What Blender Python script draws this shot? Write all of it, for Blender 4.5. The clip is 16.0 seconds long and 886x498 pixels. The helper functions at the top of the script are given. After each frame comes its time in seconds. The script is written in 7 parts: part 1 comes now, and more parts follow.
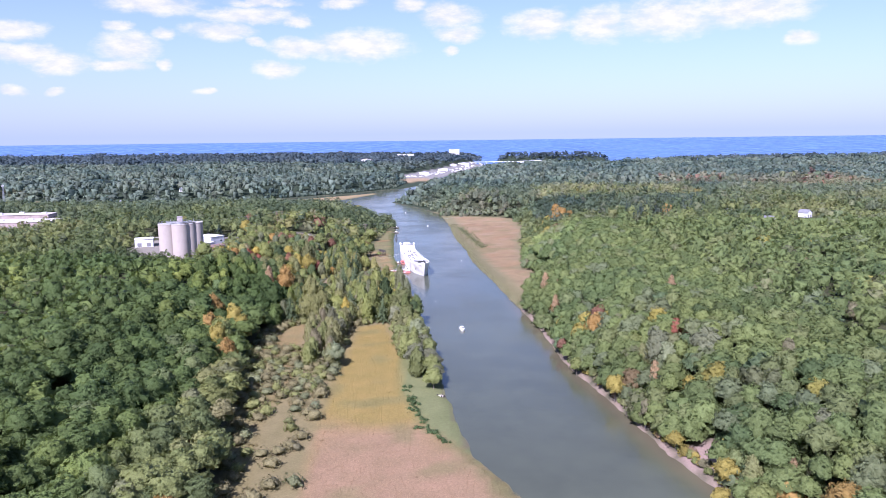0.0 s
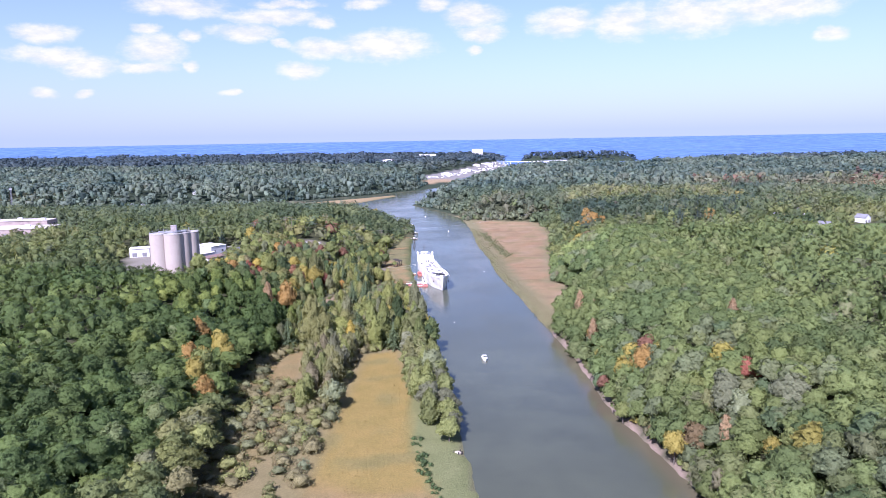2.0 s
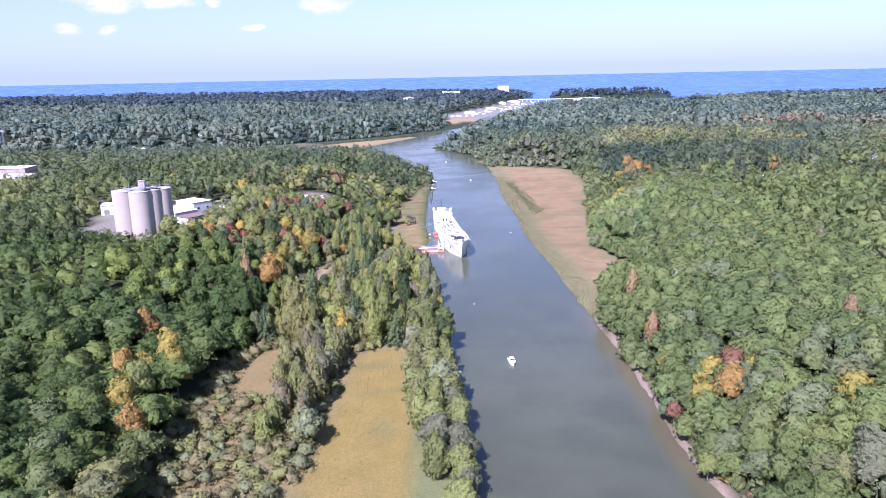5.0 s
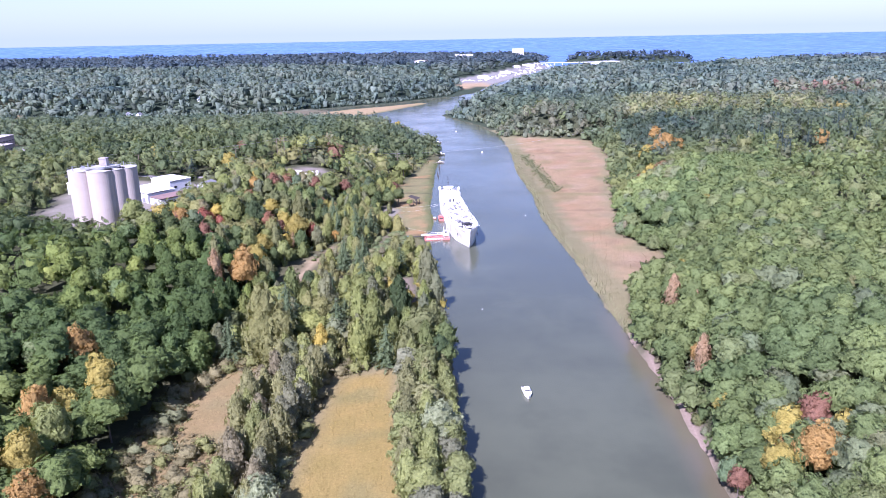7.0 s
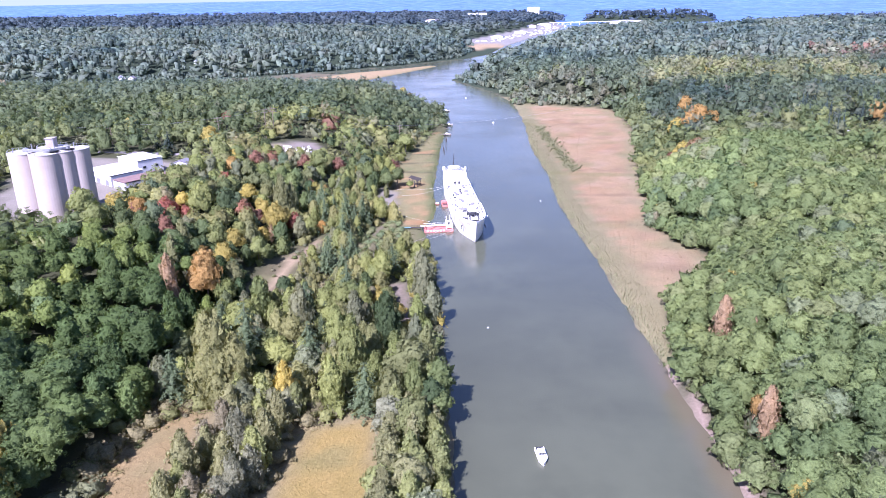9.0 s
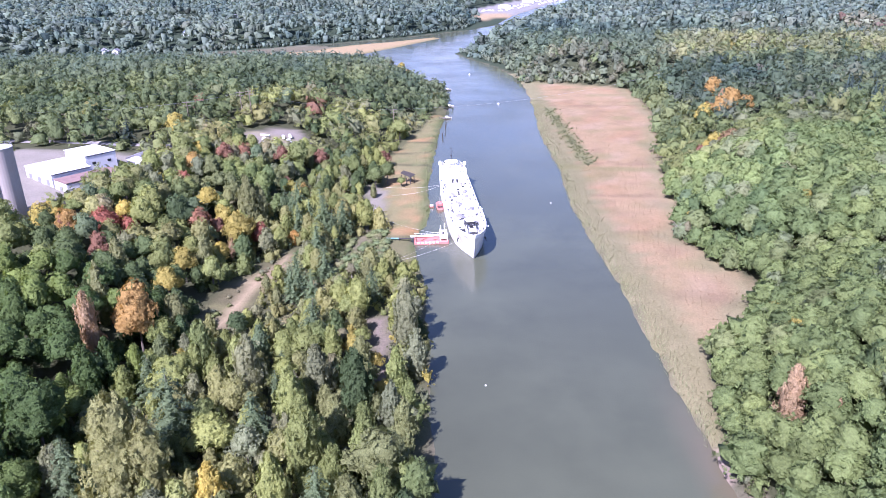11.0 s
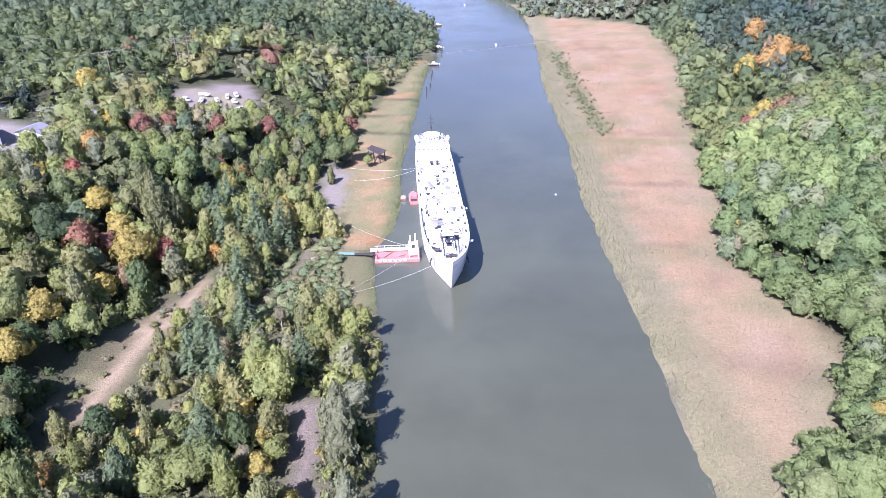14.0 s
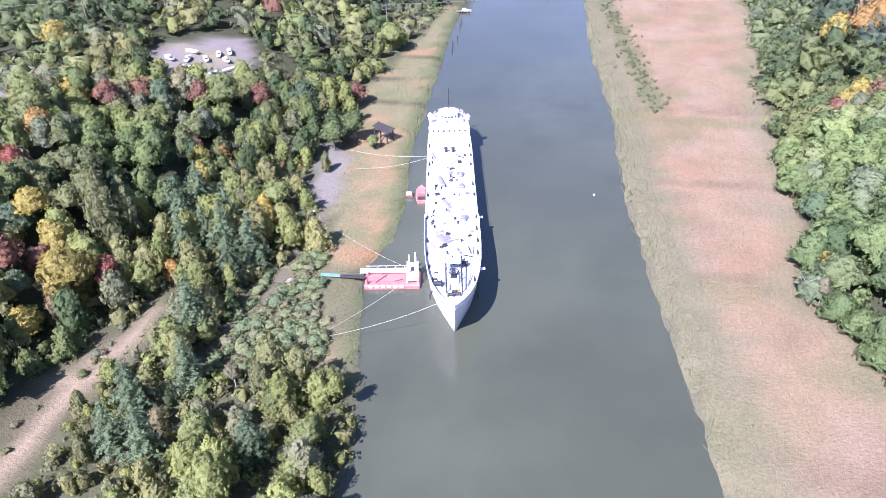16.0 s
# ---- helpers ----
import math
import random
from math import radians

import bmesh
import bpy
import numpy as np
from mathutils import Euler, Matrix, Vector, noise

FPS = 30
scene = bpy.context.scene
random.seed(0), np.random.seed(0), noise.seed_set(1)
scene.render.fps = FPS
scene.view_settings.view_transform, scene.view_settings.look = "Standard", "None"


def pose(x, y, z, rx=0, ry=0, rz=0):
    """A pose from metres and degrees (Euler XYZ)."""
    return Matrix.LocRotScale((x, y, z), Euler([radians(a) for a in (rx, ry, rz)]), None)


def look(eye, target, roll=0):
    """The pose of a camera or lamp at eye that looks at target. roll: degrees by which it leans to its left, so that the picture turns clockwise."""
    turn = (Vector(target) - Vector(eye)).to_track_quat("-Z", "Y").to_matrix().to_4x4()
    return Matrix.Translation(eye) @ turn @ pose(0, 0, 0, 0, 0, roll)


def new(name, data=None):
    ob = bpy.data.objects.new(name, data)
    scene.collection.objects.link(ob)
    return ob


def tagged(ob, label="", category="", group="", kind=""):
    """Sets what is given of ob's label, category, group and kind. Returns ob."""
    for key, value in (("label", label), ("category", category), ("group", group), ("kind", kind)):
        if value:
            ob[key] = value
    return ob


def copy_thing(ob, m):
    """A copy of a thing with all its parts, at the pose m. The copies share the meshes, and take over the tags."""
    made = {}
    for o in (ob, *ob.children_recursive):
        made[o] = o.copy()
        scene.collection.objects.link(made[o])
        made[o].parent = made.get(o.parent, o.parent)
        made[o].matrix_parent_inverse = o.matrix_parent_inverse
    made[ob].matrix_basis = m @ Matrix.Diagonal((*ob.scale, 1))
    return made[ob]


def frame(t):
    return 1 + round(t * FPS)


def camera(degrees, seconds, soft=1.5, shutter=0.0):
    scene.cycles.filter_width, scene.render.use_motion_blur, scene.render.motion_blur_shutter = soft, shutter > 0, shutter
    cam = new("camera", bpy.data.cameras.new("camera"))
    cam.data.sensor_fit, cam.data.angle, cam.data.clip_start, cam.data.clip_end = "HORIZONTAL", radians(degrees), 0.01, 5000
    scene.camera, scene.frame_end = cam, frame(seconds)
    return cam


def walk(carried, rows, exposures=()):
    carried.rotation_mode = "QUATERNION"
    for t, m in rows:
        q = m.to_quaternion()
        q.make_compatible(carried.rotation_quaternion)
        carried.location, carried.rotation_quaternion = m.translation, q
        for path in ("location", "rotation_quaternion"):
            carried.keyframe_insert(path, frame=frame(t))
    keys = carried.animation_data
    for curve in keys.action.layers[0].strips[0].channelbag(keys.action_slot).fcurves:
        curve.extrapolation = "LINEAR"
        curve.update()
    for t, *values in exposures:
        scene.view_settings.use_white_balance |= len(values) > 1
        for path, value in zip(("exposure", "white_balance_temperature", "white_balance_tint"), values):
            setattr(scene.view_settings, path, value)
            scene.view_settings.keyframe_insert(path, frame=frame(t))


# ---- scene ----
cam = camera(63.1, 16.0, 0.8)
PATH = [
    (0, (0.671, -2.193, 105.346), (0.657, -0.217, 105.037), -0.7),
    (0.5, (1.222, 11.223, 105.28), (1.18, 13.199, 104.97), -0.6),
    (1, (1.744, 24.709, 105.2), (1.682, 26.683, 104.888), -0.7),
    (1.5, (2.135, 38.283, 105.107), (2.067, 40.258, 104.797), -0.9),
    (2, (2.351, 51.922, 105.018), (2.272, 53.897, 104.709), -1.0),
    (2.5, (2.473, 65.58, 104.921), (2.379, 67.554, 104.613), -1.1),
    (3, (2.526, 79.255, 104.852), (2.417, 81.229, 104.546), -1.2),
    (3.5, (2.498, 92.859, 104.802), (2.379, 94.831, 104.491), -1.3),
    (4, (2.448, 106.24, 104.75), (2.32, 108.203, 104.39), -1.3),
    (4.5, (2.441, 119.42, 104.71), (2.303, 121.368, 104.277), -1.2),
    (4.7, (2.442, 124.689, 104.69), (2.3, 126.632, 104.238), -1.2),
    (7, (2.221, 185.79, 103.919), (2.039, 187.699, 103.351), -1.1),
    (7.5, (2.222, 198.744, 103.866), (2.033, 200.644, 103.269), -1.2),
    (8, (2.238, 211.6, 103.832), (2.04, 213.489, 103.209), -1.1),
    (8.5, (2.277, 224.455, 103.81), (2.07, 226.335, 103.161), -1.2),
    (9, (2.265, 237.343, 103.8), (2.05, 239.216, 103.132), -1.1),
    (11.5, (1.631, 302.927, 103.724), (1.399, 304.759, 102.956), -1.1),
    (12, (1.629, 315.856, 103.74), (1.396, 317.677, 102.945), -1.1),
    (12.5, (1.69, 328.684, 103.785), (1.458, 330.493, 102.964), -1.1),
    (13, (1.799, 341.412, 103.854), (1.568, 343.209, 103.008), -1.1),
    (13.5, (1.964, 353.993, 103.961), (1.735, 355.771, 103.073), -1.0),
    (14, (2.175, 366.438, 104.08), (1.948, 368.19, 103.143), -0.9),
    (14.5, (2.477, 378.753, 104.202), (2.254, 380.48, 103.219), -0.9),
    (15, (2.929, 391.043, 104.318), (2.639, 392.734, 103.29), -1.0),
    (15.5, (3.454, 403.417, 104.387), (3.141, 405.08, 103.321), -0.9),
    (16, (4.004, 415.858, 104.419), (3.681, 417.494, 103.315), -1.0),
]
EXPOSURES = [(0, 1.05, 5520, 35), (4.5, 1.16, 5450, 36), (8, 1.41, 5360, 41), (12.5, 1.53, 5360, 40), (16, 1.55, 5260, 38)]
walk(cam, [(t, look(eye, target, roll)) for t, eye, target, roll in PATH], EXPOSURES)

# ---- world, sun, exposure ----
SUN_FROM = Vector((-0.27, -0.63, 0.73)).normalized()
world = bpy.data.worlds.new("world")
scene.world = world
world.use_nodes = True


def link(tree, a, b):
    tree.links.new(a, b)


def node(tree, kind, **values):
    n = tree.nodes.new(kind)
    for key, value in values.items():
        if key in n.inputs:
            n.inputs[key].default_value = value
    return n


def maths(tree, op, a, b=None, c=None, clamp=False):
    n = tree.nodes.new("ShaderNodeMath")
    n.operation, n.use_clamp = op, clamp
    for i, v in enumerate((a, b, c)):
        if v is None:
            continue
        if isinstance(v, (int, float)):
            n.inputs[i].default_value = v
        else:
            link(tree, v, n.inputs[i])
    return n.outputs[0]


def mixed(tree, fac, a, b, blend="MIX"):
    n = tree.nodes.new("ShaderNodeMix")
    n.data_type, n.blend_type = "RGBA", blend
    for socket, v in ((n.inputs[0], fac), (n.inputs[6], a), (n.inputs[7], b)):
        if isinstance(v, (int, float)):
            socket.default_value = v
        elif isinstance(v, tuple):
            socket.default_value = (*v, 1) if len(v) == 3 else v
        else:
            link(tree, v, socket)
    return n.outputs[2]


def noised(tree, vector, scale, detail=4.0, rough=0.55, w=0.0):
    n = tree.nodes.new("ShaderNodeTexNoise")
    n.noise_dimensions = "4D"
    n.inputs["Scale"].default_value, n.inputs["Detail"].default_value = scale, detail
    n.inputs["Roughness"].default_value, n.inputs["W"].default_value = rough, w
    if vector is not None:
        link(tree, vector, n.inputs["Vector"])
    return n.outputs["Fac"]


def ramped(tree, fac, low, high, to_low=0.0, to_high=1.0):
    n = tree.nodes.new("ShaderNodeMapRange")
    n.interpolation_type = "SMOOTHSTEP"
    for i, v in enumerate((fac, low, high, to_low, to_high)):
        if isinstance(v, (int, float)):
            n.inputs[i].default_value = v
        else:
            link(tree, v, n.inputs[i])
    return n.outputs[0]


# the sky: clear autumn blue, with a deck of small fair-weather clouds low in the north
wt = world.node_tree
wt.nodes.clear()
coord = node(wt, "ShaderNodeTexCoord")
split = node(wt, "ShaderNodeSeparateXYZ")
link(wt, coord.outputs["Generated"], split.inputs[0])
up = maths(wt, "MAXIMUM", split.outputs[2], 0.004)
join = node(wt, "ShaderNodeCombineXYZ")
link(wt, split.outputs[0], join.inputs[0])
link(wt, split.outputs[1], join.inputs[1])
link(wt, up, join.inputs[2])
sky = node(wt, "ShaderNodeTexSky")
sky.sky_type, sky.sun_disc = "NISHITA", False
sky.sun_elevation = math.asin(SUN_FROM.z)
sky.sun_rotation = math.atan2(SUN_FROM.x, SUN_FROM.y)
sky.altitude, sky.air_density, sky.dust_density, sky.ozone_density = 100, 1.0, 0.6, 2.0
link(wt, join.outputs[0], sky.inputs[0])
azimuth = maths(wt, "ARCTAN2", split.outputs[0], split.outputs[1])
height = maths(wt, "ARCSINE", split.outputs[2])
CLOUDS = [(-21.5, 9.4, 3.0, 0.5), (-14.7, 8.9, 3.2, 0.45), (-16.7, 7.8, 2.3, 0.5), (-11.2, 8.5, 0.9, 0.3), (-30.3, 7.3, 1.6, 0.45), (-29.8, 5.8, 2.2, 0.5), (-23.2, 6.5, 1.9, 0.8),
          (-27.6, 5.2, 1.7, 0.55), (-24.1, 5.2, 1.6, 0.3), (-23.9, 7.9, 1.0, 0.26), (-20.5, 7.5, 0.8, 0.35), (-21.0, 5.4, 0.6, 0.26), (-10.7, 6.7, 2.4, 0.5), (-6.5, 6.9, 3.2, 0.85),
          (-12.7, 5.2, 1.7, 0.45), (-2.8, 9.8, 1.2, 0.36), (0.3, 9.0, 2.1, 0.65), (1.0, 7.7, 1.5, 0.45), (0.2, 6.5, 0.5, 0.3), (7.2, 8.3, 2.3, 0.75), (11.7, 8.1, 2.0, 0.95), (16.6, 8.3, 3.6, 0.95),
          (22.0, 8.5, 3.6, 0.8), (25.2, 6.4, 0.8, 0.35), (-30.6, 3.4, 0.8, 0.26), (-27.8, 3.4, 0.6, 0.2), (-18.1, 3.5, 0.6, 0.2), (-14.3, 7.0, 0.7, 0.26), (-13.5, 9.8, 2.0, 0.25), (-7.9, 9.9, 1.5, 0.28)]
warp_a = maths(wt, "MULTIPLY", maths(wt, "SUBTRACT", noised(wt, coord.outputs["Generated"], 16, 4, 0.6, 1.0), 0.5), 0.05)
warp_h = maths(wt, "MULTIPLY", maths(wt, "SUBTRACT", noised(wt, coord.outputs["Generated"], 22, 4, 0.6, 4.0), 0.5), 0.022)
az_w, el_w = maths(wt, "ADD", azimuth, warp_a), maths(wt, "ADD", height, warp_h)
density = None
for az, el, wide, tall in CLOUDS:
    u = maths(wt, "MULTIPLY", maths(wt, "SUBTRACT", az_w, radians(az)), 1 / radians(wide * 1.4))
    v = maths(wt, "MULTIPLY", maths(wt, "SUBTRACT", el_w, radians(el)), 1 / radians(tall * 1.7))
    far = maths(wt, "MULTIPLY_ADD", u, u, maths(wt, "MULTIPLY", v, v))
    puff = maths(wt, "SUBTRACT", 1.0, far)
    density = puff if density is None else maths(wt, "MAXIMUM", density, puff)
stretch = node(wt, "ShaderNodeVectorMath")
stretch.operation = "MULTIPLY"
link(wt, coord.outputs["Generated"], stretch.inputs[0])
stretch.inputs[1].default_value = (1, 1, 2.6)
# the same kind of clouds goes on overhead and behind
elsewhere = ramped(wt, noised(wt, stretch.outputs[0], 5.5, 5, 0.55, 8.0), 0.56, 0.72, -1.0, 0.7)
high = ramped(wt, height, radians(10.5), radians(14))
aside = ramped(wt, maths(wt, "ABSOLUTE", azimuth), radians(36), radians(42))
outside = maths(wt, "MAXIMUM", high, aside)
density = maths(wt, "ADD", maths(wt, "MULTIPLY", maths(wt, "MAXIMUM", density, -1.0), maths(wt, "SUBTRACT", 1.0, outside)), maths(wt, "MULTIPLY", elsewhere, outside))
curl = noised(wt, stretch.outputs[0], 34, 6, 0.62, 2.0)
density = maths(wt, "ADD", density, maths(wt, "MULTIPLY", maths(wt, "SUBTRACT", curl, 0.5), 1.5))
cover = ramped(wt, density, -0.1, 1.15, 0.0, 0.85)
body = ramped(wt, curl, 0.35, 0.65)
cloud_colour = mixed(wt, body, (5.9, 5.9, 6.9), (7.2, 6.95, 7.3))
# towards the horizon the air whitens
pale = maths(wt, "POWER", maths(wt, "SUBTRACT", 1.0, maths(wt, "MINIMUM", up, 1.0)), 9.0)
clear = mixed(wt, maths(wt, "MULTIPLY", pale, 0.85), sky.outputs[0], (3.3, 4.25, 6.6))
sky_colour = mixed(wt, cover, clear, cloud_colour)
background = node(wt, "ShaderNodeBackground", Strength=0.076)
link(wt, sky_colour, background.inputs[0])
link(wt, background.outputs[0], node(wt, "ShaderNodeOutputWorld").inputs[0])

sun = new("sun", bpy.data.lights.new("sun", "SUN"))
sun.data.energy, sun.data.angle, sun.data.color = 5.0, radians(0.5), (1.0, 0.95, 0.86)
sun.matrix_world = look(SUN_FROM * 500, (0, 0, 0))


# ---- materials ----
def material(name):
    m = bpy.data.materials.new(name)
    m.use_nodes = True
    tree = m.node_tree
    return m, tree, tree.nodes["Principled BSDF"]


def surface(name, colour, rough=0.7, metal=0.0, vary=0.18, grain=6.0, stain=0.4, bump=0.15, dirt=None):
    """A painted, stone or earthen surface: fine grain, broad stains and a slight relief."""
    m, tree, bsdf = material(name)
    place = node(tree, "ShaderNodeTexCoord").outputs["Object"]
    fine = noised(tree, place, grain, 5)
    broad = noised(tree, place, stain, 4, 0.6, 3.0)
    dark = tuple(c * (1 - vary * 2) for c in colour) if dirt is None else dirt
    base = mixed(tree, ramped(tree, broad, 0.42, 0.75), colour, dark)
    base = mixed(tree, 1.0, base, mixed(tree, fine, (1 - vary,) * 3, (1 + vary,) * 3), "MULTIPLY")
    link(tree, base, bsdf.inputs["Base Color"])
    bsdf.inputs["Roughness"].default_value, bsdf.inputs["Metallic"].default_value = rough, metal
    b = node(tree, "ShaderNodeBump", Strength=bump, Distance=0.05)
    link(tree, fine, b.inputs["Height"])
    link(tree, b.outputs[0], bsdf.inputs["Normal"])
    return m


def foliage(name, tinted_by_object, grain=2.6, relief=0.35, passing=0.36, gaps=0.0, tuft=0.95, swing=0.52):
    """Leaves: the tree's own tint, varied spray by spray and leaf cluster by leaf cluster, darkened in leaf gaps, with
    light passing through.
    """
    m, tree, bsdf = material(name)
    if tinted_by_object:
        tint = node(tree, "ShaderNodeObjectInfo").outputs["Color"]
    else:
        a = node(tree, "ShaderNodeAttribute")
        a.attribute_name = "tint"
        tint = a.outputs["Color"]
    geo = node(tree, "ShaderNodeNewGeometry")
    place = geo.outputs["Position"]
    fine = noised(tree, place, grain, 4, 0.65)
    broad = noised(tree, place, 0.3, 3)
    k = maths(tree, "MULTIPLY_ADD", geo.outputs["Random Per Island"], 0.16, maths(tree, "MULTIPLY", broad, 0.4))
    # the fine noise also puts the shade of gaps between leaf clumps into colour
    k = maths(tree, "ADD", maths(tree, "ADD", k, 0.32), ramped(tree, fine, 0.3, 0.7, 0.4 - swing / 2, 0.4 + swing / 2))
    grey = node(tree, "ShaderNodeCombineColor")
    for i in range(3):
        link(tree, k, grey.inputs[i])
    base = mixed(tree, 1.0, tint, grey.outputs[0], "MULTIPLY")
    link(tree, base, bsdf.inputs["Base Color"])
    bsdf.inputs["Roughness"].default_value = 0.65
    bsdf.inputs["Specular IOR Level"].default_value = 0.18
    # tufts: rounded clumps of leaves, with the finer leaves on them
    cells = node(tree, "ShaderNodeTexVoronoi", Scale=tuft, Randomness=1.0)
    shift = node(tree, "ShaderNodeVectorMath")
    shift.operation = "ADD"
    wobble = node(tree, "ShaderNodeTexNoise", Scale=tuft * 1.3, Detail=2.0)
    link(tree, place, wobble.inputs["Vector"])
    link(tree, place, shift.inputs[0])
    link(tree, wobble.outputs["Color"], shift.inputs[1])
    link(tree, shift.outputs[0], cells.inputs["Vector"])
    heap = maths(tree, "SUBTRACT", maths(tree, "MULTIPLY", fine, 0.7), cells.outputs["Distance"])
    b = node(tree, "ShaderNodeBump", Strength=0.6, Distance=relief * 1.7)
    link(tree, heap, b.inputs["Height"])
    link(tree, b.outputs[0], bsdf.inputs["Normal"])
    through_leaf = node(tree, "ShaderNodeBsdfTranslucent")
    link(tree, mixed(tree, 1.0, base, (1.2, 1.15, 0.75), "MULTIPLY"), through_leaf.inputs[0])
    link(tree, b.outputs[0], through_leaf.inputs["Normal"])
    blend = node(tree, "ShaderNodeMixShader", Fac=passing)
    link(tree, bsdf.outputs[0], blend.inputs[1])
    link(tree, through_leaf.outputs[0], blend.inputs[2])
    if gaps:
        clear = node(tree, "ShaderNodeBsdfTransparent")
        cut = node(tree, "ShaderNodeMixShader")
        link(tree, ramped(tree, noised(tree, place, 3.3, 3, 0.65, 6.0), gaps, gaps + 0.05), cut.inputs[0])
        link(tree, clear.outputs[0], cut.inputs[1])
        link(tree, blend.outputs[0], cut.inputs[2])
        blend = cut
    link(tree, blend.outputs[0], tree.nodes["Material Output"].inputs[0])
    return m


def attribute_ground(name):
    """Ground: its tint is laid down with the terrain, broken up by grass, leaf litter and soil."""
    m, tree, bsdf = material(name)
    a = node(tree, "ShaderNodeAttribute")
    a.attribute_name = "tint"
    place = node(tree, "ShaderNodeNewGeometry").outputs["Position"]
    fine = noised(tree, place, 1.6, 6, 0.7)
    mid = noised(tree, place, 0.12, 4, 0.6, 2.0)
    base = mixed(tree, 1.0, a.outputs["Color"], mixed(tree, fine, (0.45, 0.45, 0.45), (1.55, 1.55, 1.55)), "MULTIPLY")
    base = mixed(tree, 1.0, base, mixed(tree, mid, (0.72, 0.78, 0.7), (1.28, 1.2, 1.25)), "MULTIPLY")
    link(tree, base, bsdf.inputs["Base Color"])
    bsdf.inputs["Roughness"].default_value = 0.95
    bsdf.inputs["Specular IOR Level"].default_value = 0.1
    b = node(tree, "ShaderNodeBump", Strength=0.8, Distance=0.5)
    link(tree, fine, b.inputs["Height"])
    link(tree, b.outputs[0], bsdf.inputs["Normal"])
    return m


def water(name, colour, wave, scale, strength, shallow=None):
    m, tree, bsdf = material(name)
    place = node(tree, "ShaderNodeNewGeometry").outputs["Position"]
    silt = noised(tree, place, 0.012, 4, 0.6)
    bands = noised(tree, place, 0.05, 3, 0.6, 5.0)
    base = mixed(tree, ramped(tree, silt, 0.35, 0.7), colour, tuple(c * 1.35 for c in colour))
    base = mixed(tree, ramped(tree, bands, 0.4, 0.8, 0.0, 0.5), base, tuple(c * 0.8 for c in colour))
    if shallow:
        a = node(tree, "ShaderNodeAttribute")
        a.attribute_name = "tint"
        base = mixed(tree, maths(tree, "MULTIPLY", a.outputs["Fac"], ramped(tree, bands, 0.2, 0.6, 0.7, 1.0)), base, shallow)
    link(tree, base, bsdf.inputs["Base Color"])
    bsdf.inputs["IOR"].default_value = 1.5
    link(tree, ramped(tree, noised(tree, place, 0.02, 3, 0.6, 9.0), 0.3, 0.7, wave * 0.6, wave * 1.5), bsdf.inputs["Roughness"])
    ripple = noised(tree, place, scale, 4, 0.6)
    b = node(tree, "ShaderNodeBump", Strength=strength, Distance=0.12)
    link(tree, ripple, b.inputs["Height"])
    link(tree, b.outputs[0], bsdf.inputs["Normal"])
    return m


LEAF = (foliage("inner_leaves", True), foliage("leaves", True, gaps=0.45))
LEAF_MASS = (foliage("inner_leaves_of_the_woods", False), foliage("leaves_of_the_woods", False, gaps=0.45))
LEAF_FAR = foliage("distant_leaves", False, 0.6, 0.5, tuft=0.3, swing=0.36)
GROUND = attribute_ground("ground")
REED = foliage("reeds", False, 0.8, 0.1, 0.2)
RIVER = water("river_water", (0.061, 0.067, 0.042), 0.16, 1.3, 0.4, (0.125, 0.1, 0.066))
LAKE = water("lake_water", (0.07, 0.14, 0.32), 0.5, 0.05, 0.1)
BARK = surface("bark", (0.13, 0.11, 0.09), 0.95, grain=12, stain=2)
PALE_BARK = surface("pale_bark", (0.38, 0.34, 0.29), 0.9, grain=12, stain=2)
WHITE = surface("white_paint", (0.8, 0.8, 0.79), 0.5, vary=0.05, grain=3, stain=0.25, dirt=(0.66, 0.63, 0.58))
DECK = surface("deck_paint", (0.72, 0.71, 0.7), 0.6, vary=0.06, grain=2, stain=0.3, dirt=(0.56, 0.53, 0.5))
HULL = surface("hull_paint", (0.76, 0.76, 0.77), 0.5, vary=0.06, grain=2, stain=0.2, dirt=(0.45, 0.42, 0.4))
GREY = surface("dark_grey_paint", (0.03, 0.031, 0.036), 0.6, vary=0.15, grain=6, stain=1)
MIDGREY = surface("grey_paint", (0.2, 0.2, 0.22), 0.6, vary=0.1, grain=4, stain=0.8)
RED = surface("red_paint", (0.5, 0.17, 0.15), 0.6, vary=0.12, grain=4, stain=0.5, dirt=(0.38, 0.12, 0.1))
RUST = surface("rusty_steel", (0.2, 0.09, 0.06), 0.85, vary=0.2, grain=4, stain=0.6)
BLUE = surface("turquoise_paint", (0.14, 0.27, 0.26), 0.6)
TIMBER = surface("weathered_timber", (0.22, 0.18, 0.14), 0.9, grain=8, stain=1)
DARK_TIMBER = surface("dark_timber", (0.05, 0.043, 0.04), 0.9, grain=8, stain=1)
CONCRETE = surface("silo_concrete", (0.4, 0.35, 0.315), 0.9, vary=0.06, grain=1.2, stain=0.12, dirt=(0.36, 0.31, 0.28))
ROOF_WHITE = surface("white_roof", (0.78, 0.78, 0.77), 0.7, vary=0.05, grain=1, stain=0.12, dirt=(0.6, 0.59, 0.56))
WALL_PALE = surface("pale_cladding", (0.66, 0.66, 0.68), 0.7, vary=0.06, grain=2, stain=0.2)
ROOF_GREY = surface("grey_shingles", (0.17, 0.17, 0.19), 0.9, vary=0.15, grain=4, stain=0.4)
ROOF_BROWN = surface("brown_roof", (0.2, 0.13, 0.12), 0.9, vary=0.15, grain=4, stain=0.4)
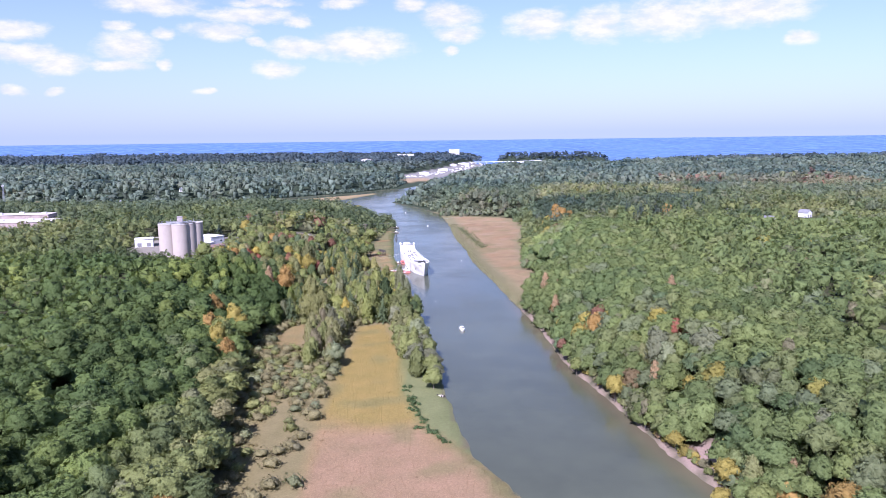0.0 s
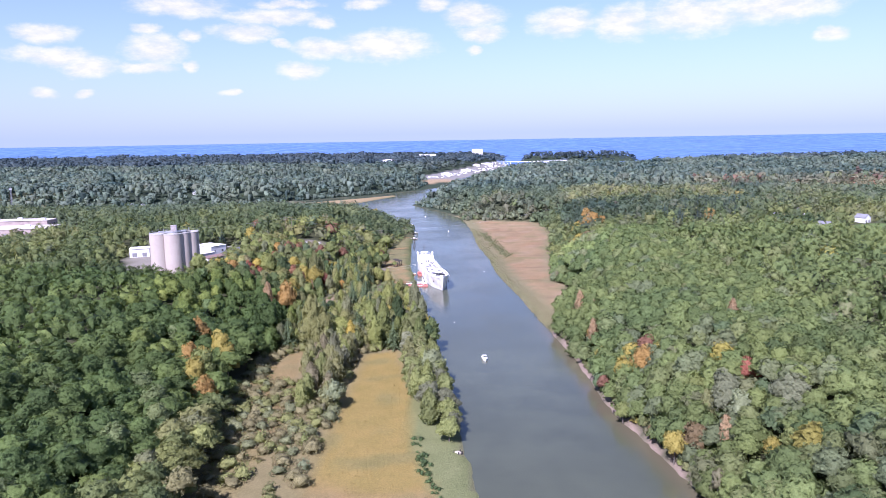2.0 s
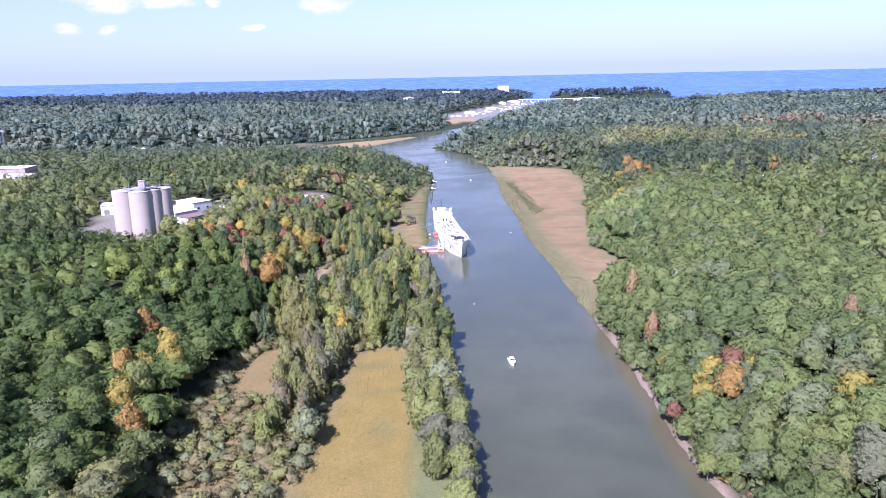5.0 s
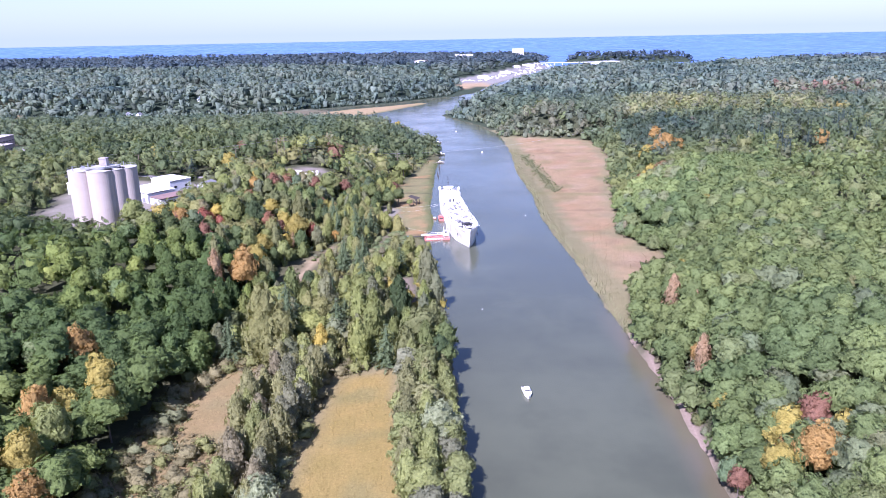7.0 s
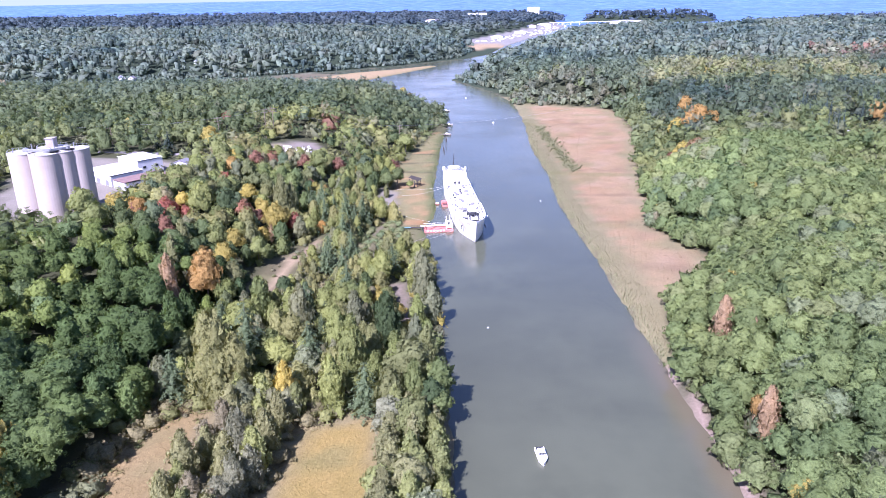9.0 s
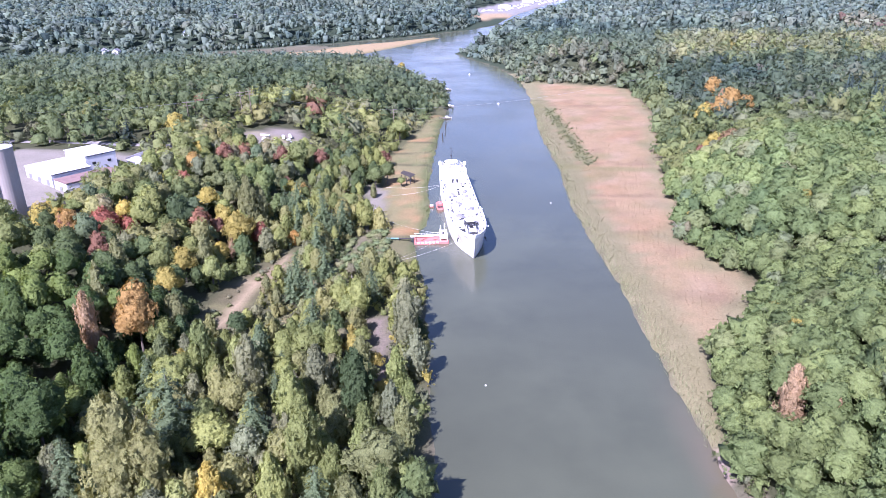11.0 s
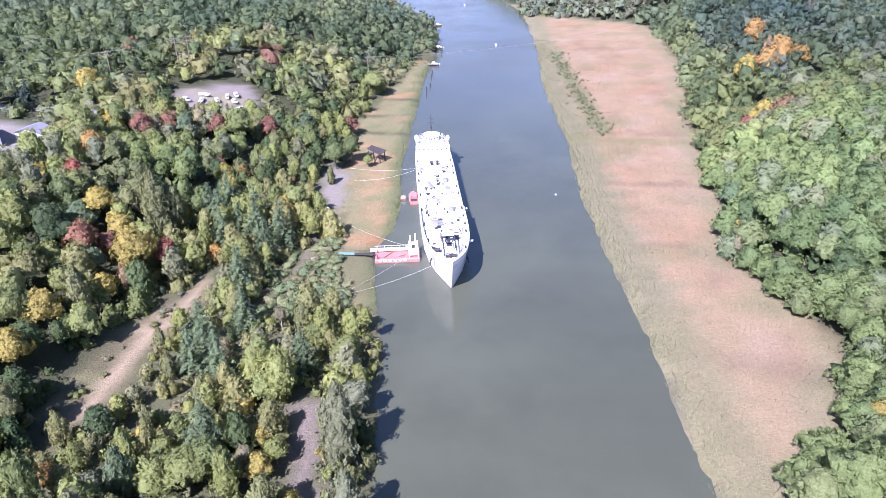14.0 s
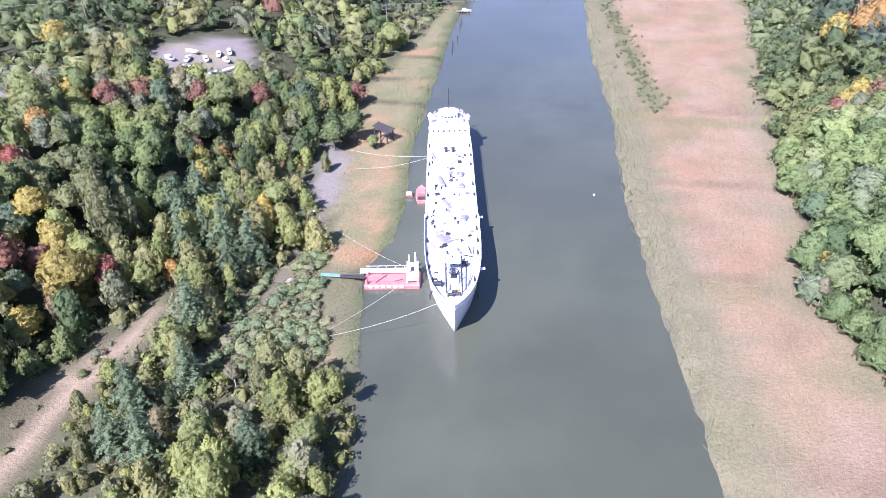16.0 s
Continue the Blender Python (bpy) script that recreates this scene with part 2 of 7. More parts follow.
ASPHALT = surface("asphalt", (0.19, 0.18, 0.19), 0.95, vary=0.12, grain=1, stain=0.1, dirt=(0.3, 0.27, 0.25))
GRAVEL = surface("gravel", (0.36, 0.31, 0.29), 0.95, vary=0.15, grain=2, stain=0.15, dirt=(0.24, 0.21, 0.18))
ROPE = surface("rope", (0.55, 0.53, 0.48), 0.9)
STEEL = surface("galvanised_steel", (0.42, 0.43, 0.45), 0.45, 0.7)
GLASS = surface("dark_window_glass", (0.03, 0.035, 0.04), 0.12, vary=0.05, bump=0.0)


# ---- mesh helpers ----
def part(name, bm, mat, parent=None, label="", smooth=False):
    me = bpy.data.meshes.new(name)
    bm.to_mesh(me)
    bm.free()
    if smooth:
        me.shade_smooth()
    me.materials.append(mat)
    ob = new(name, me)
    if parent is not None:
        ob.parent = parent
    if label:
        ob["label"] = label
    return ob


def thing(name, place, label, category, group="", turn=0.0):
    ob = new(name)
    ob.matrix_world = pose(*place, 0, 0, turn)
    return tagged(ob, label, category, group)


def box(bm, centre, size, turn=0.0, bevel=0.0):
    m = pose(*centre, 0, 0, turn) @ Matrix.Diagonal((*size, 1))
    made = bmesh.ops.create_cube(bm, size=1, matrix=m)
    if bevel:
        edges = {e for v in made["verts"] for e in v.link_edges}
        bmesh.ops.bevel(bm, geom=list(edges), offset=bevel, segments=1, affect="EDGES")
    return bm


def rod(bm, a, b, r0, r1=None, sides=8, cap=True):
    a, b = Vector(a), Vector(b)
    turn = (b - a).to_track_quat("Z", "Y").to_matrix().to_4x4()
    bmesh.ops.create_cone(bm, cap_ends=cap, segments=sides, radius1=r0, radius2=r0 if r1 is None else r1, depth=(b - a).length,
                          matrix=Matrix.Translation((a + b) / 2) @ turn)
    return bm


def rounds(bm, centre, radii, rings=8, sides=12):
    bmesh.ops.create_uvsphere(bm, u_segments=sides, v_segments=rings, radius=1, matrix=Matrix.Translation(centre) @ Matrix.Diagonal((*radii, 1)))
    return bm


def new_bm():
    return bmesh.new()


def quads_mesh(name, co, faces, mat, tint=None, normals=None, inner=None):
    """One mesh of quads from arrays of corners and faces, with an optional tint for each corner."""
    me = bpy.data.meshes.new(name)
    me.vertices.add(len(co))
    me.vertices.foreach_set("co", np.ascontiguousarray(co, np.float32).ravel())
    me.loops.add(faces.size)
    me.loops.foreach_set("vertex_index", np.ascontiguousarray(faces, np.int32).ravel())
    me.polygons.add(len(faces))
    me.polygons.foreach_set("loop_start", np.arange(0, faces.size, faces.shape[1], dtype=np.int32))
    if tint is not None:
        a = me.attributes.new("tint", "FLOAT_COLOR", "POINT")
        a.data.foreach_set("color", np.ascontiguousarray(np.c_[tint, np.ones(len(tint))], np.float32).ravel())
    for one in mat if isinstance(mat, tuple) else (mat,):
        me.materials.append(one)
    if inner is not None and isinstance(mat, tuple):
        me.polygons.foreach_set("material_index", np.ascontiguousarray(~inner, np.int32))
    me.update(calc_edges=True)
    if normals is not None:
        a = me.attributes.new("custom_normal", "FLOAT_VECTOR", "POINT")
        a.data.foreach_set("vector", np.ascontiguousarray(normals, np.float32).ravel())
    return me


# ---- the plan: shores, uplands and clearings, in metres ----
LEFT_SHORE = [(75, -600), (70, -100), (58, 100), (38, 160), (21, 197), (7, 228), (-1, 282), (-5, 321), (-12, 374), (-15, 400), (-22, 449), (-29, 490),
              (-32, 509), (-38, 532), (-44, 556), (-41, 570), (-41, 585), (-43, 600), (-45, 612), (-48, 630), (-51, 675), (-57, 754), (-61, 840), (-66, 885),
              (-78, 935), (-112, 1000), (-160, 1060), (-250, 1105), (-420, 1085), (-700, 1020)]
FAR_SHORE = [(-700, 1080), (-450, 1160), (-341, 1218), (-285, 1262), (-244, 1302), (-185, 1350), (-141, 1418), (-100, 1465), (-60, 1560), (-40, 1750), (30, 2100), (90, 2386), (150, 2800), (190, 3300)]
RIGHT_SHORE = [(235, 3300), (200, 2800), (150, 2386), (100, 2050), (40, 1750), (-15, 1500), (-55, 1330), (-90, 1165), (-62, 1105), (-33, 1047), (-10, 970), (-3, 910), (4, 830), (8, 745), (18, 660),
               (20, 620), (22, 596), (27, 560), (35, 506), (39, 469), (45, 425), (50, 388), (55, 317), (67, 262), (73, 225), (86, 180), (120, 100), (150, -100), (160, -600)]
RIVER_SHAPE = np.array(LEFT_SHORE + FAR_SHORE + RIGHT_SHORE, float)
SPIT = np.array([(-360, 1125), (-262, 1150), (-205, 1155), (-170, 1240), (-128, 1348), (-140, 1362), (-185, 1310), (-240, 1262), (-280, 1195), (-340, 1165)], float)
LEFT_UPLAND = np.array([(-50, -600), (-60, 100), (-68, 200), (-84, 270), (-98, 330), (-102, 400), (-92, 470), (-94, 560), (-84, 640), (-82, 720), (-74, 830), (-90, 930), (-130, 1000),
                        (-180, 1060), (-420, 1060), (-3500, 1000), (-3500, -600)], float)
NORTH_UPLAND = np.array([(-3500, 1110), (-700, 1110), (-450, 1175), (-341, 1232), (-285, 1275), (-244, 1315), (-190, 1362), (-146, 1428), (-110, 1480), (-95, 1640), (-160, 1850), (-60, 2150), (50, 2386),
                         (130, 2800), (170, 3300), (-700, 3650), (-3500, 4000)], float)
RIGHT_UPLAND = np.array([(170, -600), (160, -100), (124, 100), (88, 180), (75, 228), (68.5, 266), (56, 318), (51, 390), (46.5, 428), (51, 468), (66, 484), (76, 505), (77, 520), (70, 542), (60, 566), (67, 590), (70, 635),
                         (73, 695), (86, 790), (86, 860), (79, 915), (27, 940), (-1, 948), (-22, 1050), (-80, 1168), (-45, 1330), (-5, 1500), (50, 1750), (110, 2010), (250, 2060), (480, 2120),
                         (700, 2330), (1400, 2500), (3500, 2500), (3500, -600)], float)
# brought nearer and raised so its trees sit right in the camera's view
LAKE_RIDGE = np.array([(190, 2840), (420, 2800), (620, 2780), (640, 2900), (420, 2960), (200, 2980)], float)
MUD_FLAT = np.array([(-430, 1112), (-330, 1140), (-250, 1165), (-215, 1190), (-240, 1240), (-300, 1262), (-350, 1212), (-430, 1165)], float)


def inside(shape, x, y):
    x2, y2 = np.roll(shape[:, 0], -1), np.roll(shape[:, 1], -1)
    hit = np.zeros(x.shape, bool)
    for ax, ay, bx, by in zip(shape[:, 0], shape[:, 1], x2, y2):
        if ay != by:
            hit ^= ((ay > y) != (by > y)) & (x < (bx - ax) * (y - ay) / (by - ay) + ax)
    return hit


def distance(shape, x, y):
    """The distance to a closed line, negative within it."""
    best = np.full(x.shape, 1e18)
    x2, y2 = np.roll(shape[:, 0], -1), np.roll(shape[:, 1], -1)
    for ax, ay, bx, by in zip(shape[:, 0], shape[:, 1], x2, y2):
        dx, dy = bx - ax, by - ay
        k = np.clip(((x - ax) * dx + (y - ay) * dy) / (dx * dx + dy * dy), 0, 1)
        best = np.minimum(best, (x - ax - k * dx) ** 2 + (y - ay - k * dy) ** 2)
    d = np.sqrt(best)
    return np.where(inside(shape, x, y), -d, d)


def smooth(a, lo, hi):
    k = np.clip((a - lo) / (hi - lo), 0, 1)
    return k * k * (3 - 2 * k)


def waves(x, y, size, seed):
    """A cheap rolling noise from -1 to 1."""
    r = np.random.RandomState(seed)
    total = 0
    for i in range(5):
        a, p = r.uniform(0, 2 * np.pi, 2)
        k = 2 * np.pi / (size * r.uniform(0.6, 1.6))
        total = total + np.sin(k * (x * np.cos(a) + y * np.sin(a)) + p + 1.3 * np.sin(0.6 * k * (y * np.cos(a) - x * np.sin(a)) + 2 * p))
    return total / 3.2


def terrain(x, y):
    x, y = np.asarray(x, float), np.asarray(y, float)
    river = distance(RIVER_SHAPE, x, y) + 0.9 * waves(x, y, 17, 3) + 0.35 * waves(x, y, 6, 13)
    z = np.clip(river * 0.35, -3, 1.0) + 0.15 * waves(x, y, 25, 4) * (river > 4)
    z = np.maximum(z, np.clip(-distance(SPIT, x, y) * 0.1, -3, 0.5))
    z = np.maximum(z, np.clip(-distance(MUD_FLAT, x, y) * 0.05, -3, 0.12 + 0.12 * waves(x, y, 40, 8)))
    for shape, width, top in ((LEFT_UPLAND, 75, 16), (NORTH_UPLAND, 90, 15), (RIGHT_UPLAND, 48, 17), (LAKE_RIDGE, 40, 22)):
        deep = -distance(shape, x, y)
        sunk = 1 - 0.8 * smooth(y, 820, 1000) if shape is LEFT_UPLAND else 1.0
        z = z + sunk * (top * smooth(deep, -2, width) + smooth(deep, 60, 200) * (1.5 + 2.0 * waves(x, y, 240, 7)))
    lake = np.where(x < 200, 3300 + np.minimum(0.35 * (200 - x), 500), 3000 - np.clip((x - 200) * 0.42, 0, 500))
    return z - np.clip((y - lake) / 20, 0, 25)


def ground_at(x, y):
    return float(terrain(np.array([x]), np.array([y]))[0])


# ---- ground, river and lake ----
MEADOW = np.array([(-36, -40), (-40, 60), (-44, 200), (-48, 245), (-50, 309), (-50, 388), (-35, 394), (-23, 340), (-19, 285), (-8, 245), (6, 226), (24, 192), (56, 100), (66, -40)], float)
CLEARING = np.array([(-64, 120), (-62, 200), (-70, 250), (-68, 300), (-74, 350), (-80, 398), (-93, 396), (-97, 350), (-88, 300), (-82, 262), (-66, 190)], float)
REED_BANK = np.array([(-34, 518), (-43, 521), (-45, 535), (-53, 552), (-58, 576), (-64, 600), (-68, 622), (-70, 645), (-79, 668), (-73, 700), (-69, 750), (-66, 800), (-55, 800), (-40, 600), (-36, 540)], float)
GRAVEL_YARD = np.array([(-77, 626), (-72, 623), (-66, 616), (-63.5, 600), (-62, 588), (-66.5, 586), (-69.5, 593), (-74, 611)], float)
BOAT_LOT = np.array([(-156, 644), (-155, 668), (-142, 686), (-133, 694), (-123, 680), (-120, 658), (-123, 646), (-140, 640)], float)
SAND_TRACK = np.array([(-87, 534), (-85, 524), (-88, 510), (-90, 497), (-88.5, 486), (-88, 474), (-90.5, 474), (-92.5, 486), (-94, 498), (-93.5, 509), (-90, 521)], float)
OPEN_STRIP = np.array([(-88, 538), (-83, 526), (-85, 511), (-87, 498), (-85, 484), (-87, 472), (-98, 475), (-101, 490), (-100, 503), (-96, 514), (-92, 524)], float)
BANK_PATH = np.array([(-46, 484), (-41, 486), (-39, 478), (-37, 464), (-33, 456), (-31, 448), (-36, 447), (-39.5, 458), (-42, 470)], float)
FOOT_TRACK = np.array([(-62.6, 590), (-64.8, 590), (-64, 572), (-63, 560), (-63.6, 548), (-66.5, 534), (-69.5, 516), (-71.5, 503), (-69.8, 502.5), (-67.6, 516), (-64.6, 534), (-61.6, 548), (-61, 560), (-61.9, 572)], float)
SCRUB = np.array([(-68, 514), (-50, 519), (-43, 524), (-40, 534), (-46, 556), (-60, 562), (-67, 552)], float)
SILO_YARD = np.array([(-236, 520), (-214, 502), (-182, 498), (-178, 540), (-172, 580), (-174, 608), (-196, 616), (-250, 618), (-262, 600)], float)
DEPOT_YARD = np.array([(-500, 690), (-405, 676), (-382, 690), (-400, 765), (-490, 785)], float)
LAWNS = np.array([(282, 654), (330, 650), (380, 690), (378, 716), (345, 706), (320, 674), (296, 672)], float)
FAR_FIELD = np.array([(-110, 1660), (-40, 1700), (-30, 1810), (-80, 1840), (-125, 1760)], float)
MARINA = np.array([(-160, 1850), (-30, 1790), (20, 2040), (90, 2386), (150, 2800), (90, 2800), (20, 2420), (-70, 2160)], float)


def lines(*stretches):
    out = [np.array([stretches[0][0]], float)]
    for a, b, step in stretches:
        n = max(1, int(round((b - a) / step)))
        out.append(a + (b - a) * np.arange(1, n + 1) / n)
    return np.concatenate(out)


gx = lines((-3600, -1200, 120), (-1200, -420, 30), (-420, -140, 10), (-140, 140, 3.5), (140, 420, 10), (420, 1200, 30), (1200, 3600, 120))
gy = lines((-600, 60, 30), (60, 180, 8), (180, 760, 4.0), (760, 1100, 6), (1100, 1560, 10), (1560, 4000, 60))
X, Y = np.meshgrid(gx, gy)
Z = terrain(X, Y)
DARK_SOIL, MARSH_TAN, MARSH_EDGE, GOLD, ROSE, GREENISH, LAWN = map(np.array, (
    (0.055, 0.06, 0.032), (0.245, 0.18, 0.106), (0.172, 0.16, 0.09), (0.228, 0.176, 0.06), (0.25, 0.172, 0.105), (0.15, 0.145, 0.065), (0.10, 0.15, 0.05)))


def land_tint(x, y):
    """What covers the ground at each place; the open strip's soil has tree shade put into its tint."""
    river = distance(RIVER_SHAPE, x, y)
    up = np.minimum(np.minimum(distance(LEFT_UPLAND, x, y), distance(RIGHT_UPLAND, x, y)), distance(NORTH_UPLAND, x, y))
    c = np.broadcast_to(DARK_SOIL, x.shape + (3,)).copy()

    def lay(mask, colour):
        c[:] = c + (np.asarray(colour) - c) * np.clip(mask, 0, 1)[..., None]

    lay(smooth(y, 900, 1100), np.array((0.035, 0.05, 0.032)))
    low = smooth(up, -3, 3)
    marsh = low * (y > 425) * (y < 1000) * (x > -40) * (river > -3) * ((x > 0) | (y > 800))
    lay(marsh, MARSH_TAN)
    lay(marsh * smooth(waves(x, y, 60, 21), 0.0, 0.8) * 0.5, np.array((0.24, 0.15, 0.085)))
    for band_y, slope, thick in ((836, 0.0, 5), (673, 0.0, 3.5), (616, 0.05, 3), (568, -0.3, 3.5), (512, -0.2, 6)):
        lay(marsh * smooth(np.abs(y - band_y - slope * (x - 40) + 3 * waves(x, y, 22, 61)), thick, 0.5) * 0.65, np.array((0.16, 0.115, 0.075)))
    lay(marsh * smooth(waves(x, y, 26, 62), 0.0, 0.9) * 0.5, np.array((0.2, 0.142, 0.092)))
    lay(marsh * smooth(waves(x, y, 38, 63), 0.2, 0.9) * 0.4, np.array((0.275, 0.21, 0.148)))
    lay(marsh * smooth(-river + 3.0 * waves(x, y, 14, 22), -17, -8), MARSH_EDGE)
    lay(marsh * smooth(waves(x, y, 30, 23), 0.3, 0.9) * 0.45, GREENISH)
    lay(marsh * smooth(np.abs(x - 15 - 18 * (822 - y) / 150), 5.5, 2.5) * (y > 668) * (y < 826) * 0.75, np.array((0.115, 0.13, 0.06)))
    lay(marsh * smooth(np.abs(y - 662 + 0.1 * (x - 50)), 6, 2) * 0.6, GREENISH)
    lay(marsh * smooth(up + 3 * waves(x, y, 24, 68), 12, 2) * 0.7, np.array((0.165, 0.16, 0.088)))
    lay(marsh * smooth(y + 14 * waves(x, y, 40, 69), 560, 470) * smooth(x, 66, 44) * 0.55, np.array((0.19, 0.17, 0.09)))
    left_low = low * (x < np.where(y < 170, 90, 40)) * (y < 1000) * (river > -3) * (1 - marsh)
    lay(left_low, np.array((0.19, 0.165, 0.09)))
    lay(left_low * (y > 396) * (distance(REED_BANK, x, y) > 0), np.array((0.085, 0.088, 0.046)))
    lay(left_low * smooth(y, 330, 290), np.array((0.175, 0.15, 0.075)))
    lay(left_low * (x > -30) * smooth(y, 345, 325), np.array((0.14, 0.155, 0.07)))
    lay(smooth(-distance(MEADOW, x, y), -2, 3), GOLD)
    lay(smooth(-distance(MEADOW, x, y), -2, 3) * smooth(y + 12 * waves(x, y, 50, 24), 262, 225), ROSE)
    lay(smooth(-distance(MEADOW, x, y), -2, 3) * smooth(waves(x, y, 34, 25), 0.25, 0.9) * 0.5, GREENISH)
    lay(smooth(-distance(MEADOW, x, y), -2, 3) * smooth(river, 8, 3) * 0.8, GREENISH)
    lay(smooth(-distance(CLEARING, x, y), -3, 3), np.array((0.215, 0.165, 0.078)))
    lay(smooth(-distance(CLEARING, x, y), -3, 3) * smooth(y, 300, 255), np.array((0.175, 0.155, 0.072)))
    lay(smooth(-distance(CLEARING, x, y), -3, 3) * smooth(waves(x, y, 22, 26), 0.1, 0.8) * 0.6, np.array((0.17, 0.155, 0.075)))
    lay(smooth(-distance(REED_BANK, x, y), -2, 2), np.array((0.185, 0.172, 0.088)))
    lay(smooth(-distance(REED_BANK, x, y), -2, 2) * smooth(waves(x, y, 30, 27), 0.0, 0.5) * 0.85, np.array((0.275, 0.18, 0.095)))
    lay(smooth(-distance(REED_BANK, x, y), -2, 2) * smooth(river + 1.5 * waves(x, y, 12, 66), 6, 2), np.array((0.12, 0.135, 0.06)))
    lay(smooth(-distance(REED_BANK, x, y), -2, 2) * smooth(np.abs(y - 572 + 0.3 * x + 22) + 2 * waves(x, y, 9, 67), 6, 2) * (x > -58) * 0.8, np.array((0.3, 0.165, 0.085)))
    lay(smooth(-distance(REED_BANK, x, y), -2, 2) * smooth(river, 3.5, 6) * smooth(river + 3 * waves(x, y, 18, 74), 17, 11) * (y < 640) * 0.65, np.array((0.27, 0.19, 0.1)))
    for ditch in (664, 690, 716):
        lay(smooth(-distance(REED_BANK, x, y), -2, 2) * smooth(np.abs(y - ditch - 0.12 * (x + 60)), 2.2, 0.8) * 0.75, np.array((0.07, 0.065, 0.04)))
    lay(smooth(-distance(REED_BANK, x, y), -2, 2) * smooth(waves(x, y, 21, 29), 0.15, 0.7) * 0.7, np.array((0.15, 0.16, 0.075)))
    lay(smooth(-distance(SPIT, x, y), -4, 4), np.array((0.26, 0.2, 0.115)))
    lay(smooth(-distance(SPIT, x, y), 14, 3) * (distance(SPIT, x, y) < 0) * 0.6, GREENISH)
    lay(smooth(-distance(MUD_FLAT, x, y), -4, 4) * (distance(SPIT, x, y) > -2), np.array((0.13, 0.13, 0.095)))
    # brown soil, darkened with the shade of the trees beside it
    lay(smooth(-distance(OPEN_STRIP, x, y), -2, 2), np.array((0.098, 0.09, 0.05)))
    lay(smooth(-distance(OPEN_STRIP, x, y), -2, 2) * smooth(waves(x, y, 7, 71), 0.1, 0.7) * 0.7, np.array((0.16, 0.15, 0.075)))
    lay(smooth(-distance(BANK_PATH, x, y), -1.5, 1), np.array((0.16, 0.135, 0.11)))
    lay(smooth(-distance(SAND_TRACK, x, y) + 1.2 * waves(x, y, 6, 72), -2, 1.5), np.array((0.27, 0.212, 0.135)))
    lay(smooth(-distance(SCRUB, x, y), -2, 2), np.array((0.14, 0.135, 0.07)))
    lay(smooth(-distance(FOOT_TRACK, x, y), -1.2, 0.8), np.array((0.14, 0.125, 0.085)))
    lay(smooth(-distance(GRAVEL_YARD, x, y), -2, 1), np.array((0.19, 0.175, 0.145)))
    lay(smooth(-distance(BOAT_LOT, x, y), -2, 2), np.array((0.2, 0.178, 0.155)))
    lay(smooth(-distance(BOAT_LOT, x, y), -2, 2) * smooth(waves(x, y, 26, 28), 0.2, 0.7) * 0.7, np.array((0.22, 0.2, 0.1)))
    lay(smooth(-distance(SILO_YARD, x, y), -3, 3), np.array((0.2, 0.185, 0.16)))
    lay(smooth(-distance(DEPOT_YARD, x, y), -5, 5), np.array((0.26, 0.25, 0.25)))
    lay(smooth(-distance(LAWNS, x, y), -5, 5), LAWN)
    lay(smooth(-distance(FAR_FIELD, x, y), -5, 5), np.array((0.28, 0.21, 0.13)))
    lay((x > 150) * (y > 2150) * (y < 2740) * (distance(RIGHT_UPLAND, x, y) > 0), np.array((0.17, 0.17, 0.15)))
    lay(smooth(-distance(MARINA, x, y), -5, 5), np.array((0.2, 0.195, 0.19)))
    bank = (x > np.interp(y, [0, 200, 300, 430], [100, 50, 27, 12])) * (y < 432) * smooth(river, 3.2, 1.8) * (river > -4)
    lay(bank, np.array((0.23, 0.18, 0.145)))
    lay((x > 0) * (y < 262) * smooth(np.hypot(x - 83, (y - 219) * 0.8), 9, 5), np.array((0.25, 0.185, 0.16)))
    lay((river < -0.5) & (distance(SPIT, x, y) > 1), np.array((0.12, 0.11, 0.075)))
    return c


near = (np.abs(X) < 700) & (Y < 2900)
TINT = np.broadcast_to(DARK_SOIL, X.shape + (3,)).copy()
TINT[near] = land_tint(X[near], Y[near])
ny, nx = X.shape
index = np.arange(nx * ny).reshape(ny, nx)
ground_mesh = quads_mesh("ground", np.stack([X, Y, Z], -1).reshape(-1, 3), np.stack([index[:-1, :-1], index[:-1, 1:], index[1:, 1:], index[1:, :-1]], -1).reshape(-1, 4), GROUND, TINT.reshape(-1, 3))
ground_mesh.shade_smooth()
tagged(new("ground", ground_mesh), "wooded river valley floor with marsh, meadow and sandy banks", "ground", kind="structure")


def sheet(name, xs, ys, height, mat, label, category, tint=None):
    x, y = np.meshgrid(xs, ys)
    i = np.arange(x.size).reshape(x.shape)
    me = quads_mesh(name, np.stack([x, y, height(x, y)], -1).reshape(-1, 3), np.stack([i[:-1, :-1], i[:-1, 1:], i[1:, 1:], i[1:, :-1]], -1).reshape(-1, 4), mat, None if tint is None else np.repeat(tint(x, y).reshape(-1, 1), 3, 1))
    me.shade_smooth()
    return tagged(new(name, me), label, category, kind="structure")


def shallows(x, y):
    right = x > np.interp(y, [0, 200, 300, 430, 600], [100, 50, 27, 12, 0])
    return 0.65 * smooth(-distance(RIVER_SHAPE, x, y), 9, 0.5) * right * smooth(y, 470, 420)


sheet("river_water", lines((-760, -60, 50), (-60, 120, 2.5), (120, 400, 50)), lines((-600, 100, 50), (100, 480, 4), (480, 3340, 60)), lambda x, y: 0 * x, RIVER, "calm grey-green river with brown shallows by the bank", "water", shallows)
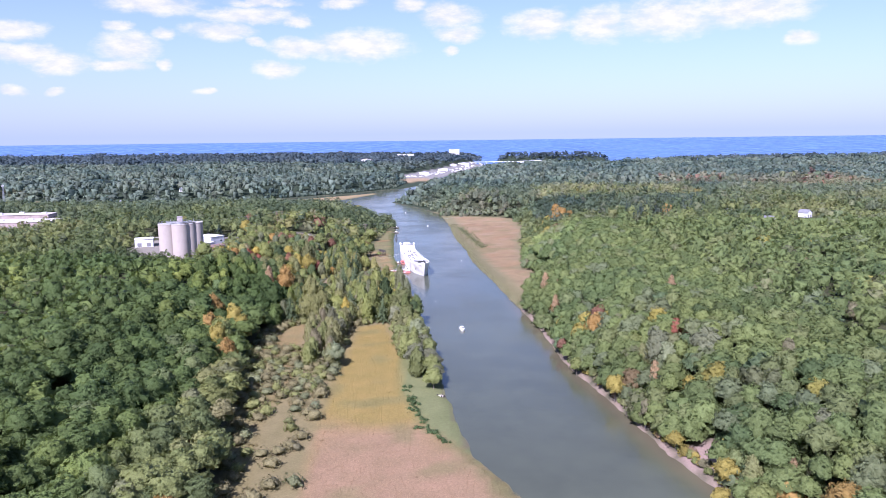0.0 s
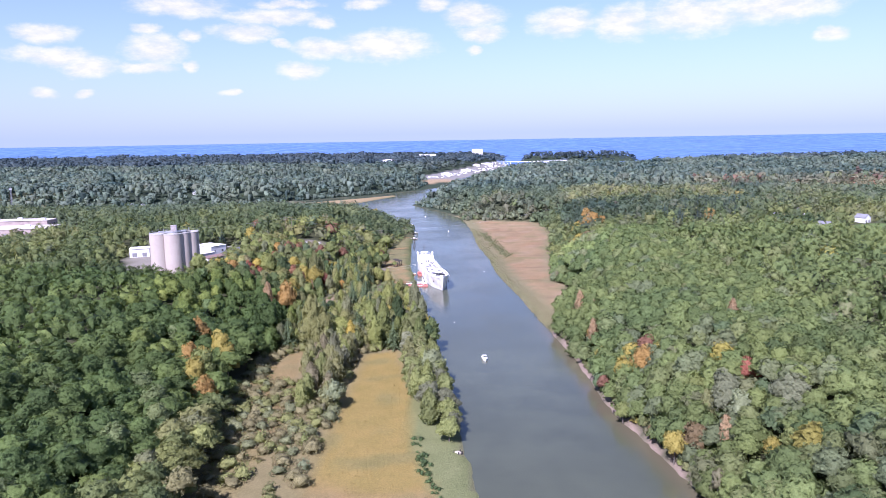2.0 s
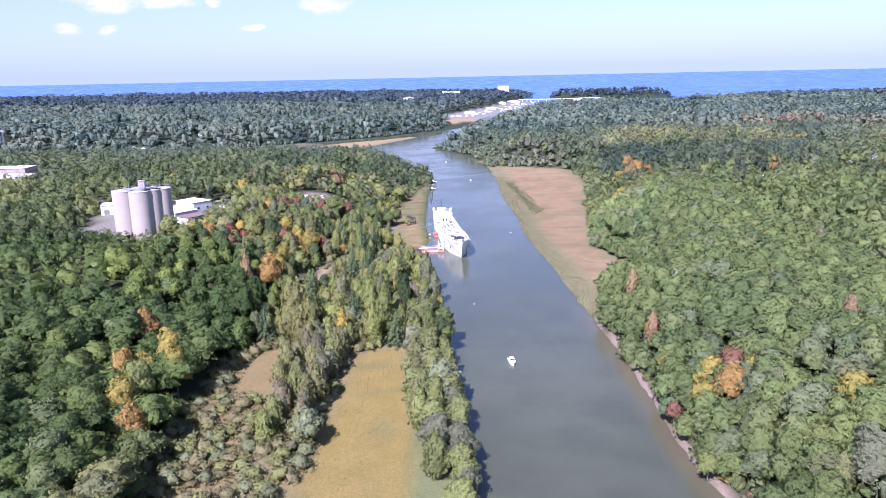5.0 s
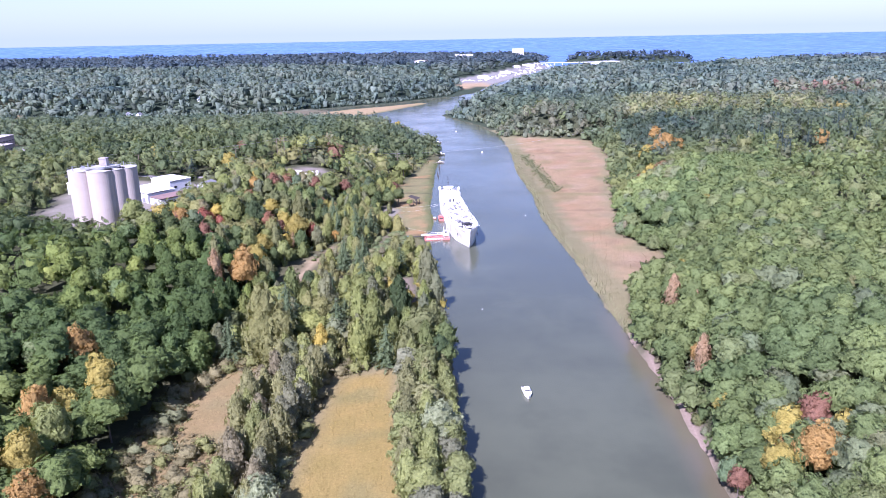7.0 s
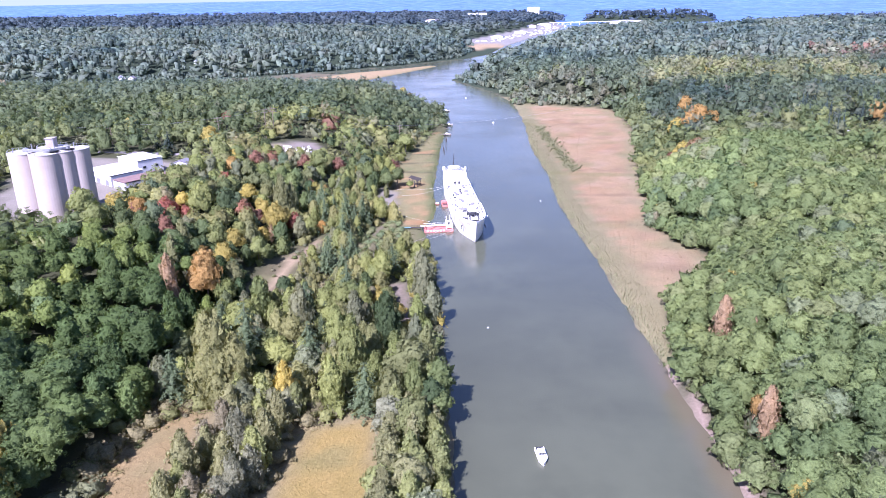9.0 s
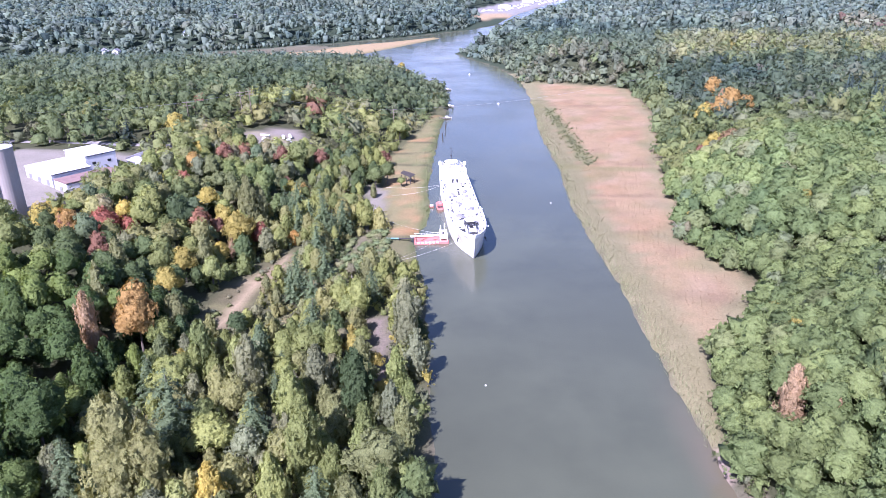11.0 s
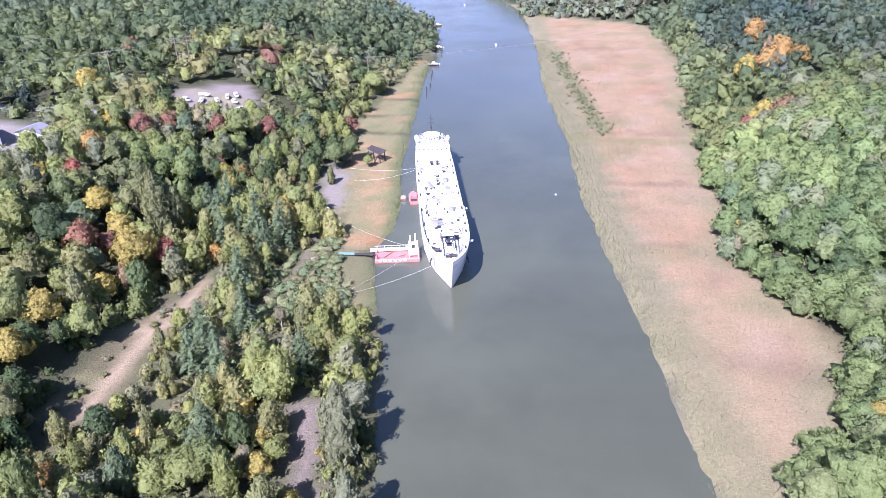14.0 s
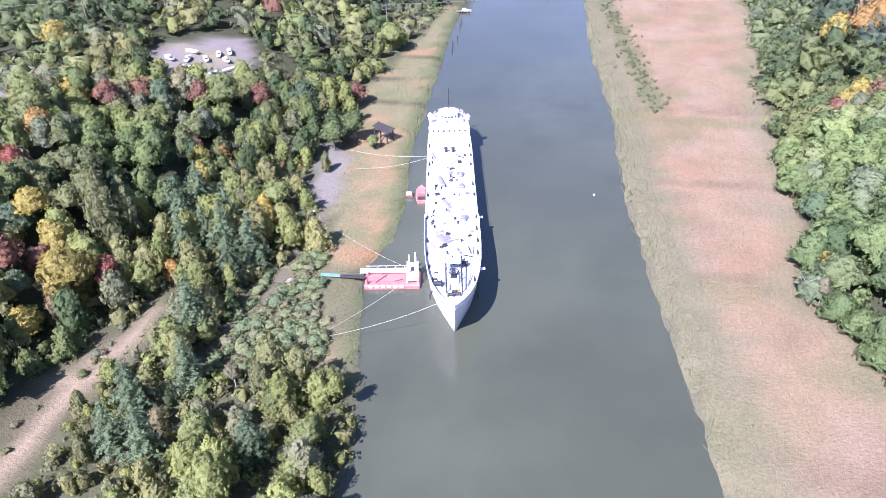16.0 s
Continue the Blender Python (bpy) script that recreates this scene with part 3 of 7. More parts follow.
# the lake's far edge is raised to fit the horizon in the camera's view
sheet("lake_water", np.linspace(-3600, 3600, 40), np.linspace(2450, 4700, 40), lambda x, y: -0.6 + 79.0 * smooth(y, 2500, 4750) ** 1.0 * 1.0, LAKE, "deep blue lake, tilted up to the camera's horizon line", "water")


# ---- foliage, built once as templates ----
def cube_ball(rng, radii, centre, rough=0.12, cuts=2):
    """A rough ball of quads."""
    k = np.linspace(-1, 1, cuts + 1)
    co, faces = [], []
    for axis in range(3):
        for side in (-1, 1):
            start = len(co)
            for a in k:
                for b in k:
                    p = np.insert(np.array([a, b]), axis, side)
                    co.append(p / np.linalg.norm(p))
            for i in range(cuts):
                for j in range(cuts):
                    s = start + i * (cuts + 1) + j
                    faces.append((s, s + 1, s + cuts + 2, s + cuts + 1))
    co = np.array(co)
    outward = co.copy()
    co = co * (1 + rough * np.sin(co @ rng.normal(0, 3, (3, 1)) + rng.uniform(0, 6)))
    faces = np.array(faces)
    facing = (np.cross(co[faces[:, 1]] - co[faces[:, 0]], co[faces[:, 2]] - co[faces[:, 0]]) * co[faces].mean(1)).sum(1) > 0
    faces = np.where(facing[:, None], faces, faces[:, ::-1])
    return co * np.array(radii) + np.array(centre), faces, outward


def sprays(rng, points, normals, size, spread, jitter=0.45):
    """A small uneven leaf spray, four-cornered, at each point."""
    n = normals + rng.normal(0, spread, normals.shape)
    n /= np.linalg.norm(n, axis=1)[:, None]
    t = np.cross(n, rng.normal(0, 1, n.shape))
    t /= np.linalg.norm(t, axis=1)[:, None] + 1e-9
    b = np.cross(n, t)
    s = size * rng.uniform(0.6, 1.35, (len(points), 1))
    corners = []
    face = np.sign((n * normals).sum(1))[:, None]
    for a, c in ((-1, -1), (1, -1), (1, 1), (-1, 1)):
        ja, jc = rng.uniform(0.45, 1.15, (2, len(points), 1))
        corners.append(points + s * 0.5 * (a * ja * t + c * jc * b * face))
    co = np.stack(corners, 1).reshape(-1, 3)
    n *= np.sign((n * normals).sum(1))[:, None]
    round_n = normals / np.linalg.norm(normals, axis=1)[:, None] + jitter * n
    round_n /= np.linalg.norm(round_n, axis=1)[:, None]
    return co, np.arange(len(co)).reshape(-1, 4), np.repeat(round_n, 4, 0)


def joined(*pieces):
    co, faces, normals, start = [], [], [], 0
    for c, f, n in pieces:
        co.append(c)
        faces.append(f + start)
        normals.append(n)
        start += len(c)
    inner = np.arange(sum(len(f) for f in faces)) < len(faces[0])
    return np.concatenate(co), np.concatenate(faces), np.concatenate(normals), inner


def leafy_hull(rng, centres, radii, flat, cuts, low, shrink=0.9, lump=0.08):
    """The closed leaf surface of a crown: the envelope of its lobes seen from the middle, lumpy and open below."""
    _, faces, d = cube_ball(rng, (1, 1, 1), (0, 0, 0), 0.0, cuts)
    _, first, same = np.unique(np.round(d, 4), axis=0, return_index=True, return_inverse=True)
    d, faces = d[first], same.ravel()[faces]
    squash = np.array((1, 1, flat))
    dd = d / squash
    dd /= np.linalg.norm(dd, axis=1)[:, None]
    cc = np.asarray(centres) / squash
    along = dd @ cc.T
    within = along ** 2 - (cc ** 2).sum(1)[None] + radii[None] ** 2
    reach = np.where(within > 0, along + np.sqrt(np.clip(within, 0, None)), 0.0).max(1)
    p = dd * (np.maximum(reach, 0.3) * shrink * (1 + rng.normal(0, lump, len(dd))))[:, None] * squash
    p += rng.normal(0, 0.35 / cuts / 3, p.shape)
    return open_below(p, faces, d[:, 2], low)


def open_below(p, faces, up, low):
    """Leaves out the faces under a crown, and gives each corner its smooth normal."""
    faces = faces[up[faces].max(1) > low]
    used, back = np.unique(faces, return_inverse=True)
    p, faces = p[used], back.reshape(faces.shape)
    fn = np.cross(p[faces[:, 2]] - p[faces[:, 0]], p[faces[:, 3]] - p[faces[:, 1]])
    n = np.zeros_like(p)
    for k in range(4):
        np.add.at(n, faces[:, k], fn)
    return p, faces, n / (np.linalg.norm(n, axis=1)[:, None] + 1e-9)


def broadleaf(seed, count, size, tall=0.8, lobes=11, loose=0.0, cuts=4, low=-0.5, shrink=0.9, spread=0.42, jitter=0.4, fine=1.0):
    """A crown one metre in radius round its own middle: a heap of leafy lobes with hollows between them."""
    rng = np.random.RandomState(seed)
    centres, radii = [(0, 0, 0.28 * tall)], [0.55]
    for i in range(lobes):
        a = i * 2.4 + rng.uniform(-0.4, 0.4)
        ring = rng.uniform(0.42, 0.68) if i < lobes * 0.62 else rng.uniform(0.12, 0.38)
        z = rng.uniform(-0.35, 0.2) if i < lobes * 0.62 else rng.uniform(0.3, 0.66)
        centres.append((ring * np.cos(a), ring * np.sin(a), z * tall))
        radii.append(fine * rng.uniform(0.24, 0.42))
    centres, radii = np.array(centres), np.array(radii)
    flat = 0.5 + 0.5 * tall
    hull = leafy_hull(rng, centres, radii, flat, cuts, low, shrink, 0.13 if cuts > 3 else 0.1)
    pick = rng.choice(len(radii), count * 4, p=radii ** 2 / (radii ** 2).sum())
    d = rng.normal(0, 1, (count * 4, 3))
    d /= np.linalg.norm(d, axis=1)[:, None]
    p = centres[pick] + d * radii[pick][:, None] * np.array((1, 1, flat)) * rng.uniform(0.9 - loose, 1.1, (count * 4, 1))
    gap = np.linalg.norm(p[:, None] - centres[None], axis=2) / radii[None]
    gap[np.arange(len(p)), pick] = 9
    keep = (gap.min(1) > 0.86) & (d[:, 2] > low)
    p, d = p[keep][:count], d[keep][:count]
    return joined(hull, sprays(rng, p, 0.75 * d + 0.5 * p + np.array((0, 0, 0.1)), size, spread, jitter))


def ovate(seed, count, size, cuts=4):
    """An upright crown round its own middle, narrowing to the top, with many small leafy tufts."""
    rng = np.random.RandomState(seed)
    tz, ta = rng.uniform(-1, 1, 26), rng.uniform(0, 2 * np.pi, 26)

    def skin(z, a, k):
        near = np.exp(-((z[:, None] - tz) / 0.2) ** 2 - (np.sin((a[:, None] - ta) / 2) / 0.2) ** 2).max(1)
        reach = 0.95 * np.sqrt(np.clip(1 - z * z, 0.02, 1)) * (1 - 0.32 * z) * (0.66 + 0.42 * near) * k
        n = np.stack([np.cos(a), np.sin(a), 0.25 + 0.75 * z + 0.5 * (near - 0.5)], 1) * (0.4 + near)[:, None]
        return np.stack([reach * np.cos(a), reach * np.sin(a), z + 0.12 * near], 1), n

    z, a = rng.uniform(-1, 1, count), rng.uniform(0, 2 * np.pi, count)
    p, d = skin(z, a, rng.uniform(0.8, 1.12, count))
    d = d + rng.normal(0, 0.2, (count, 3))
    d /= np.linalg.norm(d, axis=1)[:, None]
    _, faces, out = cube_ball(rng, (1, 1, 1), (0, 0, 0), 0.0, cuts)
    _, first, same = np.unique(np.round(out, 4), axis=0, return_index=True, return_inverse=True)
    out, faces = out[first], same.ravel()[faces]
    hp, _ = skin(out[:, 2] * 0.97, np.arctan2(out[:, 1], out[:, 0]), rng.normal(0.76, 0.08, len(out)))
    hp += rng.normal(0, 0.03, hp.shape)
    return joined(open_below(hp, faces, out[:, 2], -0.85), sprays(rng, p, d + np.array((0, 0, 0.3)), size, 0.8, 1.1))


def conifer(seed, levels, spokes, bits, slim=0.3):
    """A crown one metre tall from z = 0: whorls of separate branches, drooping at their ends, each a fan of needle sprays."""
    rng = np.random.RandomState(seed)
    co, shade = [], []
    for k in range(levels):
        z = 0.1 + 0.86 * (k + rng.uniform(-0.2, 0.2)) / (levels - 0.5)
        for i in range(spokes):
            a = 2 * np.pi * (i + 0.5 * (k % 2)) / spokes + rng.uniform(-0.3, 0.3)
            long_ = slim * (1.04 - z) ** 0.75 * rng.uniform(0.72, 1.15)
            out, side = np.array((np.cos(a), np.sin(a), 0)), np.array((-np.sin(a), np.cos(a), 0))
            for b in range(bits):
                r = (b + 0.7) / bits
                p = out * long_ * r + np.array((0, 0, z + long_ * (0.22 * r - 0.5 * r * r)))
                w, h = long_ * (0.34 - 0.2 * r) * rng.uniform(0.8, 1.2), long_ * 0.62 / bits
                tilt = np.array((0, 0, rng.normal(0, 0.45)))
                slope = out + np.array((0, 0, 0.22 - r))
                co += [p - h * slope, p - w * (side + tilt), p + h * 1.3 * slope, p + w * (side + tilt)]
                n = out * 0.5 + np.array((0, 0, 0.8)) + rng.normal(0, 0.35, 3)
                shade += [n / np.linalg.norm(n)] * 4
    core = cube_ball(rng, (slim * 0.3, slim * 0.3, 0.42), (0, 0, 0.45))
    core[0][:, :2] *= np.clip((1 - core[0][:, 2:]) * 1.1, 0.1, 1)
    return joined(core, (np.array(co), np.arange(len(co)).reshape(-1, 4), np.array(shade)))


TINTS = {"green": (0.108, 0.156, 0.05), "mid": (0.142, 0.19, 0.058), "dark": (0.06, 0.1, 0.036), "olive": (0.16, 0.194, 0.07), "grey": (0.145, 0.18, 0.09), "lime": (0.172, 0.226, 0.066),
         "yellow": (0.33, 0.28, 0.075), "orange": (0.35, 0.228, 0.078), "red": (0.3, 0.118, 0.08), "russet": (0.19, 0.118, 0.066), "tan": (0.155, 0.168, 0.082), "blue": (0.085, 0.136, 0.066), "pale": (0.19, 0.245, 0.115),
         "salmon": (0.33, 0.235, 0.135), "spruce": (0.055, 0.08, 0.065)}
NAMES = list(TINTS)
TINTS = {k: (1.22 * v[0], 1.07 * v[1], 1.27 * v[2]) if max(v) < 0.3 else v for k, v in TINTS.items()}
PALETTE = np.array([TINTS[n] for n in NAMES])


def tint_of(x, y, rng):
    """The foliage colours of each stretch of the woods, with distance haze and some shade put into them."""
    n = len(x)
    w = np.zeros((n, len(NAMES)))

    def mix(mask, **shares):
        for key, value in shares.items():
            w[mask, NAMES.index(key)] = value

    mix(np.ones(n, bool), green=34, mid=30, dark=14, olive=8, grey=7, lime=3, yellow=0.25, orange=0.2, russet=0.15, tan=0.5, blue=3)
    mix((x < -20) & (x > -175) & (y > 400) & (y < 800), green=12, mid=14, dark=8, olive=24, grey=9, lime=17, yellow=4.5, orange=1.0, russet=1.8, tan=4, blue=5)
    mix((x < -20) & (x > -95) & (y > 390) & (y < 520), green=10, mid=20, dark=2, olive=30, grey=10, lime=22, yellow=2.2, orange=0.2, russet=1, tan=5, blue=3)
    # dark share raised here: deep shade between big crowns put into the colour
    mix((x < -100) & (y < 500), green=30, mid=3, dark=70, olive=2, grey=3, lime=1.5, yellow=0.5, orange=0.3, russet=0.2, tan=0.3, blue=3)
    mix((x < -100) & (y > 650) & (y < 1050) & ((x < -175) | (y > 760)), green=40, mid=5, dark=50, olive=3, grey=4, lime=0.5, yellow=0.2, orange=0.1, russet=0.1, tan=0.2, blue=3)
    mix((x > 40) & (y > 250) & (y < 640), green=40, mid=40, dark=3, olive=8, grey=7, lime=3, yellow=0.12, orange=0, russet=0, tan=0.8, salmon=0.3, blue=1)
    mix((x > 40) & (y < 335) & (x < 118), green=20, mid=28, dark=4, olive=18, grey=16, lime=9, yellow=1.2, orange=0.4, russet=0.6, tan=4, blue=2)
    mix((x > 120) & (y > 640) & (y < 1400), green=18, mid=30, dark=6, olive=12, grey=28, lime=4, yellow=0.3, orange=0.2, tan=2, blue=5)
    # spruces stand here, but the dark and blue shares also imitate a cloud's shadow
    mix((x > 100) & (x < 325) & (y > 655 + 0.1 * x) & (y < 910), green=22, mid=12, dark=30, olive=4, grey=6, lime=0, tan=0.5, blue=14, spruce=14)
    # bluer shares far off: part of the air's haze put into the palette
    mix(y > 1050, green=30, mid=20, dark=20, olive=7, grey=12, lime=2, yellow=0, orange=0, russet=0, tan=0.2, blue=18)
    mix((x < -125) & (x > -200) & (y > 545) & (y < 640), green=8, mid=16, dark=2, olive=34, grey=14, lime=26, yellow=2, tan=6)
    silver = (x > -12) & (x < 78) & (y > 925) & (y < 1000)
    mix(silver, green=8, mid=8, dark=2, olive=4, grey=34, lime=2, tan=16, blue=4, pale=22)
    golden = (x > 120) & (x < 340) & (y > 915) & (y < 1075)
    mix(golden, green=6, mid=14, dark=1, olive=40, grey=8, lime=24, yellow=3, tan=8, blue=0)
    mauve = (x > 340) & (x < 640) & (y > 1040) & (y < 1230)
    mix(mauve, green=6, mid=6, dark=1, olive=6, grey=18, lime=0, tan=50, russet=6, blue=0)
    w /= w.sum(1)[:, None]
    # neighbours tend to be of one kind
    u = rng.uniform(0, 1, n)
    patch = np.clip(0.5 + 0.42 * waves(x, y, 55, 33), 0, 1)
    u = np.where(rng.uniform(0, 1, n) < np.where(y > 650, 0.75, np.where(x > 40, 0.15, 0.45)), np.clip(patch + rng.normal(0, 0.06, n), 0, 0.8), u)
    k = (u[:, None] > np.cumsum(w, 1)).sum(1).clip(0, len(NAMES) - 1)
    # distance haze put into the crown colours, growing with y
    far_haze = smooth(y + 60 * waves(x, y, 200, 64), np.where(x > -175, 650, 560), 1250)[:, None]
    c = np.where((PALETTE[k].max(1) > 0.3)[:, None], PALETTE[k], 0.68 * PALETTE[k] + 0.32 * PALETTE[:2].mean(0))
    bank = (x < -15) & (x > -170) & (y > 390) & (y < 760)
    c[bank] = PALETTE[k[bank]] * np.array((1.14, 1.1, 0.98))
    c[silver | golden | mauve] = PALETTE[k[silver | golden | mauve]]
    c = c + (np.array((0.111, 0.158, 0.152)) - c) * 0.7 * far_haze * (1 - 0.6 * (silver | golden | mauve))[:, None]
    # the farthest woods blend to dark blue, again haze in the colour
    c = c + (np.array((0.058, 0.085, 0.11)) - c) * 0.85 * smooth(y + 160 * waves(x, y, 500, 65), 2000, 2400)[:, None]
    # darkens the near west woods further, with crown shade in the tint
    c = c * np.where(((x < -95) & (y < 470))[:, None], np.array((0.87, 0.97, 0.76)), 1.0)
    c = c * np.where(((x > 40) & (y < 640))[:, None], np.array((0.95, 1.02, 0.98)) * (0.93 + 0.09 * smooth(y, 290, 350) + 0.26 * smooth(y, 530, 580) * smooth(x, 140, 100))[:, None], 1.0)
    # a cloud's shadow over the eastern wood, put into the crown colours
    cloud_shadow = (x > 100) & (x < 275) & (y > 672 + 0.12 * x) & (y < 880 + 25 * waves(x, y, 60, 73)) & (x < 105 + 0.9 * (y - 640))
    c = c * np.where(cloud_shadow[:, None], np.array((0.74, 0.78, 0.95)), 1.0)
    calm = np.where((x > 40) & (y < 660), 0.45, 1.0)[:, None]
    drift = 1 + calm * (0.2 * waves(x, y, 150, 31) + np.where(y > 1000, 0.16, 0.0) * waves(x, y, 420, 35))[:, None] * np.array((1.3, 0.9, 0.6)) + 0.15 * calm * waves(x, y, 38, 32)[:, None] + rng.normal(0, 1, (n, 1)) * np.where(y > 1000, 0.2, np.where(x > 40, 0.09, 0.06))[:, None]
    return k, np.clip(c * drift, 0.01, 0.8)


HOUSES = [(203, 705, 20), (296, 750, 15), (334, 789, -20), (308, 684, 40), (360, 722, 30), (335, 971, 5), (458, 1050, 10), (250, 1029, -30),
          (-755, 1710, 10), (-528, 1162, 40), (-511, 1158, 10), (-464, 1258, 15), (-474, 1424, 30), (-486, 1494, 60), (520, 900, 25), (470, 1090, -15), (600, 1150, 50)]
HOUSE_XY = np.array([h[:2] for h in HOUSES], float)


def wooded(x, y):
    """Where trees stand."""
    up = np.minimum(np.minimum(distance(LEFT_UPLAND, x, y), distance(RIGHT_UPLAND, x, y)), np.minimum(distance(NORTH_UPLAND, x, y), distance(LAKE_RIDGE, x, y)))
    river = distance(RIVER_SHAPE, x, y)
    low_left = (x < -8) & (y > 388) & (y < 960) & (river > 2.5) & (distance(REED_BANK, x, y) > 2.5)
    ok = (terrain(x, y) > 0.25) & ((up < 0.5) | low_left) & (river > np.where((x > 30) & (y < 440), 1.2, 2.5))
    for shape, margin in ((MEADOW, 1), (CLEARING, 1), (REED_BANK, 2), (GRAVEL_YARD, 2.5), (BOAT_LOT, 1), (OPEN_STRIP, 1), (BANK_PATH, 1.5), (MUD_FLAT, 3), (FOOT_TRACK, 0.5), (SCRUB, 0.5), (SILO_YARD, 4), (DEPOT_YARD, 5), (LAWNS, 2), (FAR_FIELD, 4), (MARINA, 4), (SPIT, 6)):
        ok &= distance(shape, x, y) > margin
    ok &= ~((x > 0) & (y < 262) & (np.hypot(x - 83, (y - 219) * 0.8) < 5.5))
    for hx, hy in HOUSE_XY:
        ok &= np.hypot(x - hx - (5 if hy > 1100 and hx < 0 else 0), (y - hy + (11 if hy > 1100 and hx < 0 else 5)) * 0.7) > (13.0 if hy > 1100 and hx < 0 else 9.0)
    return ok


def scatter(rng, x0, x1, y0, y1, step):
    x, y = np.meshgrid(np.arange(x0, x1, step), np.arange(y0, y1, step * 0.88))
    x = x + (np.arange(len(x)) % 2)[:, None] * step / 2
    return (x + rng.uniform(-0.36, 0.36, x.shape) * step).ravel(), (y + rng.uniform(-0.36, 0.36, y.shape) * step).ravel()


def mass(name, templates, x, y, z, wide, tall, tint, rng, label, mat=LEAF_MASS):
    """Many crowns in one mesh."""
    co, faces, tints, normals, inners, start = [], [], [], [], [], 0
    which = rng.randint(0, len(templates), len(x))
    for i, (c, f, nn, core) in enumerate(templates):
        m = np.flatnonzero(which == i)
        if not len(m):
            continue
        a = rng.uniform(0, 2 * np.pi, len(m))
        ca, sa = np.cos(a)[:, None], np.sin(a)[:, None]
        px = (c[None, :, 0] * ca - c[None, :, 1] * sa) * wide[m][:, None] + x[m][:, None]
        py = (c[None, :, 0] * sa + c[None, :, 1] * ca) * wide[m][:, None] + y[m][:, None]
        pz = c[None, :, 2] * tall[m][:, None] + z[m][:, None]
        co.append(np.stack([px, py, pz], -1).reshape(-1, 3))
        faces.append((f[None] + (np.arange(len(m)) * len(c))[:, None, None] + start).reshape(-1, 4))
        tints.append(np.repeat(tint[m], len(c), 0))
        inners.append(np.tile(core, len(m)))
        normals.append(np.stack([nn[None, :, 0] * ca - nn[None, :, 1] * sa, nn[None, :, 0] * sa + nn[None, :, 1] * ca, np.repeat(nn[None, :, 2], len(m), 0)], -1).reshape(-1, 3))
        start += len(m) * len(c)
    me = quads_mesh(name, np.concatenate(co), np.concatenate(faces), mat, np.concatenate(tints), np.concatenate(normals), np.concatenate(inners))
    return tagged(new(name, me), label, "woods", kind="stuff")


def drop_at_edges(x, y, high):
    """Crowns hang lower where the woods meet water, marsh or a clearing, and before houses and depot to keep these in
    the camera's view.
    """
    gap = np.minimum(distance(RIVER_SHAPE, x, y) - 2.5, np.where(y < 1000, -np.minimum(np.minimum(distance(LEFT_UPLAND, x, y), distance(RIGHT_UPLAND, x, y)), distance(NORTH_UPLAND, x, y)), 99))
    for shape in (SILO_YARD, BOAT_LOT, LAWNS, DEPOT_YARD, SPIT):
        gap = np.minimum(gap, distance(shape, x, y) - 4)
    return (1.5 + (high - 1.5) * np.clip(gap / 22, 0, 1)) * np.where((x > 275) & (x < 420) & (y > 620) & (y < 790) | (x < -365) & (x > -530) & (y > 570) & (y < 700), 0.6, 1)


def crown_sizes(n, rng, lo, hi):
    r = rng.uniform(lo, hi, n)
    return r, r * rng.uniform(0.95, 1.35, n)


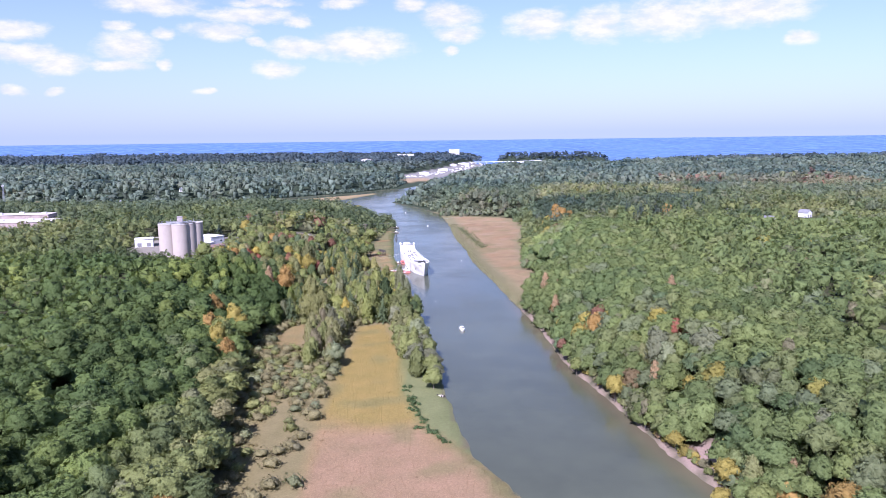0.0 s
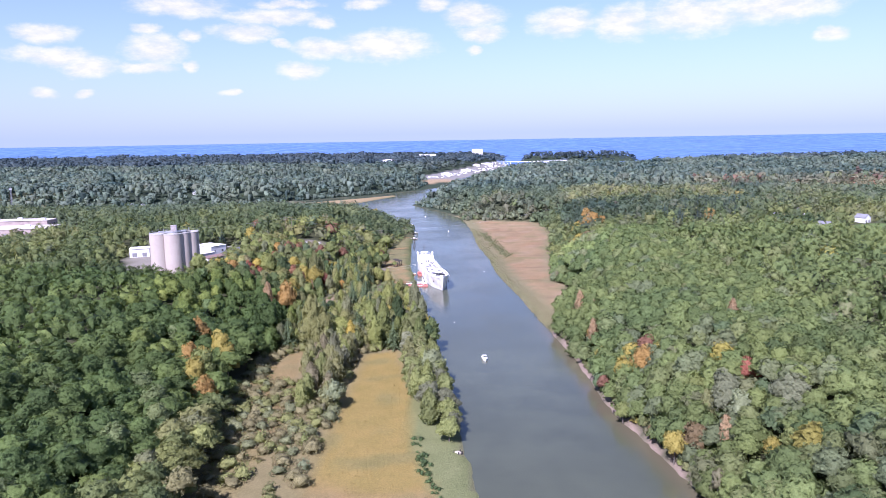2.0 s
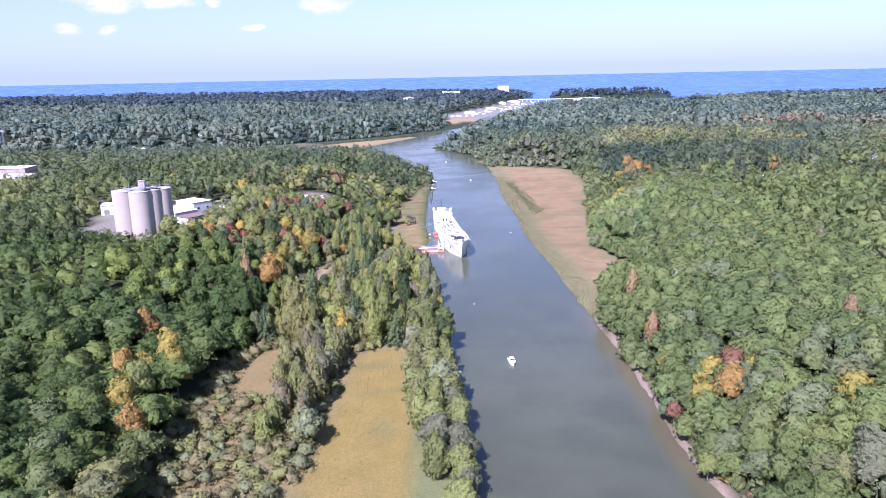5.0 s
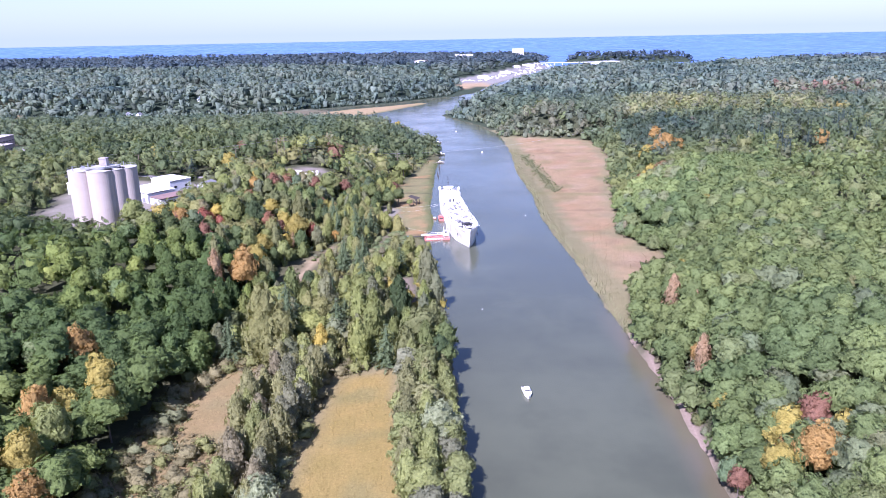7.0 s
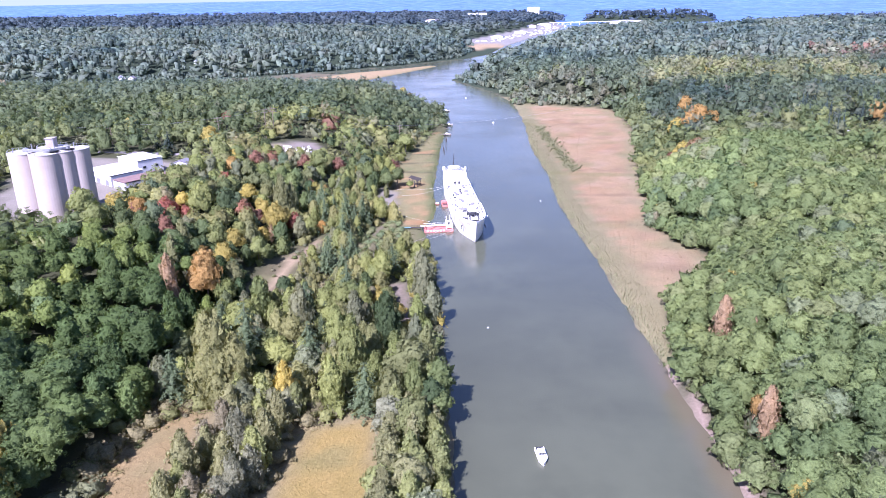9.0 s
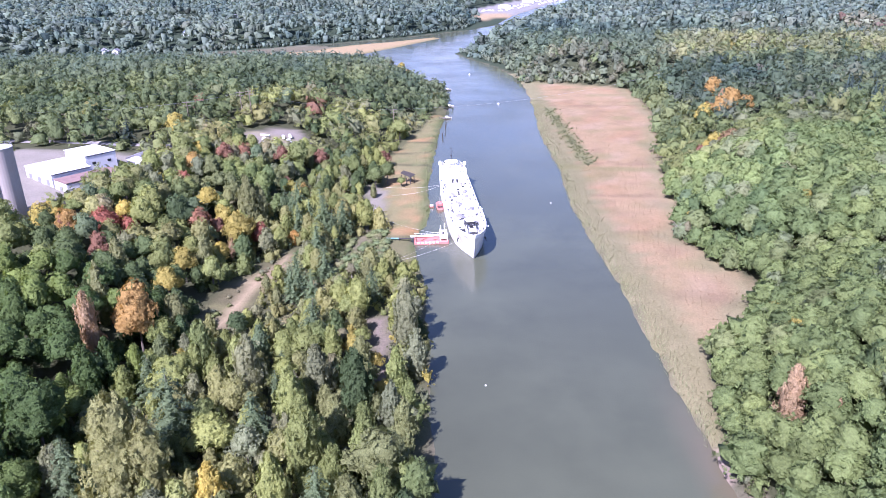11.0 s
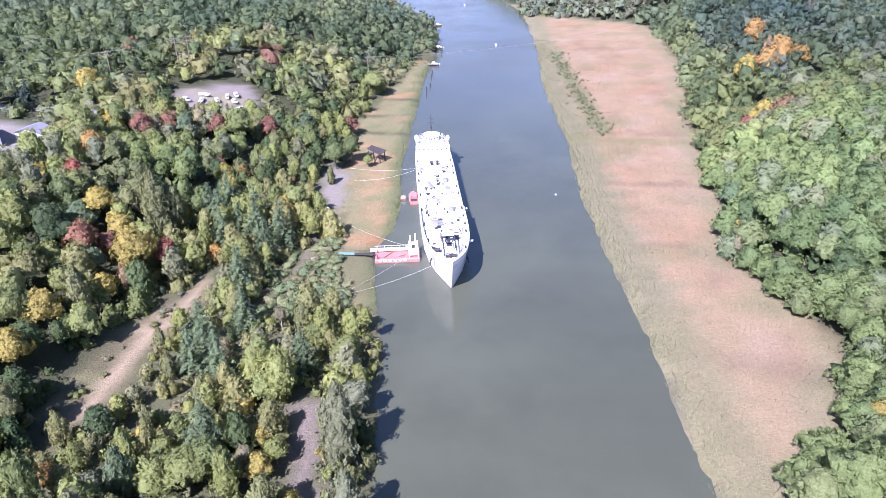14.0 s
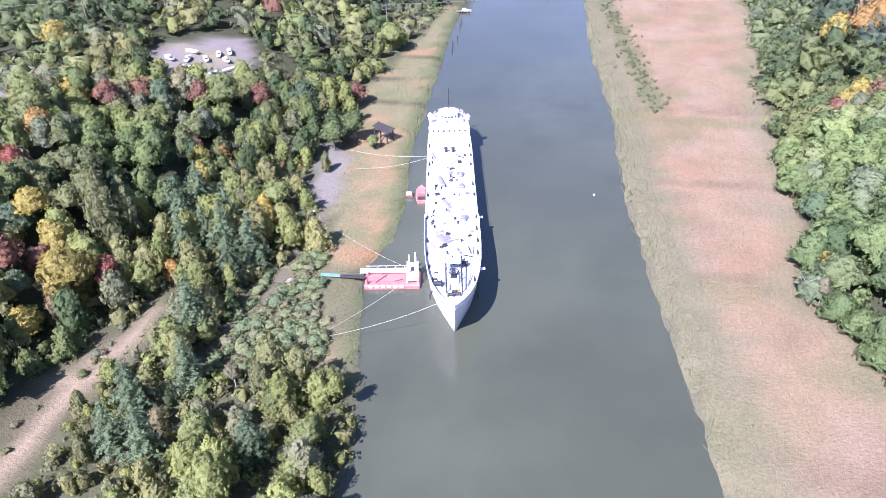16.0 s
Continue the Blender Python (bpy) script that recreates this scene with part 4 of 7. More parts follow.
# trees that stand out by their colour
STANDOUT = [
    (-136, 493, 0.85, "russet"), (-137, 513, 0.75, "red"), (-149, 498, 0.85, "russet"), (-169, 493, 1.2, "lime"), (-160, 500, 0.9, "yellow"), (-134, 548, 1.1, "green"), (-155, 544, 1.15, "lime"), (98, 298, 0.75, "red"),
    (95, 293, 0.5, "red"), (71, 332, 1, "orange"), (66, 337, 0.7, "orange"), (74, 345, 0.85, "russet"), (68, 344, 0.85, "yellow"), (78, 338, 0.7, "yellow"), (63, 333, 0.8, "yellow"), (60, 389, 0.8, "salmon"),
    (61, 395, 0.6, "orange"), (60, 431, 0.95, "salmon"), (66, 424, 0.7, "salmon"), (63, 446, 0.6, "yellow"), (69, 459, 0.75, "yellow"), (73, 486, 0.55, "yellow"), (92, 653, 0.85, "yellow"), (86, 650, 0.7, "russet"),
    (101, 719, 0.9, "yellow"), (118, 775, 1, "orange"), (118, 479, 0.8, "tan"), (121, 443, 0.7, "tan"), (103, 554, 0.7, "yellow"), (114, 358, 0.9, "salmon"), (112, 404, 0.7, "olive"), (63, 560, 0.5, "tan"),
    (66, 570, 0.45, "yellow"), (80, 266, 0.8, "salmon"), (71, 245, 0.7, "tan"), (76, 226, 0.6, "yellow"), (83, 201, 0.75, "yellow"), (89, 197, 0.8, "olive"), (94, 184, 0.7, "orange"), (87, 185, 0.8, "lime"),
    (78, 191, 0.6, "yellow"), (99, 193, 0.65, "salmon"), (111, 199, 1.15, "grey"), (86, 283, 1.1, "grey"), (101, 269, 1.1, "grey"), (80, 296, 0.9, "lime"), (129, 210, 0.8, "red"), (122, 248, 0.9, "tan"),
    (175, 302, 0.9, "tan"), (152, 349, 0.8, "tan"), (90, 255, 0.55, "yellow"), (95, 253, 0.7, "lime"), (60, 364, 0.6, "yellow"), (55, 334, 0.5, "russet"), (66, 271, 0.7, "yellow"), (80, 284, 0.8, "olive"),
    (57, 305, 0.55, "lime"), (88, 275, 0.9, "pale"), (107, 405, 0.7, "olive"), (-124, 371, 1.05, "orange"), (-109, 357, 1, "yellow"), (-116, 339, 0.95, "orange"), (-108, 332, 1, "lime"), (-112, 345, 0.8, "yellow"),
    (-142, 610, 0.8, "russet"), (-140, 563, 0.85, "red"), (-153, 591, 1.2, "lime"), (-72, 621, 1.05, "green"), (-70, 606, 0.6, "olive"), (-78, 722, 1.1, "lime"), (-92, 660, 0.9, "lime"), (-104, 640, 0.8, "russet"),
    (-112, 628, 1.1, "mid"), (-56, 439, 0.9, "tan"), (-110, 950, 0.7, "orange"), (-122, 985, 0.8, "yellow"), (-128, 955, 0.8, "lime"), (-15, 348, 1.2, "pale"), (-58, 414, 1, "pale"), (-52, 318, 1, "pale"),
    (-83, 216, 0.8, "red"), (-74, 172, 1, "orange"), (-182, 645, 1, "yellow"), (-195, 706, 1, "russet"), (-125, 527, 1.25, "dark"), (-109, 552, 1.35, "olive"), (-106, 557, 1.1, "olive"), (-114, 540, 0.9, "yellow"),
    (-99, 535, 0.75, "red"), (-115, 534, 0.7, "russet"), (-108, 508, 0.95, "olive"), (-105, 524, 0.6, "salmon"), (-106, 514, 0.6, "lime"), (-58, 497, 0.8, "lime"), (-52, 484, 0.85, "lime"), (-49, 471, 0.6, "yellow"),
    (-38, 499, 0.8, "lime"), (-37, 491, 0.7, "lime"), (-32, 482, 0.9, "grey"), (-34, 468, 0.55, "yellow"), (-75, 579, 1.05, "lime"), (-74, 569, 0.8, "yellow"), (-68, 629, 1.05, "green"), (-60, 624, 0.5, "lime"),
    (-76, 660, 0.75, "russet"), (-120, 628, 0.8, "russet"), (-90, 653, 0.9, "lime"), (-83, 615, 0.7, "grey"), (-84, 500, 0.8, "olive"), (-77, 490, 0.9, "olive"), (-66, 482, 0.9, "olive"), (-82, 470, 1.1, "dark"),
    (-73, 472, 0.9, "olive"), (-70, 524, 0.55, "lime"), (-78, 518, 0.8, "olive"), (-52, 511, 0.8, "olive"), (-47, 506, 0.7, "mid"), (-58, 512, 0.7, "tan"), (108, 712, 1, "orange"), (116, 722, 1, "orange"),
    (112, 730, 0.9, "salmon"), (122, 714, 0.8, "orange"), (104, 722, 0.8, "russet"), (-105, 457, 1.1, "orange"), (-86, 456, 0.8, "orange"), (-110, 484, 0.9, "yellow"), (-104, 529, 1.2, "yellow"), (-143, 508, 1, "red"),
    (-150, 499, 1, "orange"), (-102, 499, 0.8, "lime"), (-113, 447, 1, "salmon"), (-120, 465, 0.9, "olive"), (-38, 455, 0.6, "yellow"), (-33, 441, 0.6, "yellow"), (-46, 462, 0.7, "yellow"), (-28, 434, 0.6, "lime"), (-66, 436, 0.7, "tan"), (-74, 452, 0.8, "grey"), (-118, 498, 1, "lime"), (-126, 486, 1, "olive"), (-112, 500, 0.9, "yellow"), (-103, 347, 0.9, "yellow"), (-106, 319, 1, "yellow"), (-99, 309, 0.9, "orange"),
]
BANK_PINES = [(-89, 552, 1.05), (-86, 558, 1.0), (-80, 557, 1.15), (-71, 553, 1.2), (-73, 545, 1.0), (-74, 502, 1.0), (-58, 467, 1.1), (-74, 527, 1.1), (-67, 511, 0.9), (-73, 493, 0.9), (-94, 562, 1.1), (-100, 569, 1.0), (-66, 492, 0.9), (-47, 495, 0.9), (-84, 567, 1.1), (-97, 577, 1.1)]
rng = np.random.RandomState(11)
NEAR_T = [broadleaf(100 + i, 230, 0.175, (0.8, 0.95, 1.1)[i % 3], (20, 25, 17)[i % 3], 0.06, 4, -0.3, 0.84, 0.8, 1.0, 0.86) for i in range(9)]
MID_T = [broadleaf(200 + i, 34, 0.28, (0.85, 1.0)[i % 2], (12, 15)[i % 2], 0.03, 1, -0.3, 0.84, 0.55, 0.75, 0.92) for i in range(8)]
FAR_T = [broadleaf(300 + i, 11, 0.36, 0.9, 8, 0.0, 1, 0.0, 0.9, 0.5, 0.6) for i in range(6)]

x, y = scatter(rng, -155, 150, 120, 660, 6.7)
keep = wooded(x, y) & (np.abs(x) < 0.66 * y + 40)
for sx_, sy_, size_, word_ in STANDOUT:
    keep &= np.hypot(x - sx_, y - sy_ + 1.5) > (3.4 if sx_ > 0 or sx_ < -94 else 3.0) * size_ + 0.8
for sx_, sy_, size_ in BANK_PINES:
    keep &= np.hypot(x - sx_, y - sy_) > 3.8
nx_, ny_ = x[keep], y[keep]
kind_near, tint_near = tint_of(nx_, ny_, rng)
# the stretch along the low west bank stands as single trees
single = (nx_ > -108) & (nx_ < -20) & (ny_ > 392) & (ny_ < 640)
order = np.flatnonzero(single)[:145]
single[:] = False
single[order] = True
wide, tall = crown_sizes(len(nx_), rng, 3.6, 5.9)
wide[(nx_ < -60) & (ny_ < 400)] *= 1.42
wide[nx_ > 30] *= 1.24
slender = (nx_ < -20) & (ny_ > 385) & (nx_ > -110)
wide[slender] *= rng.choice((0.5, 0.64, 0.8, 1.02), slender.sum(), p=(0.2, 0.32, 0.32, 0.16))
tall[slender] = wide[slender] * rng.uniform(1.0, 1.5, slender.sum())
in_front = (nx_ > -92) & (nx_ < -62) & (ny_ > 455) & (ny_ < 522)
wide[in_front & slender] *= 0.72
tall[in_front & slender] *= 0.72
lift = np.where(slender, np.where(in_front, 3.0, 5.0), 9.5) + rng.uniform(-2, 2, len(nx_)) * np.where((nx_ < -100) | slender, 1.9, 1.0)
edge = np.clip(-distance(RIGHT_UPLAND, nx_, ny_), 0, 14) / 14
lift = np.where(nx_ > 30, 3.0 + 6.5 * edge, lift) + 1.4 * waves(nx_, ny_, 30, 41)
lift = np.where((nx_ < -98) & (ny_ > 585), 0.42, 1.0) * lift
gz = terrain(nx_, ny_)
m = slender & ~single
mass("bank_woodland", [ovate(150 + i, 330, 0.22) for i in range(4)], nx_[m], ny_[m], (gz + lift)[m], wide[m], tall[m], tint_near[m], rng, "mixed willows and poplars on the low west bank")
m = ~slender & ~single
mass("woodland", NEAR_T, nx_[m], ny_[m], (gz + lift)[m], wide[m], tall[m], tint_near[m], rng, "dense broadleaf woodland turning from green to autumn colours")

x, y = scatter(rng, -760, 760, 140, 1120, 9.6)
keep = ((x < -154) | (x > 149) | (y > 658)) & (x < 0.64 * y + 60) & (x > -0.7 * y - 40) & wooded(x, y)
for sx_, sy_, size_, word_ in STANDOUT:
    keep &= np.hypot(x - sx_, y - sy_ + 3) > 5.0 * size_ + 1
x, y = x[keep], y[keep]
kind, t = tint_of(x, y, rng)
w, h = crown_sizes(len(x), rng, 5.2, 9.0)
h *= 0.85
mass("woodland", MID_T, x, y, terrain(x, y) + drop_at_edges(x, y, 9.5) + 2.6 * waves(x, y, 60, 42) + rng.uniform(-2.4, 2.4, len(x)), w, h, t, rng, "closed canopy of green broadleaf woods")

for y0, y1, step, grow in ((1120, 1900, 13.5, 1.5), (1900, 4000, 26, 2.6)):
    x, y = scatter(rng, -3000, 2600, y0, y1, step)
    x, y = x + rng.normal(0, 0.22 * step, len(x)), y + rng.normal(0, 0.22 * step, len(x))
    keep = (x < 0.63 * y + 40) & (x > -0.76 * y) & (rng.uniform(0, 1, len(x)) < 0.9)
    x, y = x[keep], y[keep]
    keep = wooded(x, y)
    x, y = x[keep], y[keep]
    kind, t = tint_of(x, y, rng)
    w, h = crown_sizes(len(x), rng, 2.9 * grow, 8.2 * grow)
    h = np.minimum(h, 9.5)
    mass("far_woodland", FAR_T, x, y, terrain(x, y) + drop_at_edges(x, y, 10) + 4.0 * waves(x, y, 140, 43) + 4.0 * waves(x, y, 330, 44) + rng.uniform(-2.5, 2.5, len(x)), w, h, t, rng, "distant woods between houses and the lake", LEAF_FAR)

x, y = scatter(rng, 190, 640, 2780, 2980, 17)
keep = distance(LAKE_RIDGE, x, y) < 2
x, y = x[keep], y[keep]
w = rng.uniform(5, 8.5, len(x))
# dark blue of the distance put into these crowns, as in the farthest woods
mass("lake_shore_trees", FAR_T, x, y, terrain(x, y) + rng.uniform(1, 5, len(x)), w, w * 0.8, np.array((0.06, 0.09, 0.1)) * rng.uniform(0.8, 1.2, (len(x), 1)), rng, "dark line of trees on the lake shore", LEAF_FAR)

# the same woods go on beside and behind the flight
x, y = scatter(rng, -420, 420, -260, 660, 13)
keep = ((np.abs(x) > 0.66 * y + 40) | (y < 118)) & ((np.abs(x) < 160) | (x > 0.64 * y + 60) | (x < -0.7 * y - 40)) & wooded(x, y)
x, y = x[keep], y[keep]
kind, t = tint_of(x, y, rng)
w, h = crown_sizes(len(x), rng, 8.0, 11.5)
mass("woodland", FAR_T, x, y, terrain(x, y) + drop_at_edges(x, y, 9.0) + rng.uniform(-2, 2, len(x)), w, h, t, rng, "closed canopy of green broadleaf woods behind")

# bushes and saplings between the trees of the low west bank
x, y = scatter(rng, -104, -18, 394, 660, 4.1)
keep = wooded(x, y) | (distance(RIVER_SHAPE, x, y) > 0.6) & (distance(RIVER_SHAPE, x, y) < 6) & (x > -60) & (y < 512)
keep &= (rng.uniform(0, 1, len(x)) < 0.85) & (distance(OPEN_STRIP, x, y) > 0) & (distance(BANK_PATH, x, y) > 1)
x, y = x[keep], y[keep]
kind, t = tint_of(x, y, rng)
w = rng.uniform(1.4, 3.3, len(x))
mass("undergrowth", MID_T, x, y, terrain(x, y) + 0.6 * w, w, w * rng.uniform(0.9, 1.5, len(x)), t * 0.9, rng, "bushes and saplings filling the low west bank")

# young growth under the edge of the eastern woods
x, y = scatter(rng, 40, 160, 176, 900, 5.2)
depth = -distance(RIGHT_UPLAND, x, y)
keep = (depth > 1.0) & (depth < 24) & wooded(x, y)
x, y = x[keep], y[keep]
kind, t = tint_of(x, y, rng)
w = rng.uniform(2.6, 4.6, len(x))
mass("undergrowth", MID_T, x, y, terrain(x, y) + np.clip(2.4 + 0.12 * depth[keep], 2.4, 5.0), w, w, t, rng, "young green trees and bushes under the wood edge")

# bushes along the foot of the far woods
x, y = scatter(rng, -760, 60, 940, 1700, 7.5)
depth = np.maximum(-distance(NORTH_UPLAND, x, y), -distance(RIGHT_UPLAND, x, y))
keep = (depth > -4) & (depth < 20) & (terrain(x, y) > 0.3) & (distance(SPIT, x, y) > 3) & (distance(MUD_FLAT, x, y) > 2)
x, y = x[keep], y[keep]
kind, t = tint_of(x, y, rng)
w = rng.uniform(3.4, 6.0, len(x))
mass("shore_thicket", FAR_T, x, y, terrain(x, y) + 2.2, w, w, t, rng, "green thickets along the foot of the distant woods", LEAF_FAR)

# a stand of dark spruces by the houses
SPRUCE_T = [conifer(400 + i, 7, 6, 2, 0.24) for i in range(3)]
x, y = scatter(rng, 170, 320, 655, 850, 13)
keep = (np.hypot((x - 182 - 0.62 * (y - 675)) / 40, (y - 745) / 100) < 1) & np.all(np.hypot(x[:, None] - HOUSE_XY[:, 0], y[:, None] - HOUSE_XY[:, 1]) > 11, 1)
x, y = x[keep], y[keep]
h = rng.uniform(15, 24, len(x))
mass("spruce_stand", SPRUCE_T, x, y, terrain(x, y), h, h, np.array((0.05, 0.075, 0.06)) * rng.uniform(0.8, 1.2, (len(x), 1)), rng, "stand of dark blue-green spruces near houses")

# low bushes in the strip between marsh and river
k = rng.uniform(0, 1, 170)
x, y = 15 + 18 * k + rng.normal(0, 3.0, 170), 822 - 150 * k + rng.normal(0, 4, 170)
w = rng.uniform(0.7, 1.7, 170)
mass("marsh_bushes", MID_T, x, y, terrain(x, y) + 0.4, w, w * 0.7, np.array((0.17, 0.18, 0.09)) * rng.uniform(0.8, 1.25, (170, 1)), rng, "low green bushes in the strip between marsh and river")


# ---- single trees and shrubs ----
def trunk_mesh(name, tall, radius, seed, crown_low, limbs=4):
    bm = new_bm()
    r = random.Random(seed)
    rod(bm, (0, 0, -0.4), (0.15, 0.1, tall * 0.55), radius, radius * 0.7, 7)
    rod(bm, (0.15, 0.1, tall * 0.54), (0.2, -0.1, tall), radius * 0.7, radius * 0.2, 6)
    for i in range(limbs):
        a = i * 2.3 + r.uniform(0, 0.6)
        z = crown_low + (tall - crown_low) * r.uniform(0.0, 0.5)
        reach = r.uniform(1.4, 2.4)
        rod(bm, (0.1, 0.05, z), (reach * math.cos(a), reach * math.sin(a), z + r.uniform(1.0, 2.0)), radius * 0.4, radius * 0.1, 5)
    me = bpy.data.meshes.new(name)
    bm.to_mesh(me)
    bm.free()
    return me


def tree_model(seed, count, size, wide, tall, stem, bark, shape=0.9, lobes=11, loose=0.0):
    """A broadleaf tree: trunk with limbs, and a crown of leaf sprays."""
    c, f, n, core = ovate(seed, count, size) if shape > 1.12 else broadleaf(seed, count, size, shape, lobes, loose, 4, -0.5, 0.86, 0.75, 0.95)
    top = quads_mesh("crown", c * np.array((wide, wide, tall)), f, LEAF, None, n, core)
    root = new("tree")
    t = new("trunk", trunk_mesh("trunk", stem + tall * 0.5, 0.11 * wide ** 0.6, seed, stem - tall * 0.4))
    t.data.materials.append(bark)
    t.parent = root
    crown = new("crown", top)
    crown.parent, crown.location = root, (0, 0, stem)
    return root


def pine_model(seed, count, wide, tall):
    c, f, n, core = conifer(seed, *count, wide / tall)
    root = new("pine_tree")
    t = new("trunk", trunk_mesh("trunk", tall * 0.96, 0.16, seed, tall * 0.3, 0))
    t.data.materials.append(BARK)
    t.parent = root
    crown = new("crown", quads_mesh("crown", c * tall + np.array((0, 0, 0.5)), f, LEAF, None, n, core))
    crown.parent = root
    return root


ROUND = [tree_model(500 + i, 620, 0.15, 4.6, 4.4, 6.0, BARK, (0.85, 1.0, 1.1)[i % 3], 15, 0.1) for i in range(4)]
SLENDER = [tree_model(520 + i, 680, 0.19, 3.1, 5.6, 5.6, (BARK, PALE_BARK)[i % 2], 1.15, 16, 0.12) for i in range(5)]
AIRY = [tree_model(540 + i, 420, 0.14, 3.0, 4.4, 6.2, PALE_BARK, 1.0, 13, 0.25) for i in range(2)]
PINES = [pine_model(560 + i, (11, 8, 6), 4.4, 12.5) for i in range(3)]
KIND_WORDS = {"green": "green broadleaf tree in full leaf", "mid": "fresh green broadleaf tree in full leaf", "dark": "dark green broadleaf tree with dense crown", "olive": "olive green tree beginning to turn",
              "grey": "grey-green willow with soft crown", "lime": "bright yellow-green young tree", "yellow": "golden yellow autumn tree", "orange": "orange autumn maple", "red": "bright red autumn maple",
              "russet": "russet brown autumn tree", "tan": "thin tan tree losing its leaves", "blue": "blue-green leafy tree", "pale": "pale silvery tree with airy crown", "salmon": "pale salmon-pink autumn tree with airy crown", "spruce": "dark spruce with dense crown"}


def plant(model, x, y, size, colour, words, category, group, height=None):
    stretch = size if height is None else height
    m = Matrix.Translation((x, y, ground_at(x, y) - 0.1)) @ Matrix.Rotation(random.uniform(0, 6.28), 4, "Z") @ Matrix.Diagonal((size, size, stretch, 1))
    ob = copy_thing(model, m)
    for child in ob.children:
        if child.name.startswith("crown"):
            child.color = (*colour, 1)
    return tagged(ob, words, category, group)


random.seed(5)
for i in order:
    px_, py_, size = nx_[i], ny_[i], wide[i] / 3.7 * random.uniform(0.9, 1.15)
    if random.random() < (0.3 if -100 < px_ < -50 and 520 < py_ < 590 else 0.05):
        plant(random.choice(PINES), px_, py_, size * 1.05, np.array((0.132, 0.178, 0.088)) * random.uniform(0.8, 1.2), "blue-green pine with whorled branches among bank trees", "pine tree", "trees on the west bank")
        continue
    word = NAMES[kind_near[i]]
    model = random.choice(AIRY if word in ("tan", "pale", "russet") else SLENDER if random.random() < 0.72 else ROUND)
    plant(model, px_, py_, size, tint_near[i], KIND_WORDS[word] + " on the bank", "tree", "trees on the west bank", size * random.uniform(0.85, 1.2))

for xx, yy, size in ((-203, 634, 1.2), (-178, 640, 0.9), (-214, 642, 0.9)):
    plant(random.choice(PINES), xx, yy, size, (0.05, 0.075, 0.06), "dark blue-green spruce beside the works road", "spruce tree", "spruces by the works")

# the row of willows and poplars between the meadow and the river
for yy in np.arange(288, 396, 4.6):
    edge_x = float(np.interp(yy, [282, 321, 374, 400], [-1, -5, -12, -15]))
    for dx in (3.5, 9.5, 15.0):
        if dx > 11 and yy < 326 or dx > 8 and yy < 300:
            continue
        word = random.choice(("olive", "lime", "lime", "mid", "grey", "olive", "mid"))
        size = random.uniform(1.0, 1.4) if dx > 5 else random.uniform(0.75, 1.0)
        if yy < 352 and dx < 5:
            word, size = random.choice(("grey", "pale", "mid", "lime", "grey")), random.uniform(0.75, 1.1)
        plant(random.choice(ROUND if yy < 352 and dx < 5 else SLENDER + ROUND[:2] if dx > 5 else SLENDER), edge_x - dx + random.uniform(-1.2, 1.2), yy + random.uniform(-1.5, 1.5), size, np.array(TINTS[word]) * np.array((1.03, 1.0, 1.05)) * random.uniform(0.9, 1.25), KIND_WORDS[word] + " beside the river", "tree", "river bank row", size * random.uniform(0.8, 1.0))

# trees in the strip between meadow and clearing
for yy in np.arange(318, 396, 5.2):
    for xx in (-56, -62, -69):
        if xx < -65 and yy < 352:
            continue
        word = random.choice(("olive", "lime", "olive", "grey", "tan", "mid"))
        size = random.uniform(0.9, 1.3)
        plant(random.choice(SLENDER), xx + random.uniform(-2, 2), yy + random.uniform(-2, 2), size, np.array(TINTS[word]) * np.array((1.05, 1.0, 1.02)) * random.uniform(0.95, 1.3), KIND_WORDS[word] + " at the meadow edge", "tree", "trees at the meadow", size * random.uniform(0.9, 1.1))

# trees that stand out by their colour
for xx, yy, size, word in STANDOUT:
    word_model = AIRY if word == "tan" else SLENDER if word in ("olive", "salmon") else ROUND
    small = 0.62 if -92 < xx < -62 and 455 < yy < 522 else 0.85 if -94 < xx < -18 and 395 < yy < 640 else 1.0
    plant(random.choice(word_model), xx, yy, small * size * (1.2 if word == "salmon" else 1.5 if yy > 640 else 1.3 if xx < -94 and yy < 480 else 1.35 if xx > 0 else 1.2), np.array(TINTS[word]) * random.uniform(0.9, 1.15), KIND_WORDS[word] + " standing out from the woods", "tree", "trees in autumn colour", small * size * (1.9 if xx < -94 and yy < 480 else 1.5 if xx < -94 else 1.2 if xx < 0 else 1.1 if yy < 232 else 1.62))
for xx, yy, size in BANK_PINES:
    plant(random.choice(PINES), xx, yy, size * 1.2, np.array((0.132, 0.178, 0.088)) * random.uniform(0.85, 1.2), "tall blue-green pine with whorled branches near the bank", "pine tree", "trees on the west bank")
for model in ROUND + SLENDER + AIRY + PINES:
    for ob in (*model.children, model):
        bpy.data.objects.remove(ob)

SHRUBS = []
for i in range(4):
    c, f, n, core = broadleaf(600 + i, 130, 0.17, 0.75, 11, 0.25, 2, -0.5, 0.72, 0.8, 1.0)
    SHRUBS.append(quads_mesh("shrub", (c + np.array((0, 0, 0.42))) * np.array((1.0, 1.0, 1.0)), f, LEAF, None, n, core))


def shrub(x, y, r, h, colour, words):
    ob = new("shrub", random.choice(SHRUBS))
    ob.matrix_world = Matrix.Translation((x, y, ground_at(x, y) - 0.15)) @ Matrix.Rotation(random.uniform(0, 6), 4, "Z") @ Matrix.Diagonal((r, r, h, 1))
    ob.color = (*colour, 1)
    tagged(ob, words, "shrub", "shrubs")


